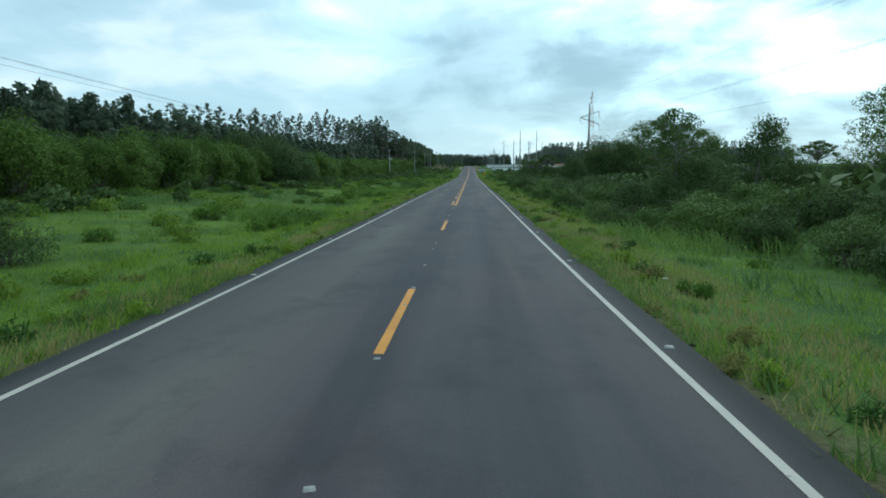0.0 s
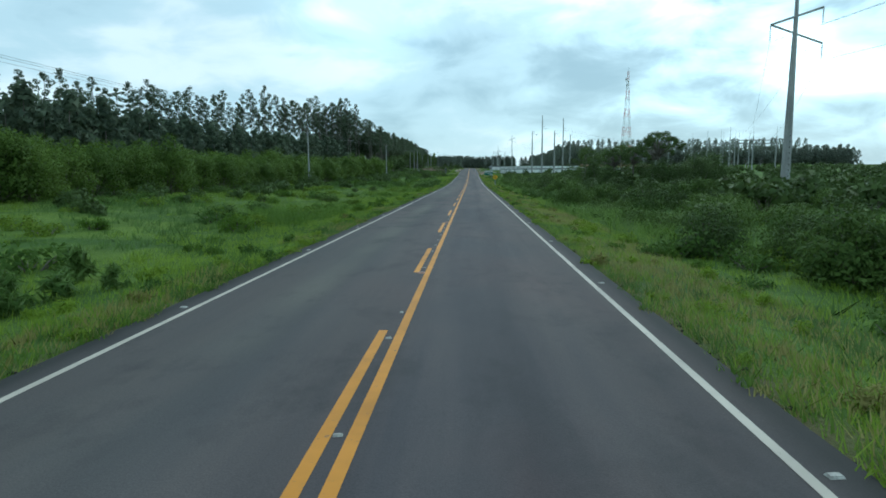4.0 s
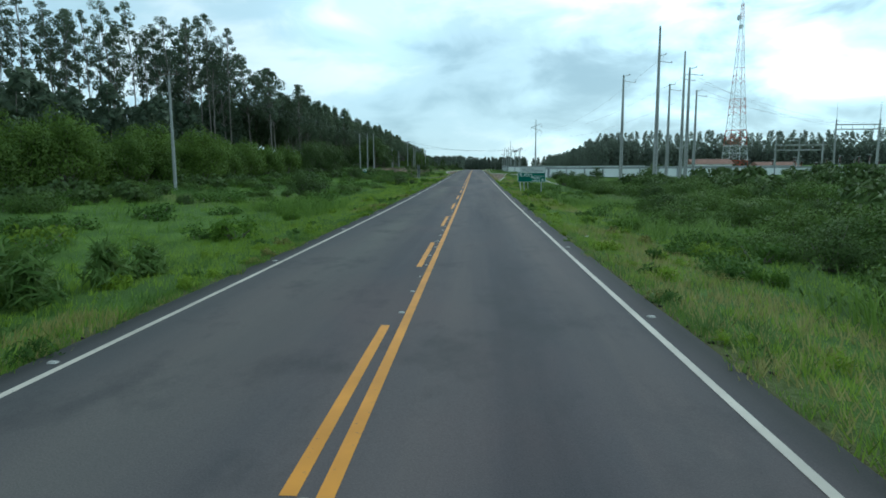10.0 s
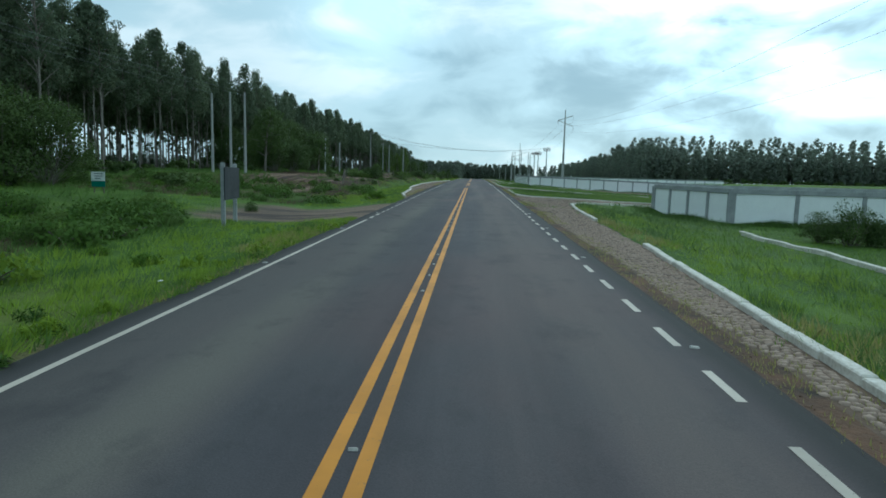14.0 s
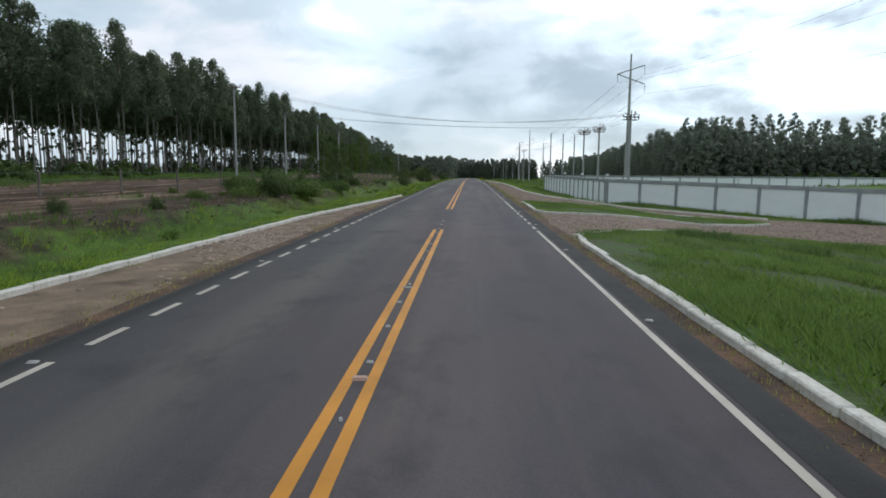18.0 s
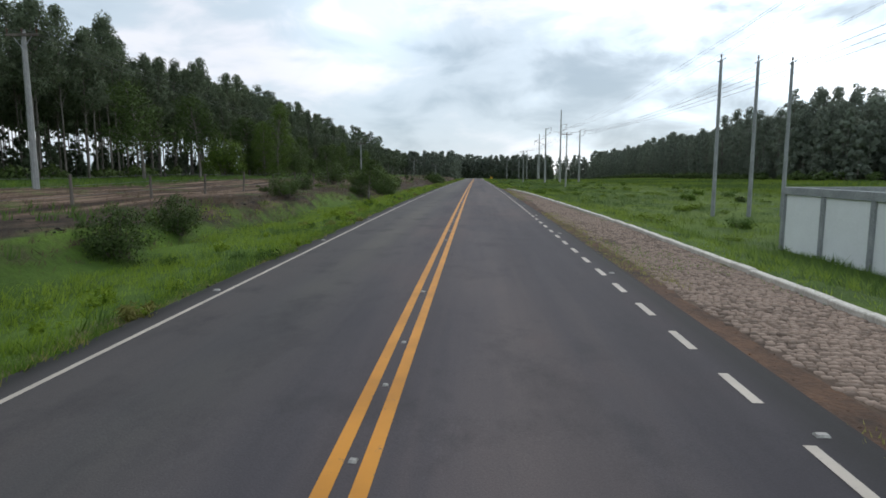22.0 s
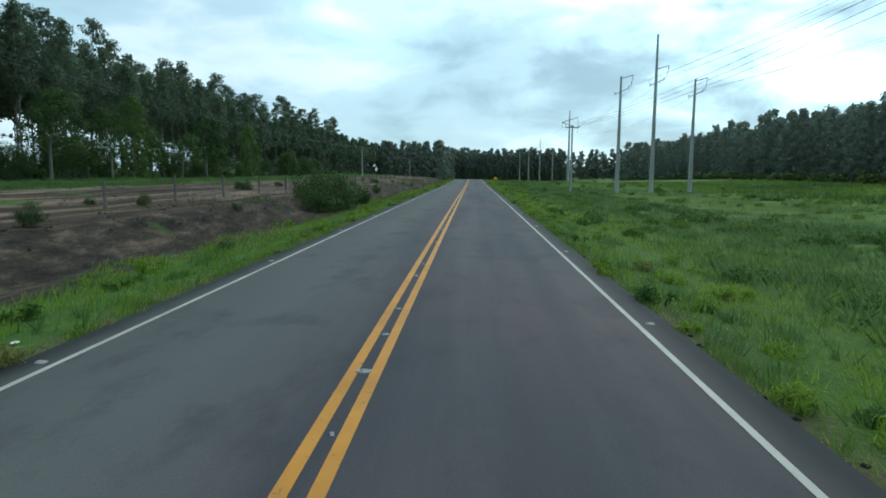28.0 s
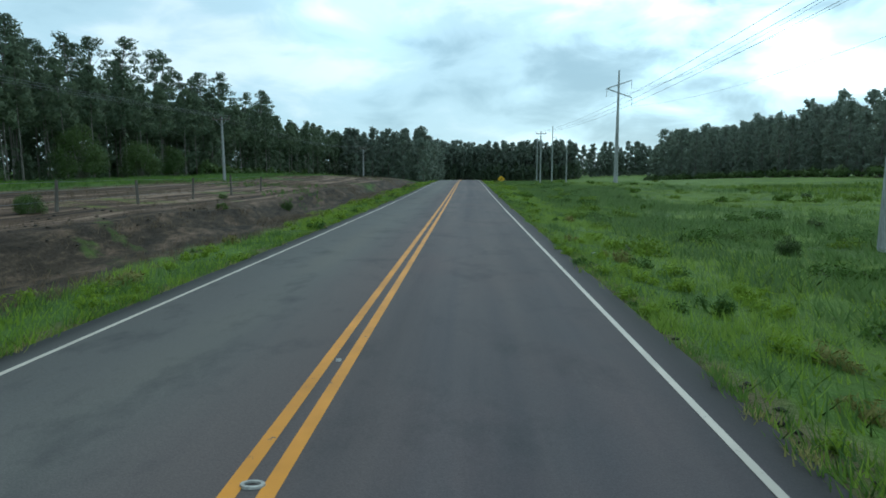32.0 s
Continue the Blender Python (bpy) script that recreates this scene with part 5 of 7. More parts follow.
def off_paving(x, y):
    mouth = (x > 4) & (x < 36) & (y > 389.5) & (y < np.interp(x, [8, 9.2, 11.3, 13.8, 18.5, 21.5, 21.6, 30, 36], [482, 478.6, 477.3, 475.9, 472.3, 469.5, 470, 469.5, 464]))
    return ((x > kerb_right(y) + 0.08) & ~mouth) | (x < -kerb_left(y) - 0.06)


def clear(x, y):
    """True where grass may stand: off the paving, the tracks and the bare bank."""
    track = (x < -4) & (x > -13) & (y > 367) & (y < 379.5)
    bank = (x < -9.9 + np.clip((y - 525) / 45, 0, 2.8) + 0.7 * np.sin(y * 0.21) + 0.5 * np.sin(y * 0.83)) & (x > -24 + 2 * np.sin(y * 0.13)) & (y > 402) & (y < 790)
    return off_paving(x, y) & ~track & ~bank


gr = np.random.default_rng(3)
verge_x, verge_y = scatter(gr, 90000, 4.2, 10.5, 8, 790)
verge_x = verge_x * np.where(gr.uniform(size=len(verge_x)) < 0.5, -1, 1)
near_kerb = np.where(verge_x > 0, verge_x - kerb_right(verge_y), -verge_x - kerb_left(verge_y))
bare = (wavy(verge_x * 1.5, verge_y * 1.2, 1.7) > 0.28) & (near_kerb < 2.2) & (gr.uniform(size=len(verge_x)) < 0.75)
ok = clear(verge_x, verge_y) & (near_kerb < 7) & ~bare & ~((verge_x > 5) & (verge_y > 384) & (verge_y < 480))
verge_x, verge_y, near_kerb = verge_x[ok], verge_y[ok], near_kerb[ok]
grass("verge_grass", verge_x, verge_y, (0.075 + 0.15 * smooth(0.2, 3.5, near_kerb)) * (0.75 + 0.6 * wavy(verge_x * 2, verge_y * 2, 1.1)), 0.012, 6, M_GRASS, gr, "bright green verge grass along the road", 1.1)
fx, fy = scatter(gr, 58000, 8, 34, 8, 800)
fx = fx * np.where(gr.uniform(size=len(fx)) < 0.5, -1, 1)
ok = clear(fx, fy)
fx, fy = fx[ok], fy[ok]
swell = np.clip(0.5 + 0.55 * wavy(fx, fy, 0.6) + 0.45 * wavy(fx + 50, fy, 2.2), 0, 1.5)
dark_patch = (wavy(fx * 1.3, fy, 0.45) + 0.5 * wavy(fx, fy + 90, 1.5)) > np.where((fx > 7.5) & (fx < 19 + 3 * np.sin(fy * 0.11)) & (fy > 590), -0.42, np.where((fx > 0) & (fy > 530), 0.04, 0.12))
mead = ((fx > 0) & (fy > 530)) | ((fx < 0) & (fy < 215))
for nm, pick_, mat, lab in (("field_grass", ~dark_patch & ~mead, M_CANE, "rough field grass in uneven tufts"), ("meadow_sward", ~dark_patch & mead, M_MEADOW, "bright yellow-green grass of the open fields in uneven tufts")):
    grass(nm, fx[pick_], fy[pick_], 0.10 + 0.32 * swell[pick_], 0.022, 7, mat, gr, lab, 1.1, False, 0.16)
grass("field_weeds", fx[dark_patch], fy[dark_patch], 0.12 + 0.40 * swell[dark_patch], 0.030, 7, M_WEED, gr, "darker leafy weeds in patches of the field", 1.3, False, 0.18)
cx, cy = scatter(gr, 9000, 6.9, 12.5, 12, 300)
cx = cx * np.where(gr.uniform(size=len(cx)) < 0.6, -1, 1)
ok = (wavy(cx * 0.6, cy, 0.55) > 0.10) & (np.abs(cx) > 7.4)
grass("tall_grass", cx[ok], cy[ok], 0.80, 0.016, 7, M_CANE, gr, "tall leafy grass in dense stands", 1.1, True, 0.14)
# hummocks: tufts gathered round centres, taller and darker or lighter than the sward between them
for nm, mat, k, tall_, lab in (("grass_hummocks", M_GRASS, 5200, 0.30, "taller bright tussocks in the verge"), ("weed_hummocks", M_WEED, 2600, 0.36, "darker weedy tussocks in the grass")):
    hx, hy = scatter(gr, k, 4.6, 20, 10, 780)
    hx = 4.35 + (hx - 4.6) * gr.uniform(0.0, 1.0, k) ** 1.6
    hx = hx * np.where(gr.uniform(size=k) < 0.5, -1, 1)
    size_ = gr.uniform(0.12, 0.45, k)
    px_ = (hx[:, None] + gr.normal(size=(k, 9)) * size_[:, None]).ravel()
    py_ = (hy[:, None] + gr.normal(size=(k, 9)) * size_[:, None] * 1.4).ravel()
    ph_ = (np.repeat(size_, 9) + 0.25) * tall_ * 1.6
    ok = clear(px_, py_) & (np.abs(px_) > 4.22) & ~((px_ > 5) & (py_ > 384) & (py_ < 480))
    grass(nm, px_[ok], py_[ok], ph_[ok] * 0.72, 0.013, 7, mat, gr, lab, 1.2, False, 0.08)
sx, sy = scatter(gr, 26000, 4.4, 7.6, 10, 420)
sx = np.where(gr.uniform(size=len(sx)) < 0.36, -4.3 - (sx - 4.4) * 0.45, sx)
ok = clear(sx, sy) & (wavy(sx, sy, 0.75) > np.where(sy < 135, -0.65, 0.12))
grass("dry_verge_grass", sx[ok], sy[ok], 0.17, 0.014, 7, M_STRAW, gr, "dry straw-coloured grass beside the asphalt", 1.0)
ex, ey = scatter(gr, 24000, 4.12, 4.80, 8, 780)
ex = ex * np.where(gr.uniform(size=len(ex)) < 0.5, -1, 1)
ok = clear(ex, ey) & (wavy(ex * 3, ey, 2.3) > -0.25)
grass("edge_grass", ex[ok], ey[ok], 0.12, 0.011, 6, M_CANE, gr, "ragged grass creeping over the asphalt's edge", 1.1)
k = 3400
ry_ = gr.uniform(8, 780, k)
rs_ = np.where(gr.uniform(size=k) < 0.5, -1.0, 1.0)
rx_ = 4.20 - 0.16 * wavy(rs_ * 5, ry_, 2.6) - 0.10 * wavy(rs_ * 9, ry_, 7.0) + gr.normal(0, 0.05, k)
ok = ((rs_ > 0) & ((ry_ < 337) | (ry_ > 583))) | ((rs_ < 0) & ((ry_ < 364) | ((ry_ > 480))))
rx_, ry_, rs_ = rx_[ok], ry_[ok], rs_[ok]
px_ = ((rx_[:, None] + np.abs(gr.normal(size=(len(rx_), 8))) * 0.10) * rs_[:, None]).ravel()
py_ = (ry_[:, None] + gr.normal(size=(len(rx_), 8)) * 0.16).ravel()
zz_ = np.where(np.abs(px_) < EDGE + 0.03, road_z(py_) + 0.01, ground_z(px_, py_))
straw = gr.uniform(size=len(px_)) < 0.3
grass("edge_mats", px_[~straw], py_[~straw], 0.10, 0.010, 7, M_CANE, gr, "low mats of grass lapping over the asphalt", 1.4, False, 0.05, zz_[~straw])
grass("dry_edge_mats", px_[straw], py_[straw], 0.08, 0.010, 7, M_STRAW, gr, "dry grass lapping over the asphalt", 1.6, False, 0.05, zz_[straw])
bx_, by_ = scatter(gr, 38000, 9.0, 26, 386, 790)
ok = (wavy(bx_, by_, 0.8) > -0.3) & ((bx_ < 12.5) | (gr.uniform(size=len(bx_)) < 0.35))
bx_ = bx_ - np.clip((by_ - 525) / 45, 0, 2.6)
grass("dead_brush", -bx_[ok], by_[ok], 0.16 + 0.30 * np.clip(wavy(bx_[ok], by_[ok], 1.1), 0, 1), 0.013, 6, M_BRUSH, gr, "dead brown brush and clods on the cleared bank", 1.3)
bx_, by_ = scatter(gr, 6000, 11, 34, 352, 404)
ok = (wavy(bx_, by_, 0.9) > -0.1) & ((by_ < 366) | (by_ > 380))
grass("dry_weeds", -bx_[ok], by_[ok], 0.30, 0.016, 7, M_BRUSH, gr, "brown withered weeds beside the dirt track", 1.0, False, 0.2)
wx_, wy_ = scatter(gr, 18000, 9.2, 42, 396, 800)
ok = (wx_ > 23 - 2 * np.sin(wy_ * 0.13)) | ((wavy(wx_, wy_, 0.7) > -0.1) & (wy_ < 570) & (wx_ < 14) & (gr.uniform(size=len(wx_)) < 0.22)) | ((wavy(wx_, wy_, 0.7) > 0.55))
grass("weeds", -wx_[ok], wy_[ok], 0.34, 0.022, 7, M_WEED, gr, "green weeds coming up on the cleared land", 0.7)
wx_, wy_ = scatter(gr, 12000, 7.6, 23, 586, 810)
ok = (wx_ < 20 + 3 * np.sin(wy_ * 0.11)) & (wavy(wx_ * 0.8, wy_, 0.8) + 0.4 * wavy(wx_, wy_, 2.3) > np.interp(wy_, [590, 680, 720], [0.10, 0.0, -0.6]))
grass("meadow_weeds", wx_[ok], wy_[ok], 0.22 + 0.28 * np.clip(wavy(wx_[ok], wy_[ok], 1.3) + 0.3, 0, 1), 0.032, 7, M_WEED, gr, "rank dark weeds in a belt beside the verge", 1.2, False, 0.2)
mx_, my_ = scatter(gr, 15000, 34, 80, 532, 760)
ok = wavy(mx_, my_, 0.5) > 0.3
grass("meadow_scrub", mx_[ok], my_[ok], 0.55, 0.05, 6, M_WEED, gr, "darker scrubby growth in the meadow")
mx_, my_ = mx_[~ok], my_[~ok]
grass("meadow_grass", mx_, my_, 0.40, 0.05, 5, M_MEADOW, gr, "green meadow grass with darker tufts")


# ---------- kerbs, paving and islands ----------
def bed_z(x, y):
    return road_z(y) + np.where(np.asarray(x) > 0, side_fall(x, y), side_fall(-np.asarray(x), 0 * np.asarray(y)))


def walk_path(path, step):
    """Points at even steps along a broken line, with the direction at each."""
    p = np.asarray(path, float)
    seg = np.linalg.norm(np.diff(p, axis=0), axis=1)
    s = np.concatenate([[0], np.cumsum(seg)])
    k = max(1, int(round(s[-1] / step)))
    t = (np.arange(k) + 0.5) * s[-1] / k
    pts = np.stack([np.interp(t, s, p[:, 0]), np.interp(t, s, p[:, 1])], 1)
    i = np.clip(np.searchsorted(s, t) - 1, 0, len(seg) - 1)
    return pts, np.diff(p, axis=0)[i] / seg[i][:, None], s[-1] / k


kerb_bm = bmesh.new()
add_box(kerb_bm, 0, 0, 0.02, 0.985, 0.20, 0.26, None, 0.02)
KERB_ME = bpy.data.meshes.new("kerb_stone")
kerb_bm.to_mesh(KERB_ME)
kerb_bm.free()
KERB_ME.materials.append(M_KERB)


def kerb(name, path, label, gaps=(), bed=bed_z, lift=-0.035):
    root = tagged(new(name), label, "kerb", kind="structure")
    pts, dirs, step = walk_path(path, 1.0)
    for (x, y), (dx, dy) in zip(pts, dirs):
        if any(a < y < c for a, c in gaps):
            continue
        sl = float(bed(x + dx * 0.5, y + dy * 0.5) - bed(x - dx * 0.5, y - dy * 0.5))
        m = pose(x + RN.uniform(-0.015, 0.015), y, float(bed(x, y)) + lift + RN.uniform(-0.012, 0.012), 0, -math.degrees(math.atan(sl)), math.degrees(math.atan2(dy, dx)) + RN.uniform(-0.8, 0.8))
        put("kerb_stone", KERB_ME, root, at=m @ Matrix.Diagonal((step, 1, 1, 1)))
    return root


K_R1 = [(4.5, 337.6), (5.5, 348.5), (6.5, 360.2)]
K_R2 = [(6.9, 370.2), (7.3, 378), (8.0, 384.4), (9.5, 387.5), (12, 389.3), (16, 390.5), (24, 391.5)]
K_R3 = [(21.5, 469.5), (18.5, 472.3), (13.8, 475.9), (11.3, 477.3), (9.2, 478.6), (8.0, 482), (7.1, 493), (7.1, 528), (6.1, 565), (5.0, 581)]
K_L = [(-4.6, 388.5), (-5.2, 392), (-5.9, 405), (-6.8, 413.5), (-7.3, 435), (-6.6, 456.5), (-5.5, 468), (-5.0, 474), (-4.7, 478.6)]
ISLE_1 = [(36, 397.5), (22, 396.2), (12.6, 394.4), (6.2, 394.2), (5.2, 395.2), (4.9, 398), (4.9, 410.2), (5.3, 411.6), (6.2, 412.1), (8.5, 411.9), (13, 411.7), (22, 411.2), (36, 410.5)]
ISLE_2 = [(36, 417.5), (22, 416.6), (13.3, 416.6), (9.5, 418.0), (6.9, 419.8), (5.4, 422.2), (4.9, 426), (4.7, 433), (4.7, 446.5), (5.0, 448.6), (5.8, 449.5), (8.0, 451.1), (10.6, 452.2), (14, 453.2), (18, 453.2), (24, 451.8), (36, 444.5)]
ISLE_3 = [(19, 464.2), (17, 462.3), (13.5, 460.8), (9.5, 459.8), (7.4, 459.6), (5.4, 459.8), (4.85, 461), (4.85, 466), (4.9, 469.4), (5.5, 470.5), (6.8, 470.6), (10.5, 469.6), (15, 467.9), (18.4, 465.6), (19, 464.2)]
kerb("kerb_layby", K_R1, "whitewashed concrete kerb along the paved lay-by")
kerb("kerb_corner", K_R2, "whitewashed concrete kerb turning into the side road")
kerb("kerb_bus_bay", K_R3, "long whitewashed concrete kerb behind the cobbled bay")
kerb("kerb_left_bay", K_L, "whitewashed concrete kerb behind the cobbled bay", [(426.5, 427.4)])
for nm, isle in (("kerb_island_near", ISLE_1), ("kerb_island_middle", ISLE_2), ("kerb_island_far", ISLE_3)):
    kerb(nm, isle, "worn whitewashed kerb round a grass island", [(451.6, 455)])


def inside(poly, x, y):
    hit = np.zeros(np.shape(x), bool)
    for (x0, y0), (x1, y1) in zip(poly, poly[1:] + poly[:1]):
        cross = ((y0 > y) != (y1 > y)) & (x < (x1 - x0) * (y - y0) / (y1 - y0 + 1e-12) + x0)
        hit ^= cross
    return hit


def island(name, poly):
    bm = bmesh.new()
    vs = [bm.verts.new((x, y, float(bed_z(x, y)) + 0.10)) for x, y in poly]
    face = bm.faces.new(vs)
    r = bmesh.ops.triangulate(bm, faces=[face])
    bmesh.ops.subdivide_edges(bm, edges=bm.edges[:], cuts=2, use_grid_fill=True)
    for v in bm.verts:
        v.co.z = float(bed_z(v.co.x, v.co.y)) + 0.10 + 0.03 * float(wavy(v.co.x, v.co.y, 2))
    bmesh.ops.recalc_face_normals(bm, faces=bm.faces)
    me = bpy.data.meshes.new(name)
    bm.to_mesh(me)
    bm.free()
    me.materials.append(M_TURF)
    tagged(put(name, me), "grass-covered traffic island between the side roads", "traffic island", kind="structure")


for isle in (ISLE_1, ISLE_2, ISLE_3):
    island("island", isle)
ix, iy = scatter(gr, 105000, 4.9, 36, 393, 472)
ok = inside(ISLE_1, ix, iy) | inside(ISLE_2, ix, iy) | inside(ISLE_3, ix, iy)
ok &= (wavy(ix * 1.3, iy, 1.6) + 0.4 * wavy(ix, iy, 3.7) > -0.62)
ix, iy = ix[ok], iy[ok]
grass("island_grass", ix, iy, 0.06 + 0.13 * np.clip(wavy(ix, iy, 1.4) + 0.4, 0, 1.3) ** 1.5, 0.019, 8, M_CANE, gr, "uneven dark green grass on the traffic islands", 1.7, zs=bed_z(ix, iy) + 0.08)
k = gr.choice(len(ix), 560, replace=False)
tx_ = (ix[k][:, None] + gr.normal(size=(560, 16)) * 0.20).ravel()
ty_ = (iy[k][:, None] + gr.normal(size=(560, 16)) * 0.26).ravel()
ok = inside(ISLE_1, tx_, ty_) | inside(ISLE_2, tx_, ty_) | inside(ISLE_3, tx_, ty_)
grass("island_tussocks", tx_[ok], ty_[ok], 0.15 + 0.12 * np.clip(wavy(tx_[ok], ty_[ok], 0.9), 0, 1), 0.013, 7, M_WEED, gr, "darker weedy tussocks on the traffic islands", 1.3, zs=bed_z(tx_[ok], ty_[ok]) + 0.08)

# rank clumps that stand out of the island grass
ct = np.array([(6.8, 428.5), (7.4, 427.8), (8.2, 427.2), (8.8, 427.4), (9.2, 449.6), (10.2, 449.0), (12.2, 447.4), (15.5, 450.5), (7.0, 404.5), (8.6, 402.8), (11, 405.2)])
k = gr.integers(len(ct), size=520)
tx_, ty_ = ct[k, 0] + gr.normal(0, 0.34, 520), ct[k, 1] + gr.normal(0, 0.34, 520)
grass("island_clumps", tx_, ty_, 0.34, 0.022, 8, M_WEED, gr, "rank dark clumps of weeds on the traffic islands", 0.8, zs=bed_z(tx_, ty_) + 0.08)


def paved_right(x, y):
    edge = np.interp(y, [338, 339, 360, 371, 384.4, 387.5, 389.3, 391], [4.3, 4.5, 6.5, 6.9, 7.9, 9.5, 12, 36])
    edge = np.where(y > 391, np.interp(y, [391, 464, 469.3, 469.6, 472.3, 475.9, 478.6, 482, 493, 528, 565, 581], [36, 36, 30, 21.5, 18.5, 13.8, 9.2, 8.0, 7.1, 7.1, 6.1, 5.0]), edge)
    return (y > 338.5) & (y < 581) & (x > EDGE + 0.05) & (x < edge - 0.1) & ~inside(ISLE_1, x, y) & ~inside(ISLE_2, x, y) & ~inside(ISLE_3, x, y)


def paved_left(x, y):
    return (y > 388) & (y < 478) & (x < -EDGE - 0.05) & (x > -kerb_left(y) + 0.1)


def bed_sheet(name, inner, outer, y0, y1, mat=None, lift=-0.012):
    ys = np.arange(y0, y1 + 0.01, 1.0)
    cols = [inner + (outer(ys) - inner) * t for t in np.linspace(0, 1, 6)]
    v = np.stack([np.stack([c, ys, bed_z(c, ys) + lift], 1) for c in cols], 1).reshape(-1, 3)
    fcs = [(j * 6 + i, j * 6 + i + 1, (j + 1) * 6 + i + 1, (j + 1) * 6 + i) for j in range(len(ys) - 1) for i in range(5)]
    return mesh_of(name, v, fcs, mat or M_BED)


paving = tagged(put("paving", bed_sheet("paving", EDGE - 0.02, lambda y: np.minimum(kerb_right(y), 8.9) + 0.05, 337.6, 582)), "irregular cobblestone paving of the lay-by with sandy joints", "pavement", kind="structure")
paving_l = tagged(put("paving_left", bed_sheet("paving_left", -EDGE + 0.02, lambda y: -kerb_left(y) - 0.05, 387, 478.5, M_SAND)), "irregular cobblestone paving of the bay with sandy joints", "pavement", kind="structure")
for side, y0, y1, par in ((1, 341, 579, paving), (-1, 389, 476, paving_l)):
    put("soil_margin", bed_sheet("soil_margin", side * 4.24, lambda y: side * (4.66 + 0.10 * wavy(0 * y, y, 1.3) + 0.05 * np.sin(y * 2.1)), y0, y1, M_SOIL, -0.006), par)
bx, by = np.meshgrid(np.arange(8.8, 38.1, 1.0), np.arange(384, 482, 1.0))
bv = np.stack([bx, by, bed_z(bx, by) - 0.012], -1).reshape(-1, 3)
nbx, nby = bx.shape[1], bx.shape[0]
bi = np.arange((nby - 1) * (nbx - 1))
ba = (bi // (nbx - 1)) * nbx + bi % (nbx - 1)
keep = bv[ba][:, 0] < np.interp(bv[ba][:, 1], [384, 387.5, 389.3, 391, 464, 468.4, 468.8, 472.3, 475.9, 478.0], [8, 9.5, 12, 37, 37, 30, 21.0, 17.6, 12.9, 8.2])
put("side_road_bed", mesh_of("side_road_bed", bv, np.stack([ba, ba + 1, ba + nbx + 1, ba + nbx], 1)[keep], M_BED), paving)


def stone_arrays(x, y, r):
    """Low cushion-shaped stones with uneven corners, slightly turned and tilted."""
    k = len(x)
    w, d, h = r.uniform(0.048, 0.068, k), r.uniform(0.038, 0.056, k), r.uniform(0.016, 0.034, k)
    a = r.normal(0, 0.07, k)
    ca, sa = np.cos(a), np.sin(a)
    z = bed_z(x, y) - 0.015
    tilt = r.normal(0, 0.004, k)
    corner = [(r.uniform(0.88, 1.10, k), r.uniform(0.86, 1.10, k)) for i in range(4)]
    out = []
    for s, lift in ((0.97, 0.0), (0.84, 1.0)):
        for (ux, uy), (px, py) in zip(((-1, -1), (1, -1), (1, 1), (-1, 1)), corner):
            lx, ly = ux * w * s * px, uy * d * s * py
            out.append(np.stack([x + lx * ca - ly * sa, y + lx * sa + ly * ca, z + h * lift + tilt * ux * lift], 1))
    v = np.stack(out, 1).reshape(-1, 3)
    q = [(0, 1, 5, 4), (1, 2, 6, 5), (2, 3, 7, 6), (3, 0, 4, 7), (4, 5, 6, 7)]
    f = (8 * np.arange(k)[:, None, None] + np.array(q)[None]).reshape(-1, 4)
    return v, f


sr = np.random.default_rng(8)
rows = []
for i, y in enumerate(np.arange(338.6, 581, 0.122)):
    xs = np.arange(-7.6, 12.0, 0.142) + sr.uniform(0, 0.142) + 0.03 * np.sin(y * 1.1)
    rows.append(np.stack([xs, np.full(len(xs), y) + 0.05 * np.sin(xs * 1.7 + y * 0.4)], 1))
for i, y in enumerate(np.arange(384, 478, 0.21)):
    xs = np.arange(12.0, 36.0, 0.22) + sr.uniform(0, 0.2)
    rows.append(np.stack([xs, np.full(len(xs), y)], 1))
st = np.concatenate(rows)
st += sr.normal(0, 0.006, st.shape)
st = st[paved_right(st[:, 0], st[:, 1]) | paved_left(st[:, 0], st[:, 1])]
st = st[(wavy(st[:, 0], st[:, 1], 0.9) < 0.68) | (np.abs(st[:, 0]) > 5.4)]      # sand has buried the stones in places
st = st[(np.abs(st[:, 0]) > 4.55 + 0.16 * (1 + wavy(st[:, 0] * 0, st[:, 1], 1.3)) + 0.05 * np.sin(st[:, 1] * 7))]
buried = (st[:, 0] < 0) & (wavy(st[:, 0] * 2, st[:, 1], 0.7) + 0.5 * wavy(st[:, 0] * 3, st[:, 1] * 2, 2.1) + sr.normal(0, 0.25, len(st)) > -0.42)
st = st[~buried]
pick = (st[:, 1] > 498) & (st[:, 1] < 500.1) & (st[:, 0] > 0)
v, f = stone_arrays(st[~pick][:, 0], st[~pick][:, 1], sr)
tagged(put("cobbles", mesh_of("cobbles", v, f, M_COBBLE), paving), kind="stuff")
COB = []
for k in range(6):
    v, f = stone_arrays(np.array([0.0]), np.array([0.0]), sr)
    COB.append(mesh_of("cobble", v - [0, 0, float(bed_z(0, 0))], f, M_COBBLE))
for i, (x, y) in enumerate(st[pick][:300]):
    put("cobble", COB[i % 6], paving, at=pose(x, y, float(bed_z(x, y)), 0, 0, 0))
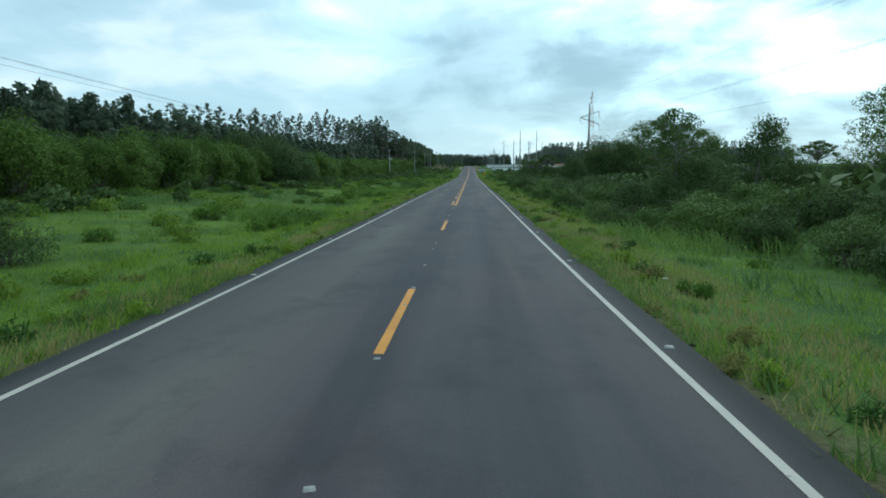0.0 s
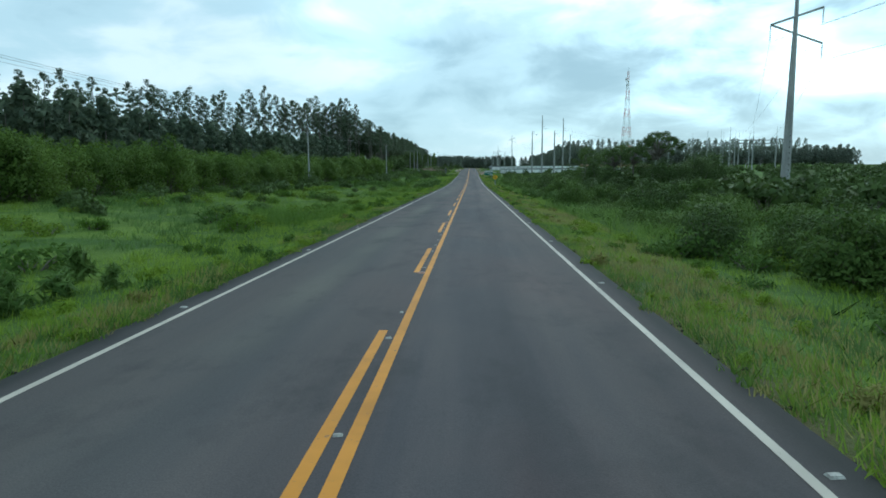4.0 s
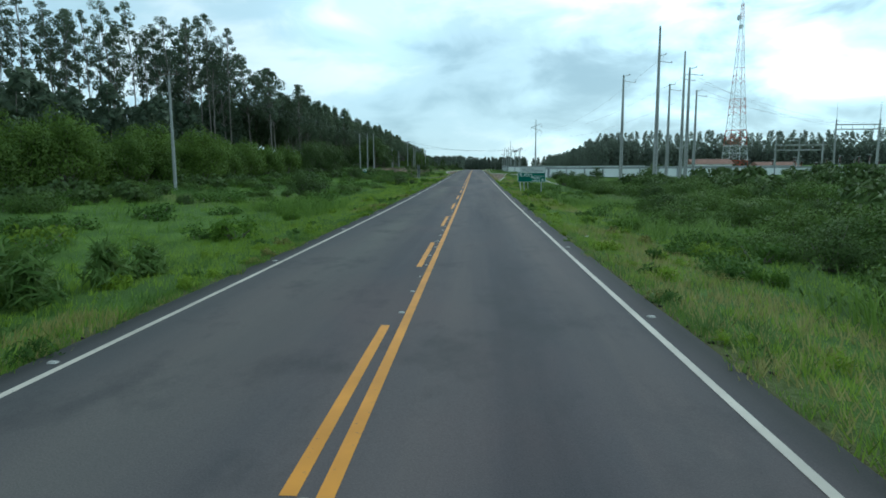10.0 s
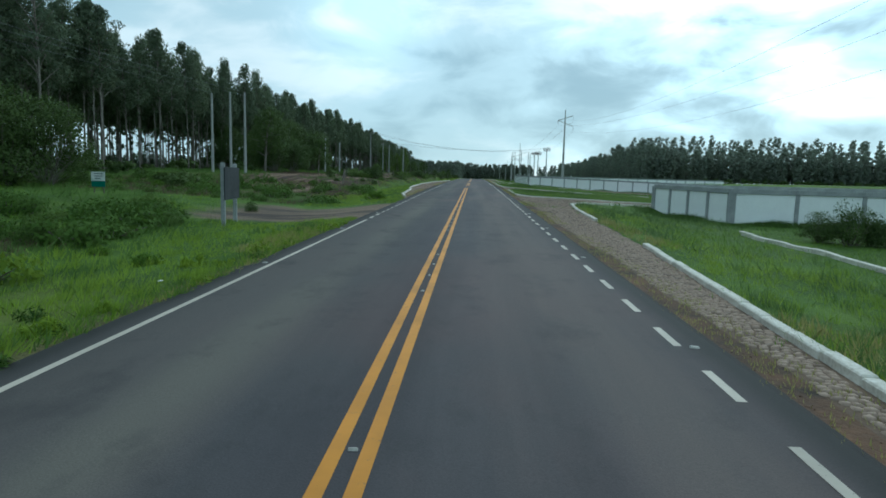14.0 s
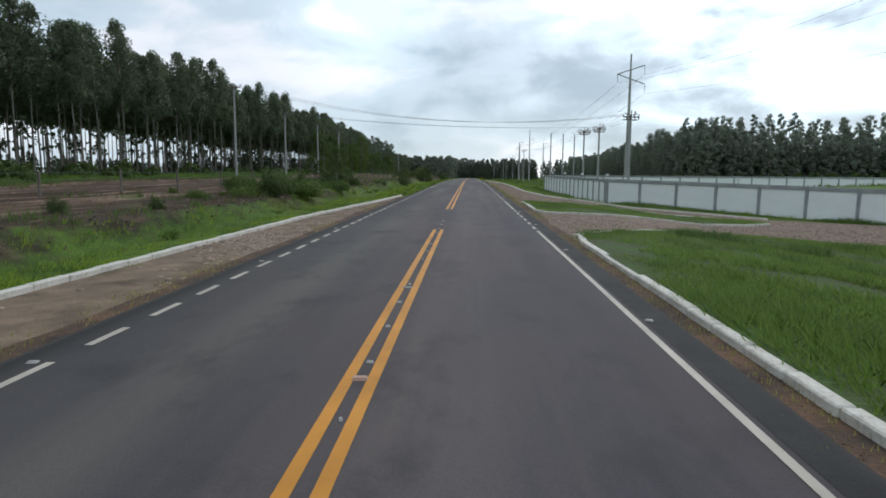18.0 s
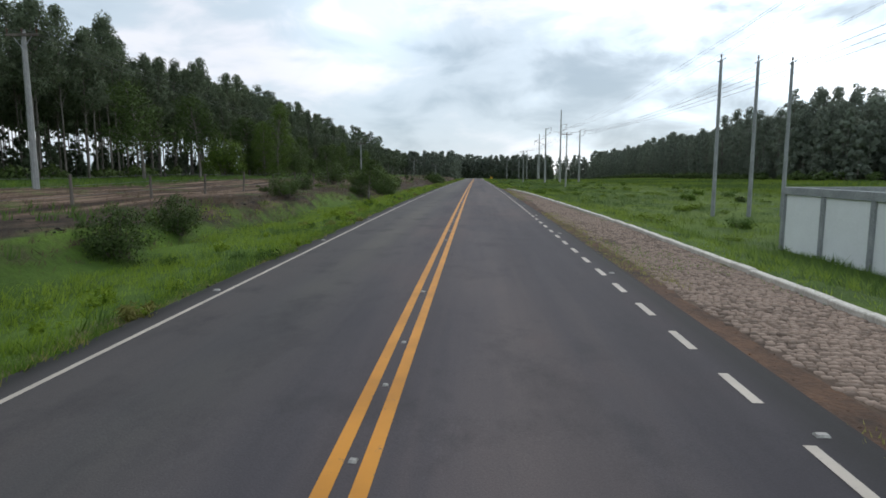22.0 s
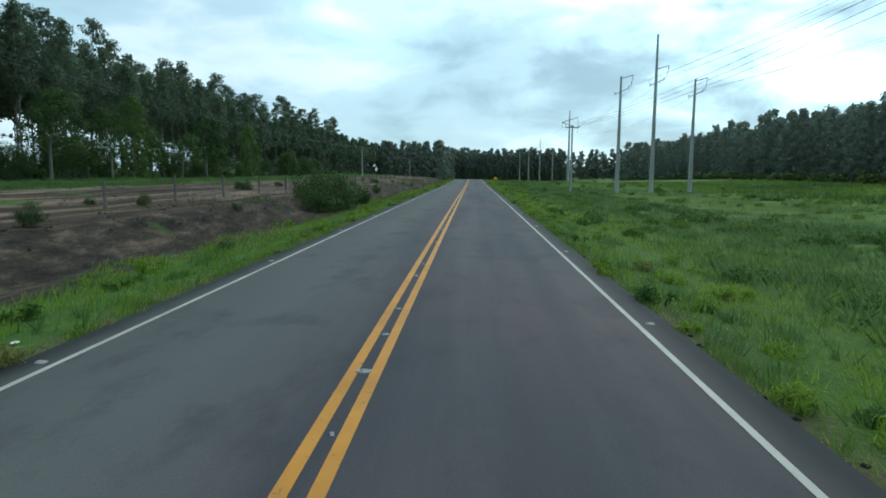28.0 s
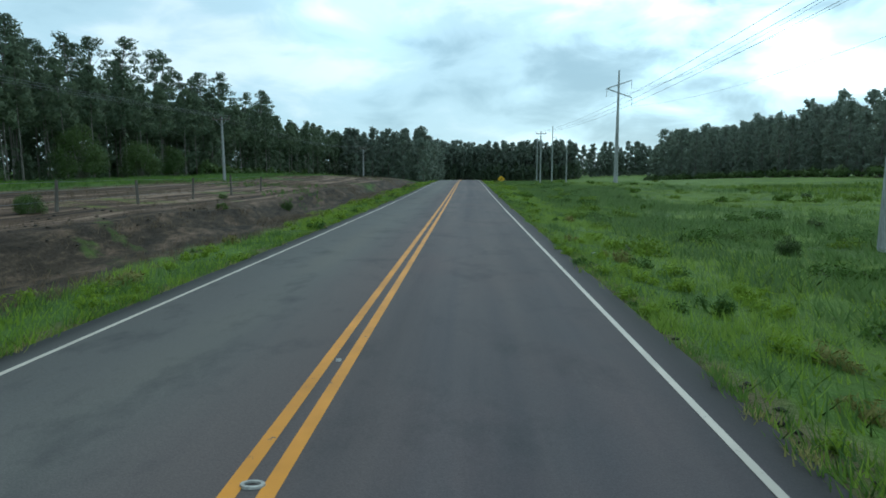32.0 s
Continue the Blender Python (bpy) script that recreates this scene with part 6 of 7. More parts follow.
# moss and dry grass in the joints and along the paving's edge
jx, jy = scatter(sr, 9000, 4.25, 5.1, 340, 580)
jx = np.where(sr.uniform(size=len(jx)) < 0.35, -jx, jx)
ok = (paved_right(jx, jy) | paved_left(jx, jy)) & (wavy(jx * 2, jy, 0.9) > -0.1)
grass("joint_grass", jx[ok], jy[ok], 0.045, 0.010, 5, M_STRAW, sr, "dry moss and grass along the paving's edge", 1.2, zs=bed_z(jx[ok], jy[ok]) + 0.01)
jx, jy = scatter(sr, 14000, 4.2, 9, 339, 581)
jx = np.where(sr.uniform(size=len(jx)) < 0.35, -jx, jx)
edge_gap = np.where(jx > 0, kerb_right(jy) - jx, kerb_left(jy) + jx)
ok = (paved_right(jx, jy) | paved_left(jx, jy)) & (((edge_gap > 0.1) & (edge_gap < 0.4) & (wavy(jx, jy, 1.5) > 0.1)) | (wavy(jx, jy, 0.8) > 0.62))
grass("weeds_in_paving", jx[ok], jy[ok], 0.06, 0.010, 5, M_CANE, sr, "small weeds between the paving stones", 1.0, zs=bed_z(jx[ok], jy[ok]) + 0.01)
# low white channel stones beside the meadow in front of the wall
kerb("channel_kerb", [(13.0, 338), (13.4, 352), (14.2, 371)], "low white channel kerb in the long grass", [(346, 347.4), (357, 358)], ground_z, 0.02)


# ---------- poles and cables ----------
def pole_root(name, x, y, label, group, rz=0.0, category="utility pole"):
    return thing(name, x, y, gz(x, y) - 0.15, label, category, group, rz)


def shaft(root, height, r0, r1, mat=None, holes=0):
    bm = bmesh.new()
    add_tube(bm, (0, 0, 0), (0, 0, height), r0, r1, 8)
    for v in bm.verts:
        v.co.x *= 0.82
    part("shaft", bm, mat or M_CONCRETE, root)
    # climbing holes: black blocks set on the shaft, their inner shade as colour
    for k in range(holes):
        h = 1.6 + 0.55 * k
        bm = bmesh.new()
        add_box(bm, 0, -(r0 + (r1 - r0) * h / height) * 0.97, h, 0.06, 0.05, 0.14)
        part("climbing_hole_shade", bm, M_BLACK, root)


def rod(root, name, a, b_, r, mat=None, r1=None, label=""):
    bm = bmesh.new()
    add_tube(bm, a, b_, r, r1, 6)
    return part(name, bm, mat or M_STEEL, root, label)


def string_insulator(root, top, length, lean=(0, 0)):
    bm = bmesh.new()
    for k in range(7):
        z = top[2] - length * (0.12 + 0.12 * k)
        add_tube(bm, (top[0] + lean[0] * k / 7, top[1] + lean[1] * k / 7, z), (top[0] + lean[0] * k / 7, top[1] + lean[1] * k / 7, z - 0.05), 0.10, 0.06, 8)
    add_tube(bm, top, (top[0] + lean[0], top[1] + lean[1], top[2] - length), 0.018, None, 5)
    part("insulator_string", bm, M_PORC, root)


def pin_insulator(root, at, h=0.28):
    bm = bmesh.new()
    add_tube(bm, at, (at[0], at[1], at[2] + h), 0.03, 0.03, 6)
    for k in range(3):
        add_tube(bm, (at[0], at[1], at[2] + h * (0.45 + 0.17 * k)), (at[0], at[1], at[2] + h * (0.56 + 0.17 * k)), 0.085 - 0.012 * k, 0.05, 8)
    part("pin_insulator", bm, M_PORC, root)


def z_pylon(x, y, top):
    """Tall tapered pole with a Z of three arms and hanging insulators."""
    root = pole_root("transmission_pole", x, y, "tall tapered concrete transmission pole with zigzag arms", "transmission line")
    h = top - root.matrix_basis.translation.z
    shaft(root, h, 0.56, 0.17, None, 10)
    tips = ((2.5, h - 1.95), (-2.3, h - 3.5), (2.6, h - 5.25))
    rod(root, "upper_arm", (tips[1][0], 0, tips[1][1]), (tips[0][0], 0, tips[0][1]), 0.10, M_CONCRETE)
    rod(root, "lower_arm", (tips[1][0], 0, tips[1][1]), (tips[2][0], 0, tips[2][1]), 0.10, M_CONCRETE)
    ends = []
    for tx, tz in tips:
        string_insulator(root, (tx, 0, tz), 1.6)
        ends.append((x + tx, y, root.matrix_basis.translation.z + tz - 1.6))
    return ends + [(x, y, top)]


def bracket_pole(x, y, top, girth=0.42, group="bracket poles"):
    """Concrete pole with a bracket at the top and a link down to a second one."""
    root = pole_root("bracket_pole", x, y, "pale tapered concrete pole with climbing holes and steel brackets", group)
    h = top - root.matrix_basis.translation.z
    shaft(root, h, girth, 0.17, None, 9)
    tall = h > 19
    t = h - (4.6 if tall else 0.15)
    rod(root, "top_bracket", (0, 0, t - 0.1), (1.75, 0, t + 0.35), 0.07)
    string_insulator(root, (1.7, 0, t + 0.3), 1.7, (-0.3, 0))
    rod(root, "lower_bracket", (-0.9, 0, t - 2.4), (1.2, 0, t - 1.45), 0.06)
    for s in (-0.8, 1.1):
        pin_insulator(root, (s, 0, t - 2.35 + (s + 0.9) * 0.45))
    z0 = root.matrix_basis.translation.z
    return [(x + 1.4, y, z0 + t - 1.4), (x - 0.85, y, z0 + t - 2.1), (x + 1.15, y, z0 + t - 1.2)]


def arm_pole(x, y, top, group="substation poles"):
    """Pole beside the substation with two thin arms to one side."""
    root = pole_root("substation_pole", x, y, "tall tapered grey concrete pole with thin side arms", group)
    h = top - root.matrix_basis.translation.z
    shaft(root, h, 0.46 if h > 18 else 0.40, 0.17, None, 8)
    t = h - (4.2 if h > 18 else 0.2)
    rod(root, "upper_arm", (0, 0, t), (1.0, 0, t + 0.25), 0.05)
    rod(root, "lower_arm", (0, 0, t - 0.7), (1.9, 0, t - 1.0), 0.05)
    for tip in ((0.95, 0, t + 0.2), (1.85, 0, t - 1.0)):
        pin_insulator(root, tip, 0.22)
    z0 = root.matrix_basis.translation.z
    return [(x + 1.0, y, z0 + t + 0.3), (x + 1.9, y, z0 + t - 0.9)]


def cross_pole(x, y, top, rz=0.0, arm=1.0, girth=0.20, mat=None, gear=False, label="slim concrete distribution pole with a crossarm", group="distribution line"):
    root = pole_root("distribution_pole", x, y, label, group, rz)
    h = top - root.matrix_basis.translation.z
    shaft(root, h, girth, girth * 0.6, mat)
    bm = bmesh.new()
    add_box(bm, 0, -0.12, h - 0.25, 2 * arm, 0.1, 0.12, None, 0.01)
    part("crossarm", bm, M_TIMBER, root)
    for s in (-0.92, 0.0, 0.92):
        pin_insulator(root, (s * arm, -0.12, h - 0.2))
    rod(root, "brace", (arm * 0.6, -0.1, h - 0.3), (0, -0.1, h - 0.95), 0.02)
    rod(root, "brace", (-arm * 0.6, -0.1, h - 0.3), (0, -0.1, h - 0.95), 0.02)
    if gear:
        bm = bmesh.new()
        add_box(bm, 0, 0.14, h - 0.55, 1.7 * arm, 0.1, 0.12, None, 0.01)
        part("second_crossarm", bm, M_TIMBER, root)
        for s in (-0.7, -0.25, 0.25, 0.7):
            rod(root, "cutout_fuse", (s * arm, -0.3, h - 0.15), (s * arm, -0.55, h - 0.55), 0.05, M_PORC)
        for s in (-1, 1):
            rod(root, "raised_arm", (0, 0, h - 0.15), (s * 0.75 * arm, 0.05, h + 0.22), 0.05, M_TIMBER)
        rod(root, "earth_peak", (0.05, 0, h - 0.1), (0.08, 0, h + 0.55), 0.05, M_TIMBER)
        rod(root, "surge_arrester", (0.5 * arm, 0.1, h - 0.1), (0.52 * arm, 0.1, h + 0.45), 0.06, M_PORC)
    z0, ang = root.matrix_basis.translation.z, math.radians(rz)
    return [(x + s * arm * math.cos(ang), y + s * arm * math.sin(ang), z0 + h + 0.08) for s in (-0.92, 0.0, 0.92)]


def plain_pole(x, y, top, mat, label, r=0.17, cap=True, group="plain poles"):
    root = pole_root("plain_pole", x, y, label, group)
    h = top - root.matrix_basis.translation.z
    shaft(root, h, r, r * 0.65, mat)
    if cap:
        rod(root, "top_bracket", (-0.22, 0, h - 0.15), (0.28, 0, h + 0.1), 0.035)
        pin_insulator(root, (0, 0, h), 0.35)
    return [(x, y, top)]


def cable(a, b_, sag, r=0.011, label="thin dark overhead power cable"):
    a, b_ = np.array(a, float), np.array(b_, float)
    t = np.linspace(0, 1, 25)[:, None]
    pts = a + (b_ - a) * t
    pts[:, 2] -= sag * 4 * (t * (1 - t))[:, 0]
    v, f = tube_arr(pts, [r] * 25, 4)
    tagged(put("power_cable", mesh_of("power_cable", v, f, M_WIRE)), label, "cable", "overhead cables")


def string_line(a, b_, sag, r=0.011):
    for p, q in zip(a, b_):
        cable(p, q, sag, r)


POL_A, POL_F, POL_G = z_pylon(31.9, 172.8, 17.6), z_pylon(29.7, 539.5, 24.2), z_pylon(31.0, 794.7, 22.3)
string_line(POL_A, [(p[0] + 4, -90, p[2] + 3) for p in POL_A], 3.0, 0.012)
SUB = [arm_pole(x, y, t) for x, y, t in ((25.0, 351.6, 15.1), (27.8, 342.4, 20.5), (34.8, 359.5, 14.7), (39.0, 365.0, 21.2), (32.4, 342.9, 14.7), (42.4, 368.0, 14.7))]
TQ = [bracket_pole(x, y, t) for x, y, t in ((22.6, 694.3, 17.3), (26.8, 691.5, 22.6), (33.0, 693.6, 16.8))]
for x, y, t in ((35.9, 920.8, 20.4), (31.6, 936.8, 15.0), (45.7, 945.2, 15.4)):
    bracket_pole(x, y, t, 0.4)
for q, p in zip(TQ, (POL_F[1], POL_F[0], POL_F[2])):
    cable(p, q[0], 2.0, 0.012), cable(p, q[2], 2.6, 0.012)
for q, p in zip(TQ, POL_G):
    cable(q[0], p, 2.2, 0.012)
string_line(SUB[5] + SUB[3], [(101.7, 426.7, 13.0), (112.0, 426.7, 13.0), (101.7, 426.7, 12.0), (112.0, 426.7, 12.4)], 1.6, 0.013)
string_line(POL_A[:3], [(100.5, 350.6, 11.5), (107, 350.6, 11.5), (113.0, 350.6, 11.5)], 3.0, 0.013)
for p, s in zip(POL_F[:3], (SUB[1], SUB[3], SUB[5])):
    cable(s[0], p, 4.0, 0.012)

T1, T2 = cross_pole(18.2, 620.5, 10.9, 0, 1.0), cross_pole(15.8, 694.4, 10.3, 0, 1.05, 0.2, M_CONCRETE)
T3 = cross_pole(15.5, 790, 10.2, 0, 1.0)
GEAR = "concrete distribution pole crowded with crossarms, fuses and arresters"
TP_A = cross_pole(19.4, 498.2, 9.35, 8, 1.0, 0.21, None, True, GEAR)
TP_B = cross_pole(18.64, 511.3, 8.95, -12, 0.9, 0.21, None, True, GEAR)
TP_C = cross_pole(18.7, 522.5, 9.4, 0, 1.0, 0.21, None, True, GEAR)
for x, t in ((16.4, 10.3), (18.7, 10.2), (20.8, 10.1)):
    plain_pole(x, 543.5, t, M_PILLAR, "grey concrete pole with a small top bracket")
string_line(TP_A, TP_B, 0.3), string_line(TP_B, TP_C, 0.25), string_line(TP_C, T1, 1.3), string_line(T1, T2, 1.0), string_line(T2, T3, 1.2)
LP = [cross_pole(x, y, t, 0, 0.85, 0.19, M_CONCRETE, False, "pale concrete field pole with a short crossarm", "field line") for x, y, t in
      ((-25.3, 209.5, 7.3), (-26.0, 304.6, 8.7), (-26.3, 497.6, 12.5), (-25.6, 514.5, 11.0), (-22.0, 533.7, 10.3), (-22.2, 624.3, 9.4), (-22.6, 732.3, 8.5), (-18.1, 786.6, 7.5))]
LQ = [plain_pole(x, y, t, M_CONCRETE, "pale bare concrete pole at the edge of the wood", 0.2, False, "bare poles") for x, y, t in ((-28.8, 407.9, 9.7), (-26.9, 408.4, 9.9), (-25.3, 408.6, 9.9), (-27.6, 541.0, 11.5), (-25.9, 448, 7.5), (-24.2, 452, 7.0))]
string_line([(-26.2, -30, 9.6), (-25.3, -30, 9.8), (-24.5, -30, 9.6)], LP[0], 1.2), string_line(LP[0], LP[1], 0.9)
string_line(LP[1], [(LQ[i][0][0], LQ[i][0][1], LQ[i][0][2]) for i in range(3)], 1.0)
for i in range(4, 7):
    string_line(LP[i], LP[i + 1], 1.0)
string_line(LP[3], TP_B, 0.8, 0.010)
string_line(LP[2], TP_A, 2.3, 0.011)


# ---------- walls ----------
def boundary_wall(name, pts, height, label, bay=2.6, wide=(), fall=0.0):
    """White rendered panels between grey pillars under a grey coping."""
    root = tagged(new(name), label, "wall", kind="structure")
    for (x0, y0), (x1, y1) in zip(pts[:-1], pts[1:]):
        ln = math.hypot(x1 - x0, y1 - y0)
        k = max(1, round(ln / bay))
        ang = math.degrees(math.atan2(y1 - y0, x1 - x0))
        for i in range(k):
            t0, t1 = i / k, (i + 1) / k
            xa, ya, xb, yb = x0 + (x1 - x0) * t0, y0 + (y1 - y0) * t0, x0 + (x1 - x0) * t1, y0 + (y1 - y0) * t1
            za, zb = float(road_z(ya)) - fall * (xa - pts[0][0]), float(road_z(yb)) - fall * (xb - pts[0][0])
            mid = pose((xa + xb) / 2, (ya + yb) / 2, (za + zb) / 2, 0, -math.degrees(math.atan2(zb - za, ln / k)), ang)
            top = 1.45
            bm = bmesh.new()
            add_box(bm, 0, 0, top - 0.12 - height / 2, ln / k - 0.2, 0.14, height, None, 0.006)
            part("panel", bm, M_WALL, root).matrix_basis = mid
            bm = bmesh.new()
            add_box(bm, 0, 0, top - 0.10, ln / k, 0.30, 0.30, None, 0.012)
            part("coping", bm, M_PILLAR, root).matrix_basis = mid
            bm = bmesh.new()
            w = 0.42 if i == 0 and (x0, y0) in wide else 0.22
            add_box(bm, 0, 0, top - height / 2 - 0.1, w, 0.30, height, None, 0.012)
            part("pillar", bm, M_PILLAR, root).matrix_basis = pose(xa, ya, za, 0, 0, ang)
    return root


boundary_wall("wall_station", [(13.7, 528.9), (13.85, 484.2)], 2.45, "long white rendered boundary wall with grey pillars and coping", 2.84)
boundary_wall("wall_station_front", [(13.85, 484.2), (31.3, 469.6), (62, 443.6)], 2.5, "white rendered boundary wall with grey pillars facing the side road", 3.25, [(13.85, 484.2)], 0.025)
boundary_wall("wall_compound", [(14.4, 386.2), (16.4, 377.6)], 2.5, "short white wall with grey pillars at the corner of the substation", 2.2, [(14.4, 386.2)])
boundary_wall("wall_compound_front", [(16.4, 377.6), (60, 373.5), (105, 373)], 2.5, "white boundary wall with grey pillars round the substation", 3.6, [(16.4, 377.6)])
boundary_wall("wall_side", [(14.4, 386.2), (40, 391), (75, 396)], 2.4, "white boundary wall along the side road", 3.2)
boundary_wall("wall_back", [(13.7, 528.9), (40, 532), (80, 536)], 2.4, "white back wall of the station", 3.2)
for x, y in ((13.7, 520), (13.7, 508), (13.7, 496), (13.85, 484.2), (22.6, 476.9), (31.3, 469.6), (40, 462.2), (50, 453.8)):
    root = thing("wall_lamp", x, y, float(road_z(y)) + 1.5 - 0.025 * max(0.0, x - 13.85), "small white floodlight on top of the wall", "lamp", "wall lamps")
    rod(root, "bracket", (0, 0, -0.02), (0, 0, 0.3), 0.025)
    bm = bmesh.new()
    add_box(bm, 0, -0.06, 0.36, 0.3, 0.12, 0.2, None, 0.02)
    part("lamp_head", bm, M_TWHITE, root)


# ---------- tower and substation ----------
def lattice_tower(x, y, top):
    z0 = gz(x, y) - 0.2
    root = thing("lattice_tower", x, y, z0, "tall slender red and white lattice radio mast", "radio mast")
    h, k = top - z0, 11
    half = lambda t: 3.0 * (1 - t) ** 1.25 + 0.35
    for i in range(k):
        t0, t1 = i / k, (i + 1) / k
        a, c, z_a, z_c = half(t0), half(t1), h * t0, h * t1
        bm = bmesh.new()
        r = 0.11 - 0.07 * t0
        ca = [(-a, -a, z_a), (a, -a, z_a), (a, a, z_a), (-a, a, z_a)]
        cc = [(-c, -c, z_c), (c, -c, z_c), (c, c, z_c), (-c, c, z_c)]
        for j in range(4):
            j2 = (j + 1) % 4
            add_tube(bm, ca[j], cc[j], r, r, 5)
            mid_a, mid_c = [tuple((Vector(p) + Vector(q)) / 2) for p, q in ((ca[j], cc[j]), (ca[j2], cc[j2]))]
            for p, q in ((ca[j], mid_c), (ca[j2], mid_a), (mid_a, cc[j2]), (mid_c, cc[j]), (cc[j], cc[j2]), (mid_a, mid_c)):
                add_tube(bm, p, q, r * 0.5, None, 4)
        part("lattice_section", bm, M_RED if i % 2 == 0 else M_TWHITE, root, "red painted steel lattice" if i % 2 == 0 else "white painted steel lattice")
    rod(root, "antenna", (0, 0, h - 0.5), (0, 0, h + 2.2), 0.06)
    for ang, zz, rr in ((200, h - 4.5, 0.95), (240, h - 7.5, 0.7)):
        bm = bmesh.new()
        add_tube(bm, (0, 0, 0), (0, 0, 0.35), rr * 0.4, rr, 14)
        ob = part("dish", bm, M_TWHITE, root, "white microwave dish")
        ob.matrix_basis = pose(0.9 * math.cos(math.radians(ang)), 0.9 * math.sin(math.radians(ang)), zz, 90, 0, ang + 90)


lattice_tower(88.8, 461, 54.2)


def gantry(x0, x1, y, posts, beam, rods, label):
    z0 = gz((x0 + x1) / 2, y) - 0.1
    root = thing("gantry", (x0 + x1) / 2, y, z0, label, "substation gantry", "substation gantries")
    for i in range(posts):
        x = (x1 - x0) * (i / (posts - 1) - 0.5)
        rod(root, "post", (x, 0, 0), (x, 0, beam - z0 + 1.4), 0.30, M_CONCRETE, 0.16)
        rod(root, "lightning_rod", (x, 0, beam - z0 + 1.3), (x, 0, rods - z0), 0.06, M_STEEL, 0.03)
    for dz in (0.0, -1.3):
        bm = bmesh.new()
        add_box(bm, 0, 0, beam - z0 + dz, x1 - x0 + 0.8, 0.28, 0.30, None, 0.02)
        part("beam", bm, M_CONCRETE, root)
    for i in range(2 * posts):
        x = (x1 - x0) * ((i + 0.5) / (2 * posts) - 0.5)
        string_insulator(root, (x, 0, beam - z0 - 0.1), 1.5)


gantry(101.7, 113.5, 426.7, 2, 12.4, 18.5, "pale concrete substation gantry with lightning rods")
gantry(110.5, 130.0, 400.0, 4, 11.8, 18.2, "pale concrete substation gantry with lightning rods")
gantry(100.5, 118.0, 350.6, 3, 11.0, 16.2, "pale concrete substation gantry with lightning rods")
gantry(133.0, 150.0, 457.6, 3, 13.5, 21.2, "pale concrete substation gantry with lightning rods")
gantry(80.0, 92.0, 415.0, 3, 6.4, 7.6, "low concrete busbar frame of the substation")
for i in range(34):
    x, y = 76 + (i % 9) * 6.3 + RN.uniform(-0.8, 0.8), 380 + (i // 9) * 14 + RN.uniform(-1, 1)
    hh = RN.choice((3.2, 4.0, 4.8))
    root = thing("insulator_post", x, y, gz(x, y) - 0.1, "grey steel post carrying a ribbed porcelain insulator", "substation post", "substation posts")
    rod(root, "stand", (0, 0, 0), (0, 0, hh * 0.6), 0.16, M_CONCRETE, 0.13)
    bm = bmesh.new()
    rings = [[bm.verts.new((rad * math.cos(0.7854 * q), rad * math.sin(0.7854 * q), hh * 0.6 + k * 0.19 + dz)) for q in range(8)] for k in range(7) for rad, dz in ((0.17, 0.0), (0.10, 0.17))]
    for lower, upper in zip(rings[:-1], rings[1:]):
        for q in range(8):
            bm.faces.new((lower[q], lower[(q + 1) % 8], upper[(q + 1) % 8], upper[q]))
    bm.faces.new(rings[-1])
    part("insulator", bm, M_PORC, root)
    rod(root, "terminal", (-0.5, 0, hh * 0.6 + 1.4), (0.5, 0, hh * 0.6 + 1.4), 0.05)


def house(x, y, w, d, h, label):
    z0 = gz(x, y) - 0.1
    root = thing("house", x, y, z0, label, "house", "station buildings")
    bm = bmesh.new()
    add_box(bm, 0, 0, h / 2, w, d, h, None, 0.02)
    part("wall", bm, M_WALL, root)
    bm = bmesh.new()
    pts = [(-w / 2 - 0.4, -d / 2 - 0.4, h), (w / 2 + 0.4, -d / 2 - 0.4, h), (w / 2 + 0.4, d / 2 + 0.4, h), (-w / 2 - 0.4, d / 2 + 0.4, h), (-w / 2 - 0.4, 0, h + 1.3), (w / 2 + 0.4, 0, h + 1.3)]
    vs = [bm.verts.new(p) for p in pts]
    for f in ((0, 1, 5, 4), (2, 3, 4, 5), (1, 2, 5), (3, 0, 4), (3, 2, 1, 0)):
        bm.faces.new([vs[i] for i in f])
    part("roof", bm, M_TILE, root, "faded red clay tile roof")
    for sx in (-0.28, 0.22):
        bm = bmesh.new()
        add_box(bm, sx * w, -d / 2 - 0.02, h * 0.55, 1.0, 0.06, 0.9, None, 0.01)
        part("window", bm, M_PANEL, root)
    bm = bmesh.new()
    add_box(bm, -0.02 * w, -d / 2 - 0.02, 1.05, 0.85, 0.06, 2.1, None, 0.01)
    part("door", bm, M_TIMBER, root)


house(88, 432, 11, 7, 2.9, "low white station building with a red tiled roof")
house(58, 402, 9, 6, 2.7, "small white station building behind the wall")


# ---------- signs ----------
def text_mesh(words, size, mat, name, align="LEFT"):
    cu = bpy.data.curves.new(name, "FONT")
    cu.body, cu.size, cu.align_x, cu.align_y, cu.extrude = words, size, align, "CENTER", 0.002
    ob = bpy.data.objects.new(name, cu)
    me = bpy.data.meshes.new_from_object(ob)
    me.name = name
    bpy.data.objects.remove(ob)
    me.materials.clear()
    me.materials.append(mat)
    return me


def plate(bm, pts, y, thick):
    a = [bm.verts.new((x, y, z)) for x, z in pts]
    c = [bm.verts.new((x, y + thick, z)) for x, z in pts]
    bm.faces.new(a), bm.faces.new(c[::-1])
    for i in range(len(pts)):
        j = (i + 1) % len(pts)
        bm.faces.new((a[j], a[i], c[i], c[j]))
    bmesh.ops.recalc_face_normals(bm, faces=bm.faces)


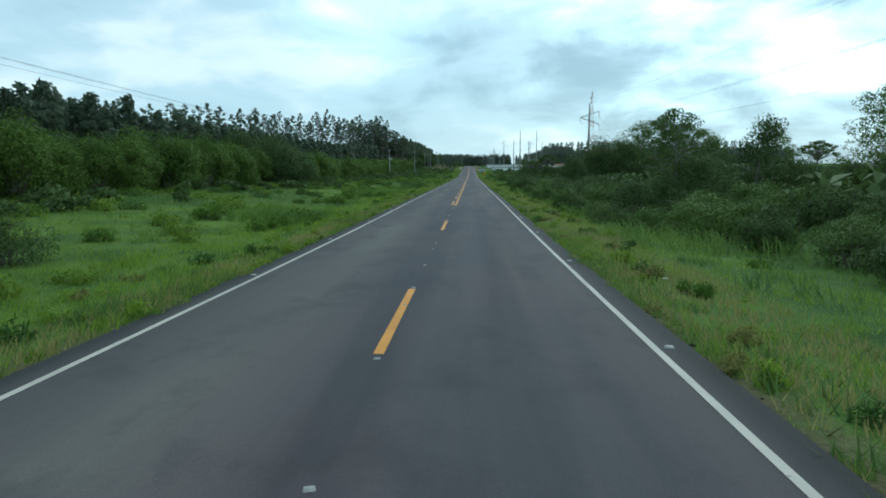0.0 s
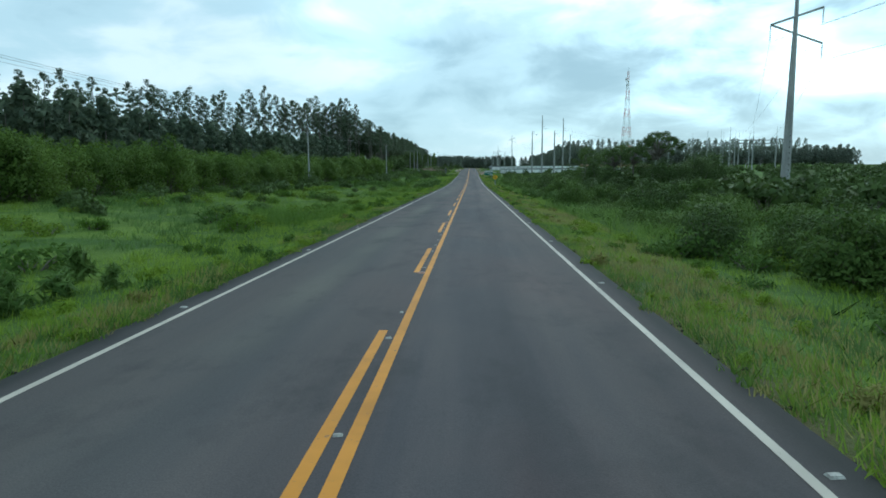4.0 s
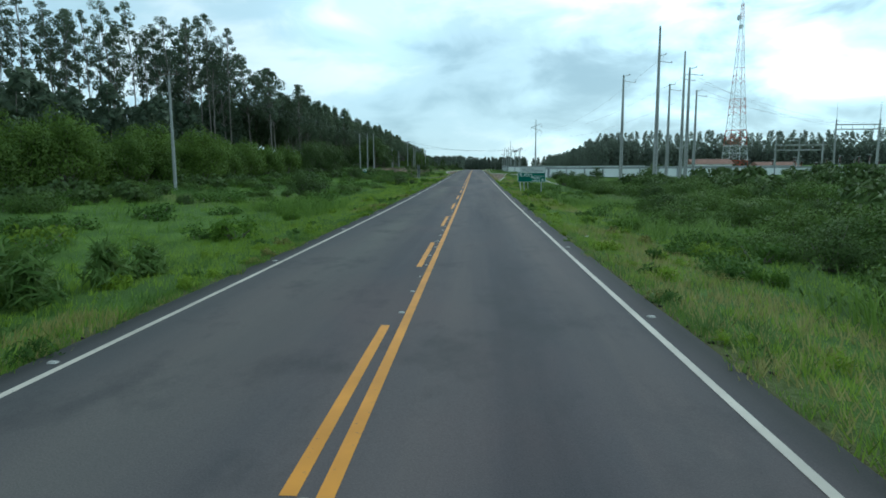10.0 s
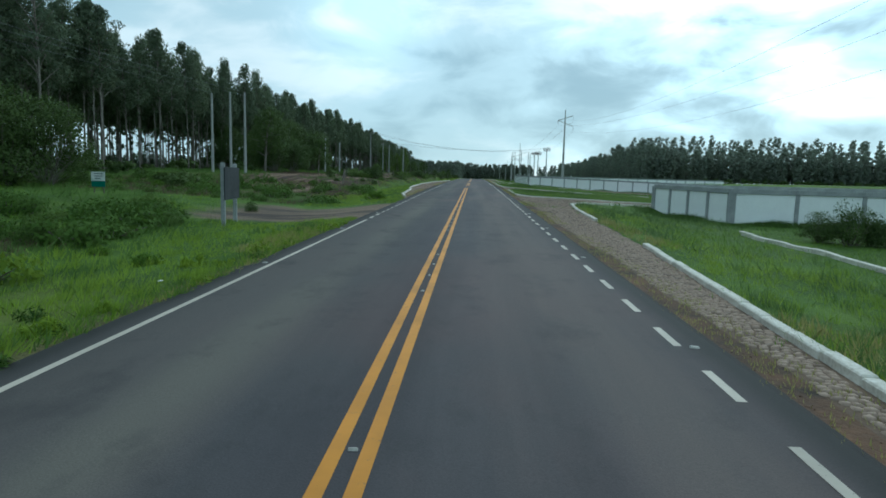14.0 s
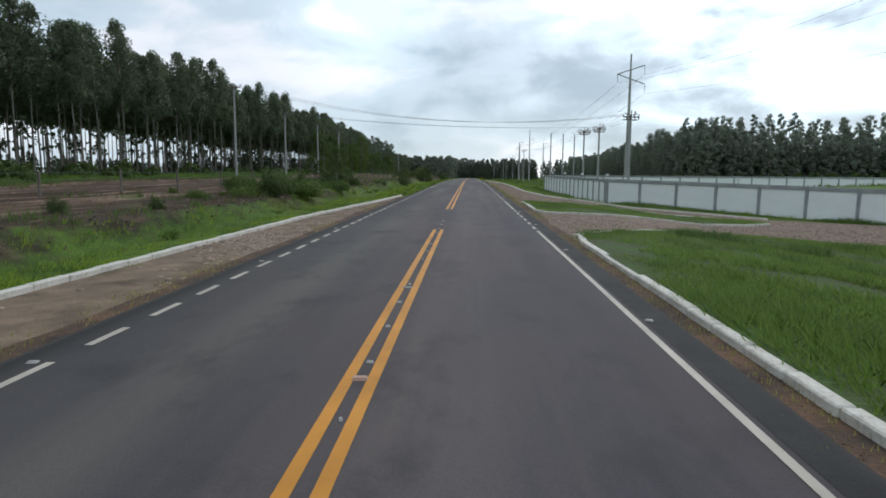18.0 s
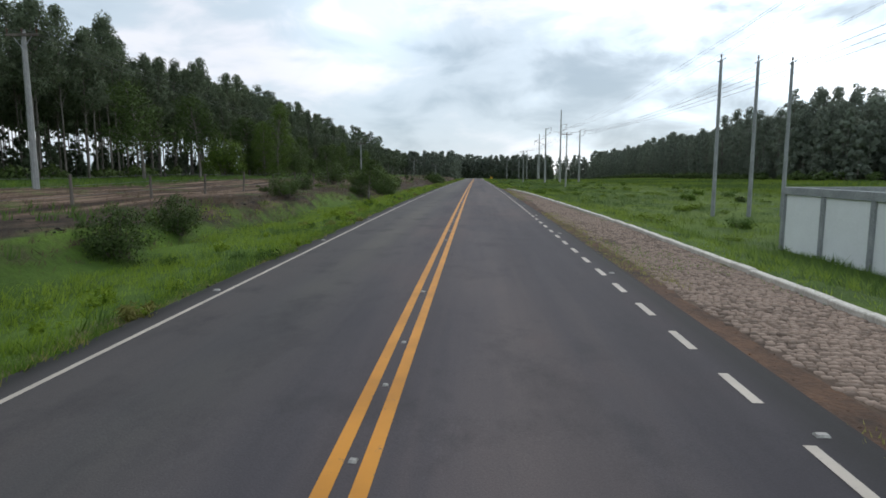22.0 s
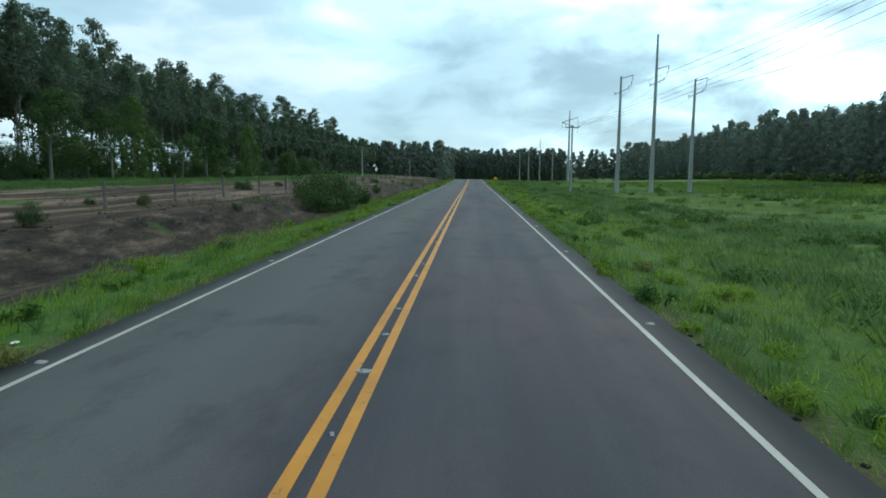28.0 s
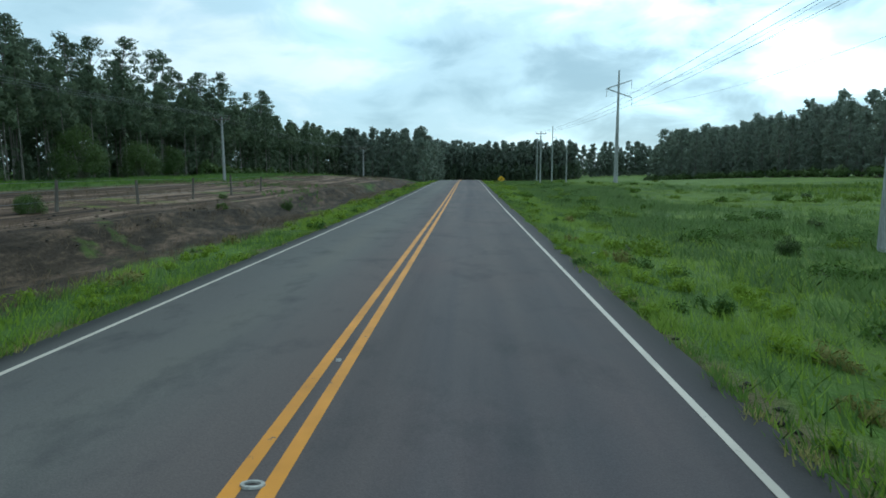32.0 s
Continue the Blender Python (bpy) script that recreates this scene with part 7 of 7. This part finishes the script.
def warning_sign(x, y, zc, half, arrow, label):
    z0 = gz(x, y) - 0.2
    root = thing("warning_sign", x, y, z0, label, "road sign", "warning signs", -2.0)
    zc = zc - z0
    rod(root, "post", (0, 0.05, 0), (0, 0.05, zc + half * 0.6), 0.045, M_STEEL)
    dia = lambda s: [(0, zc - s), (s, zc), (0, zc + s), (-s, zc)]
    bm = bmesh.new()
    plate(bm, dia(half), -0.012, 0.02)
    part("plate", bm, M_SIGN_Y, root, "yellow reflective sheeting")
    bm = bmesh.new()
    s0, s1 = half * 0.93, half * 0.87
    for i in range(4):
        p, q = dia(s0)[i], dia(s0)[(i + 1) % 4]
        u, w = dia(s1)[i], dia(s1)[(i + 1) % 4]
        vs = [bm.verts.new((c[0], -0.016, c[1])) for c in (p, q, w, u)]
        bm.faces.new(vs)
    part("border", bm, M_BLACK, root)
    for (ax, az, bx_, bz) in arrow:
        bm = bmesh.new()
        d = Vector((bx_ - ax, 0, bz - az))
        m = Matrix.Translation(((ax + bx_) / 2, -0.017, zc + (az + bz) / 2)) @ pose(0, 0, 0, 0, -math.degrees(math.atan2(bz - az, bx_ - ax)), 0)
        add_box(bm, 0, 0, 0, d.length, 0.004, 0.105, m)
        part("symbol", bm, M_BLACK, root)


warning_sign(6.28, 241.9, -1.08, 0.61, [(0.08, -0.30, 0.08, 0.30), (-0.30, 0.0, 0.03, 0.0)], "yellow diamond side-road warning sign on a steel post")
warning_sign(8.4, 796.8, 1.25, 0.80, [(-0.14, -0.28, -0.14, 0.02), (-0.14, 0.02, 0.12, 0.02), (0.12, 0.02, 0.12, 0.30)], "yellow diamond bend warning sign on a steel post")


def direction_sign():
    x0, x1, y = 5.45, 8.22, 312.15
    xc = (x0 + x1) / 2
    z0 = gz(xc, y) - 0.2
    root = thing("direction_sign", xc, y, z0, "green and white direction sign on two steel posts", "road sign", "", 0.0)
    lo, hi, top = -1.30 - z0, -0.345 - z0, 0.185 - z0
    w = (x1 - x0) / 2
    for px, lean in ((-w + 0.55, -0.12), (w - 0.42, 0.0)):
        rod(root, "post", (px - lean, 0.08, 0), (px, 0.06, top - 0.05), 0.05, M_STEEL)
    rod(root, "brace", (-w + 0.35, -0.25, 0.05), (-w + 0.22, 0.03, lo + 0.05), 0.04, M_KERB)
    bm = bmesh.new()
    add_box(bm, 0, 0, (lo + hi) / 2, 2 * w, 0.02, hi - lo, None, 0.004)
    panel = part("green_panel", bm, M_SIGN_G, root)
    bm = bmesh.new()
    add_box(bm, 0.10, 0, (hi + top) / 2 + 0.012, 2 * w - 0.2, 0.02, top - hi - 0.02, None, 0.004)
    white = part("white_panel", bm, M_SIGN_W, root, "faded white tourist panel")
    line = lo + (hi - lo) * 0.62
    for nm, zc, hh in (("border", hi - 0.02, 0.03), ("border", lo + 0.02, 0.03), ("divider", line, 0.028)):
        bm = bmesh.new()
        add_box(bm, 0, -0.013, zc, 2 * w - 0.03, 0.004, hh)
        part(nm, bm, M_LETTER, panel)
    for s in (-1, 1):
        bm = bmesh.new()
        add_box(bm, s * (w - 0.02), -0.013, (lo + hi) / 2, 0.03, 0.004, hi - lo - 0.06)
        part("border", bm, M_LETTER, panel)
    for words, tx, tz, size, al, mat, par in (("Abaíra", -w + 0.62, (line + hi) / 2 - 0.01, 0.30, "LEFT", M_LETTER, panel), ("Mucugê", w - 0.58, lo + 0.43, 0.27, "RIGHT", M_LETTER, panel),
                                              ("Andaraí", w - 0.58, lo + 0.17, 0.27, "RIGHT", M_LETTER, panel), ("Zona Turística", -w + 0.45, top - 0.17, 0.19, "LEFT", M_LETTER_D, white),
                                              ("CHAPADA DIAMANTINA", -w + 0.45, top - 0.39, 0.18, "LEFT", M_LETTER_D, white)):
        put("lettering", text_mesh(words, size, mat, "lettering", al), par, at=pose(tx, -0.014, tz, 90, 0, 0))
    for (ax, az, dx, dz) in ((-w + 0.20, (line + hi) / 2, -1, 0), (w - 0.30, lo + 0.30, 0, 1)):
        bm = bmesh.new()
        r90 = pose(ax, -0.015, az, 0, 0 if dx else 90, 0)
        add_box(bm, 0.11, 0, 0, 0.24, 0.004, 0.055, r90)
        for s in (-1, 1):
            add_box(bm, 0, 0, 0, 0.19, 0.004, 0.05, r90 @ pose(0.055, 0, s * 0.06, 0, s * -42, 0))
        part("arrow", bm, M_LETTER, panel)


direction_sign()
root = thing("bent_plate", 6.85, 317.3, gz(6.85, 317.3) + 0.05, "bent faded yellow sheet-metal plate on a leaning post", "metal plate")
rod(root, "post", (0.1, 0, -0.3), (0.0, 0, 1.9), 0.04)
bm = bmesh.new()
prev = None
for k in range(7):
    a = -0.9 + 0.3 * k
    p = [bm.verts.new((0.36 * math.sin(a) - 0.05, -0.05 - 0.4 * (1 - math.cos(a)), 1.45 + 0.12 * k * 0.5)), bm.verts.new((0.36 * math.sin(a) - 0.05, -0.05 - 0.4 * (1 - math.cos(a)), 1.95 + 0.03 * k))]
    if prev:
        bm.faces.new((prev[0], p[0], p[1], prev[1]))
    prev = p
bmesh.ops.solidify(bm, geom=bm.faces[:], thickness=0.02)
part("plate", bm, M_FADED, root, "bent faded yellow plate")

root = thing("billboard", -9.6, 366.0, gz(-9.6, 366) - 0.1, "dark-backed metal sign panel on two concrete posts", "billboard", "", 101.5)
for s in (-1.25, 1.25):
    bm = bmesh.new()
    add_box(bm, s, 0, 1.35, 0.16, 0.16, 2.7, None, 0.01)
    part("post", bm, M_PILLAR, root)
bm = bmesh.new()
add_box(bm, 0, -0.12, 1.85, 3.1, 0.05, 1.35, None, 0.01)
part("panel", bm, M_PANEL, root)
for zz in (1.45, 2.25):
    bm = bmesh.new()
    add_box(bm, 0, -0.07, zz, 3.0, 0.05, 0.07)
    part("rail", bm, M_STEEL, root)

root = thing("notice_board", -21.8, 376.0, gz(-21.8, 376) - 0.1, "small white and green notice board on a post", "notice board")
for s in (-0.3, 0.3):
    rod(root, "post", (s, 0.03, 0), (s, 0.03, 1.35), 0.035, M_TIMBER)
for nm, zc, hh, mat in (("upper_panel", 1.12, 0.55, M_SIGN_W), ("lower_panel", 0.66, 0.36, M_SIGN_G)):
    bm = bmesh.new()
    add_box(bm, 0, -0.02, zc, 0.85, 0.03, hh, None, 0.004)
    part(nm, bm, mat, root)
for k in range(3):
    bm = bmesh.new()
    add_box(bm, 0.05 - 0.03 * k, -0.038, 1.28 - 0.14 * k, 0.55 - 0.1 * k, 0.004, 0.05)
    part("lettering_bar", bm, M_LETTER_D, root)

# fence of rough posts along the cleared land
fence_run = walk_path([(-12.2, 400), (-17.0, 424), (-17.8, 446), (-15.0, 500), (-14.6, 540), (-14.2, 600), (-13.2, 660), (-13.8, 720)], 5.6)[0]
for fx_, fy_ in fence_run:
    hh = RN.uniform(1.05, 1.35)
    bm = bmesh.new()
    add_tube(bm, (0, 0, -0.3), (RN.uniform(-0.08, 0.08), RN.uniform(-0.08, 0.08), hh), 0.075, 0.055, 7)
    ob = part("fence_post", bm, M_TIMBER, None)
    ob.matrix_basis = pose(fx_, fy_, gz(fx_, fy_))
    tagged(ob, "rough weathered timber fence post", "fence post", "fence posts")
for hz in (0.4, 0.8, 1.1):
    pts = np.array([(p[0], p[1], gz(p[0], p[1]) + hz) for p in fence_run])
    v, f = tube_arr(pts, [0.006] * len(pts), 4)
    tagged(put("fence_wire", mesh_of("fence_wire", v, f, M_WIRE)), "thin rusty fence wire between timber posts", "wire", "fence wires")


# ---------- roadside litter and broken edges ----------
def lumps(name, xs, ys, zs, size, mat, r, label, category):
    """Small angular lumps lying on the ground, joined."""
    base = np.array([(0, 0, 1), (1, 0, 0.1), (0.2, 1, 0), (-0.9, 0.4, 0.1), (-0.6, -0.8, 0), (0.5, -0.9, 0.05), (0, 0, -0.4)])
    tri_ = np.array([(0, 1, 2), (0, 2, 3), (0, 3, 4), (0, 4, 5), (0, 5, 1), (6, 2, 1), (6, 3, 2), (6, 4, 3), (6, 5, 4), (6, 1, 5)])
    k = len(xs)
    a = r.uniform(0, 6.28, k)
    b_ = base[None] * r.uniform(0.6, 1.3, (k, 7, 3)) * (size * r.uniform(0.4, 1.4, k))[:, None, None] * np.array([1, 1, 0.6])
    ca, sa = np.cos(a)[:, None], np.sin(a)[:, None]
    v = np.stack([b_[..., 0] * ca - b_[..., 1] * sa + xs[:, None], b_[..., 0] * sa + b_[..., 1] * ca + ys[:, None], b_[..., 2] + zs[:, None]], -1).reshape(-1, 3)
    f = (7 * np.arange(k)[:, None, None] + tri_[None]).reshape(-1, 3)
    tagged(put(name, mesh_of(name, v, f, mat)), label, category, kind="stuff")


lr = np.random.default_rng(21)
ly = lr.uniform(8, 720, 4200)
lx = 4.15 + np.abs(lr.normal(0, 0.16, len(ly)))
lx = np.where(lr.uniform(size=len(ly)) < 0.5, -lx, lx)
ok = (wavy(lx * 0 + 3 * np.sign(lx), ly, 1.9) > -0.15) & ((lx > 0) & ((ly < 336) | (ly > 583)) | (lx < 0) & ((ly < 362) | (ly > 480)))
lx, ly = lx[ok], ly[ok]
lumps("edge_clods", lx, ly, np.where(np.abs(lx) < EDGE, road_z(ly), ground_z(lx, ly)) + 0.005, 0.045, M_CLOD, lr, "broken asphalt and soil clods along the road's edge", "soil")
gx_, gy_ = lr.uniform(9.4, 13.5, 1800), lr.uniform(404, 780, 1800)
lumps("bank_clods", -gx_, gy_, ground_z(-gx_, gy_) + 0.0, 0.07, M_CLOD, lr, "dark soil clods on the cut bank", "soil")
ex_, ey_ = 4.17 + np.abs(lr.normal(0, 0.22, 4200)), lr.uniform(340, 580, 4200)
ex_ = np.where(lr.uniform(size=4200) < 0.4, -ex_, ex_)
ok = paved_right(ex_, ey_) | paved_left(ex_, ey_)
lumps("paving_edge_soil", ex_[ok], ey_[ok], bed_z(ex_[ok], ey_[ok]) - 0.010, 0.020, M_SOIL, lr, "crumbs of brown soil between the asphalt and the paving", "soil")
ix, iy = lr.uniform(4.14, 4.75, 5200), lr.uniform(396, 449, 5200)
lumps("island_rubble", ix, iy, bed_z(ix, iy) - 0.01, 0.016, M_SOIL, lr, "reddish soil and rubble at the foot of the kerb", "soil")
for x, y in ((-4.9, 31), (5.9, 27), (-5.6, 74), (-4.7, 304), (-4.6, 306.4), (-5.0, 299), (5.0, 272), (4.9, 230), (5.3, 233.4), (-5.2, 352), (-6.0, 348), (-6.2, 347.2), (5.1, 330), (-4.9, 611), (5.0, 690)):
    bm = bmesh.new()
    bmesh.ops.create_icosphere(bm, subdivisions=1, radius=1.0)
    for v in bm.verts:
        v.co *= 0.7 + 0.5 * rng.random()
        v.co.z = abs(v.co.z) * 0.45
    bmesh.ops.scale(bm, vec=(0.09, 0.06, 0.05), verts=bm.verts)
    ob = part("litter", bm, M_LITTER, None)
    ob.matrix_basis = pose(x, y, gz(x, y) + 0.03, 0, 0, rng.uniform(0, 360))
    tagged(ob, "crumpled scrap of white litter in the grass", "litter", "roadside litter")
# long grass along the foot of the walls
for nm, pts, k in (("wall_foot_grass", [(14.0, 386.0), (15.9, 377.2), (40, 374.6)], 2600), ("station_foot_grass", [(13.3, 528), (13.3, 484.4), (31.1, 469.4), (45, 457.7)], 4200)):
    p = np.asarray(pts, float)
    seg = np.concatenate([[0], np.cumsum(np.linalg.norm(np.diff(p, axis=0), axis=1))])
    t = lr.uniform(0, seg[-1], k)
    wx_, wy_ = np.interp(t, seg, p[:, 0]) - np.abs(lr.normal(0, 0.7, k)), np.interp(t, seg, p[:, 1]) - np.abs(lr.normal(0, 0.25, k))
    ok = clear(wx_, wy_) | (wy_ > 450)
    grass(nm, wx_[ok], wy_[ok], 0.30 + 0.25 * wavy(wx_[ok] * 2, wy_[ok] * 2, 1.2), 0.016, 7, M_WEED, lr, "long dark grass at the foot of the wall", 0.6)
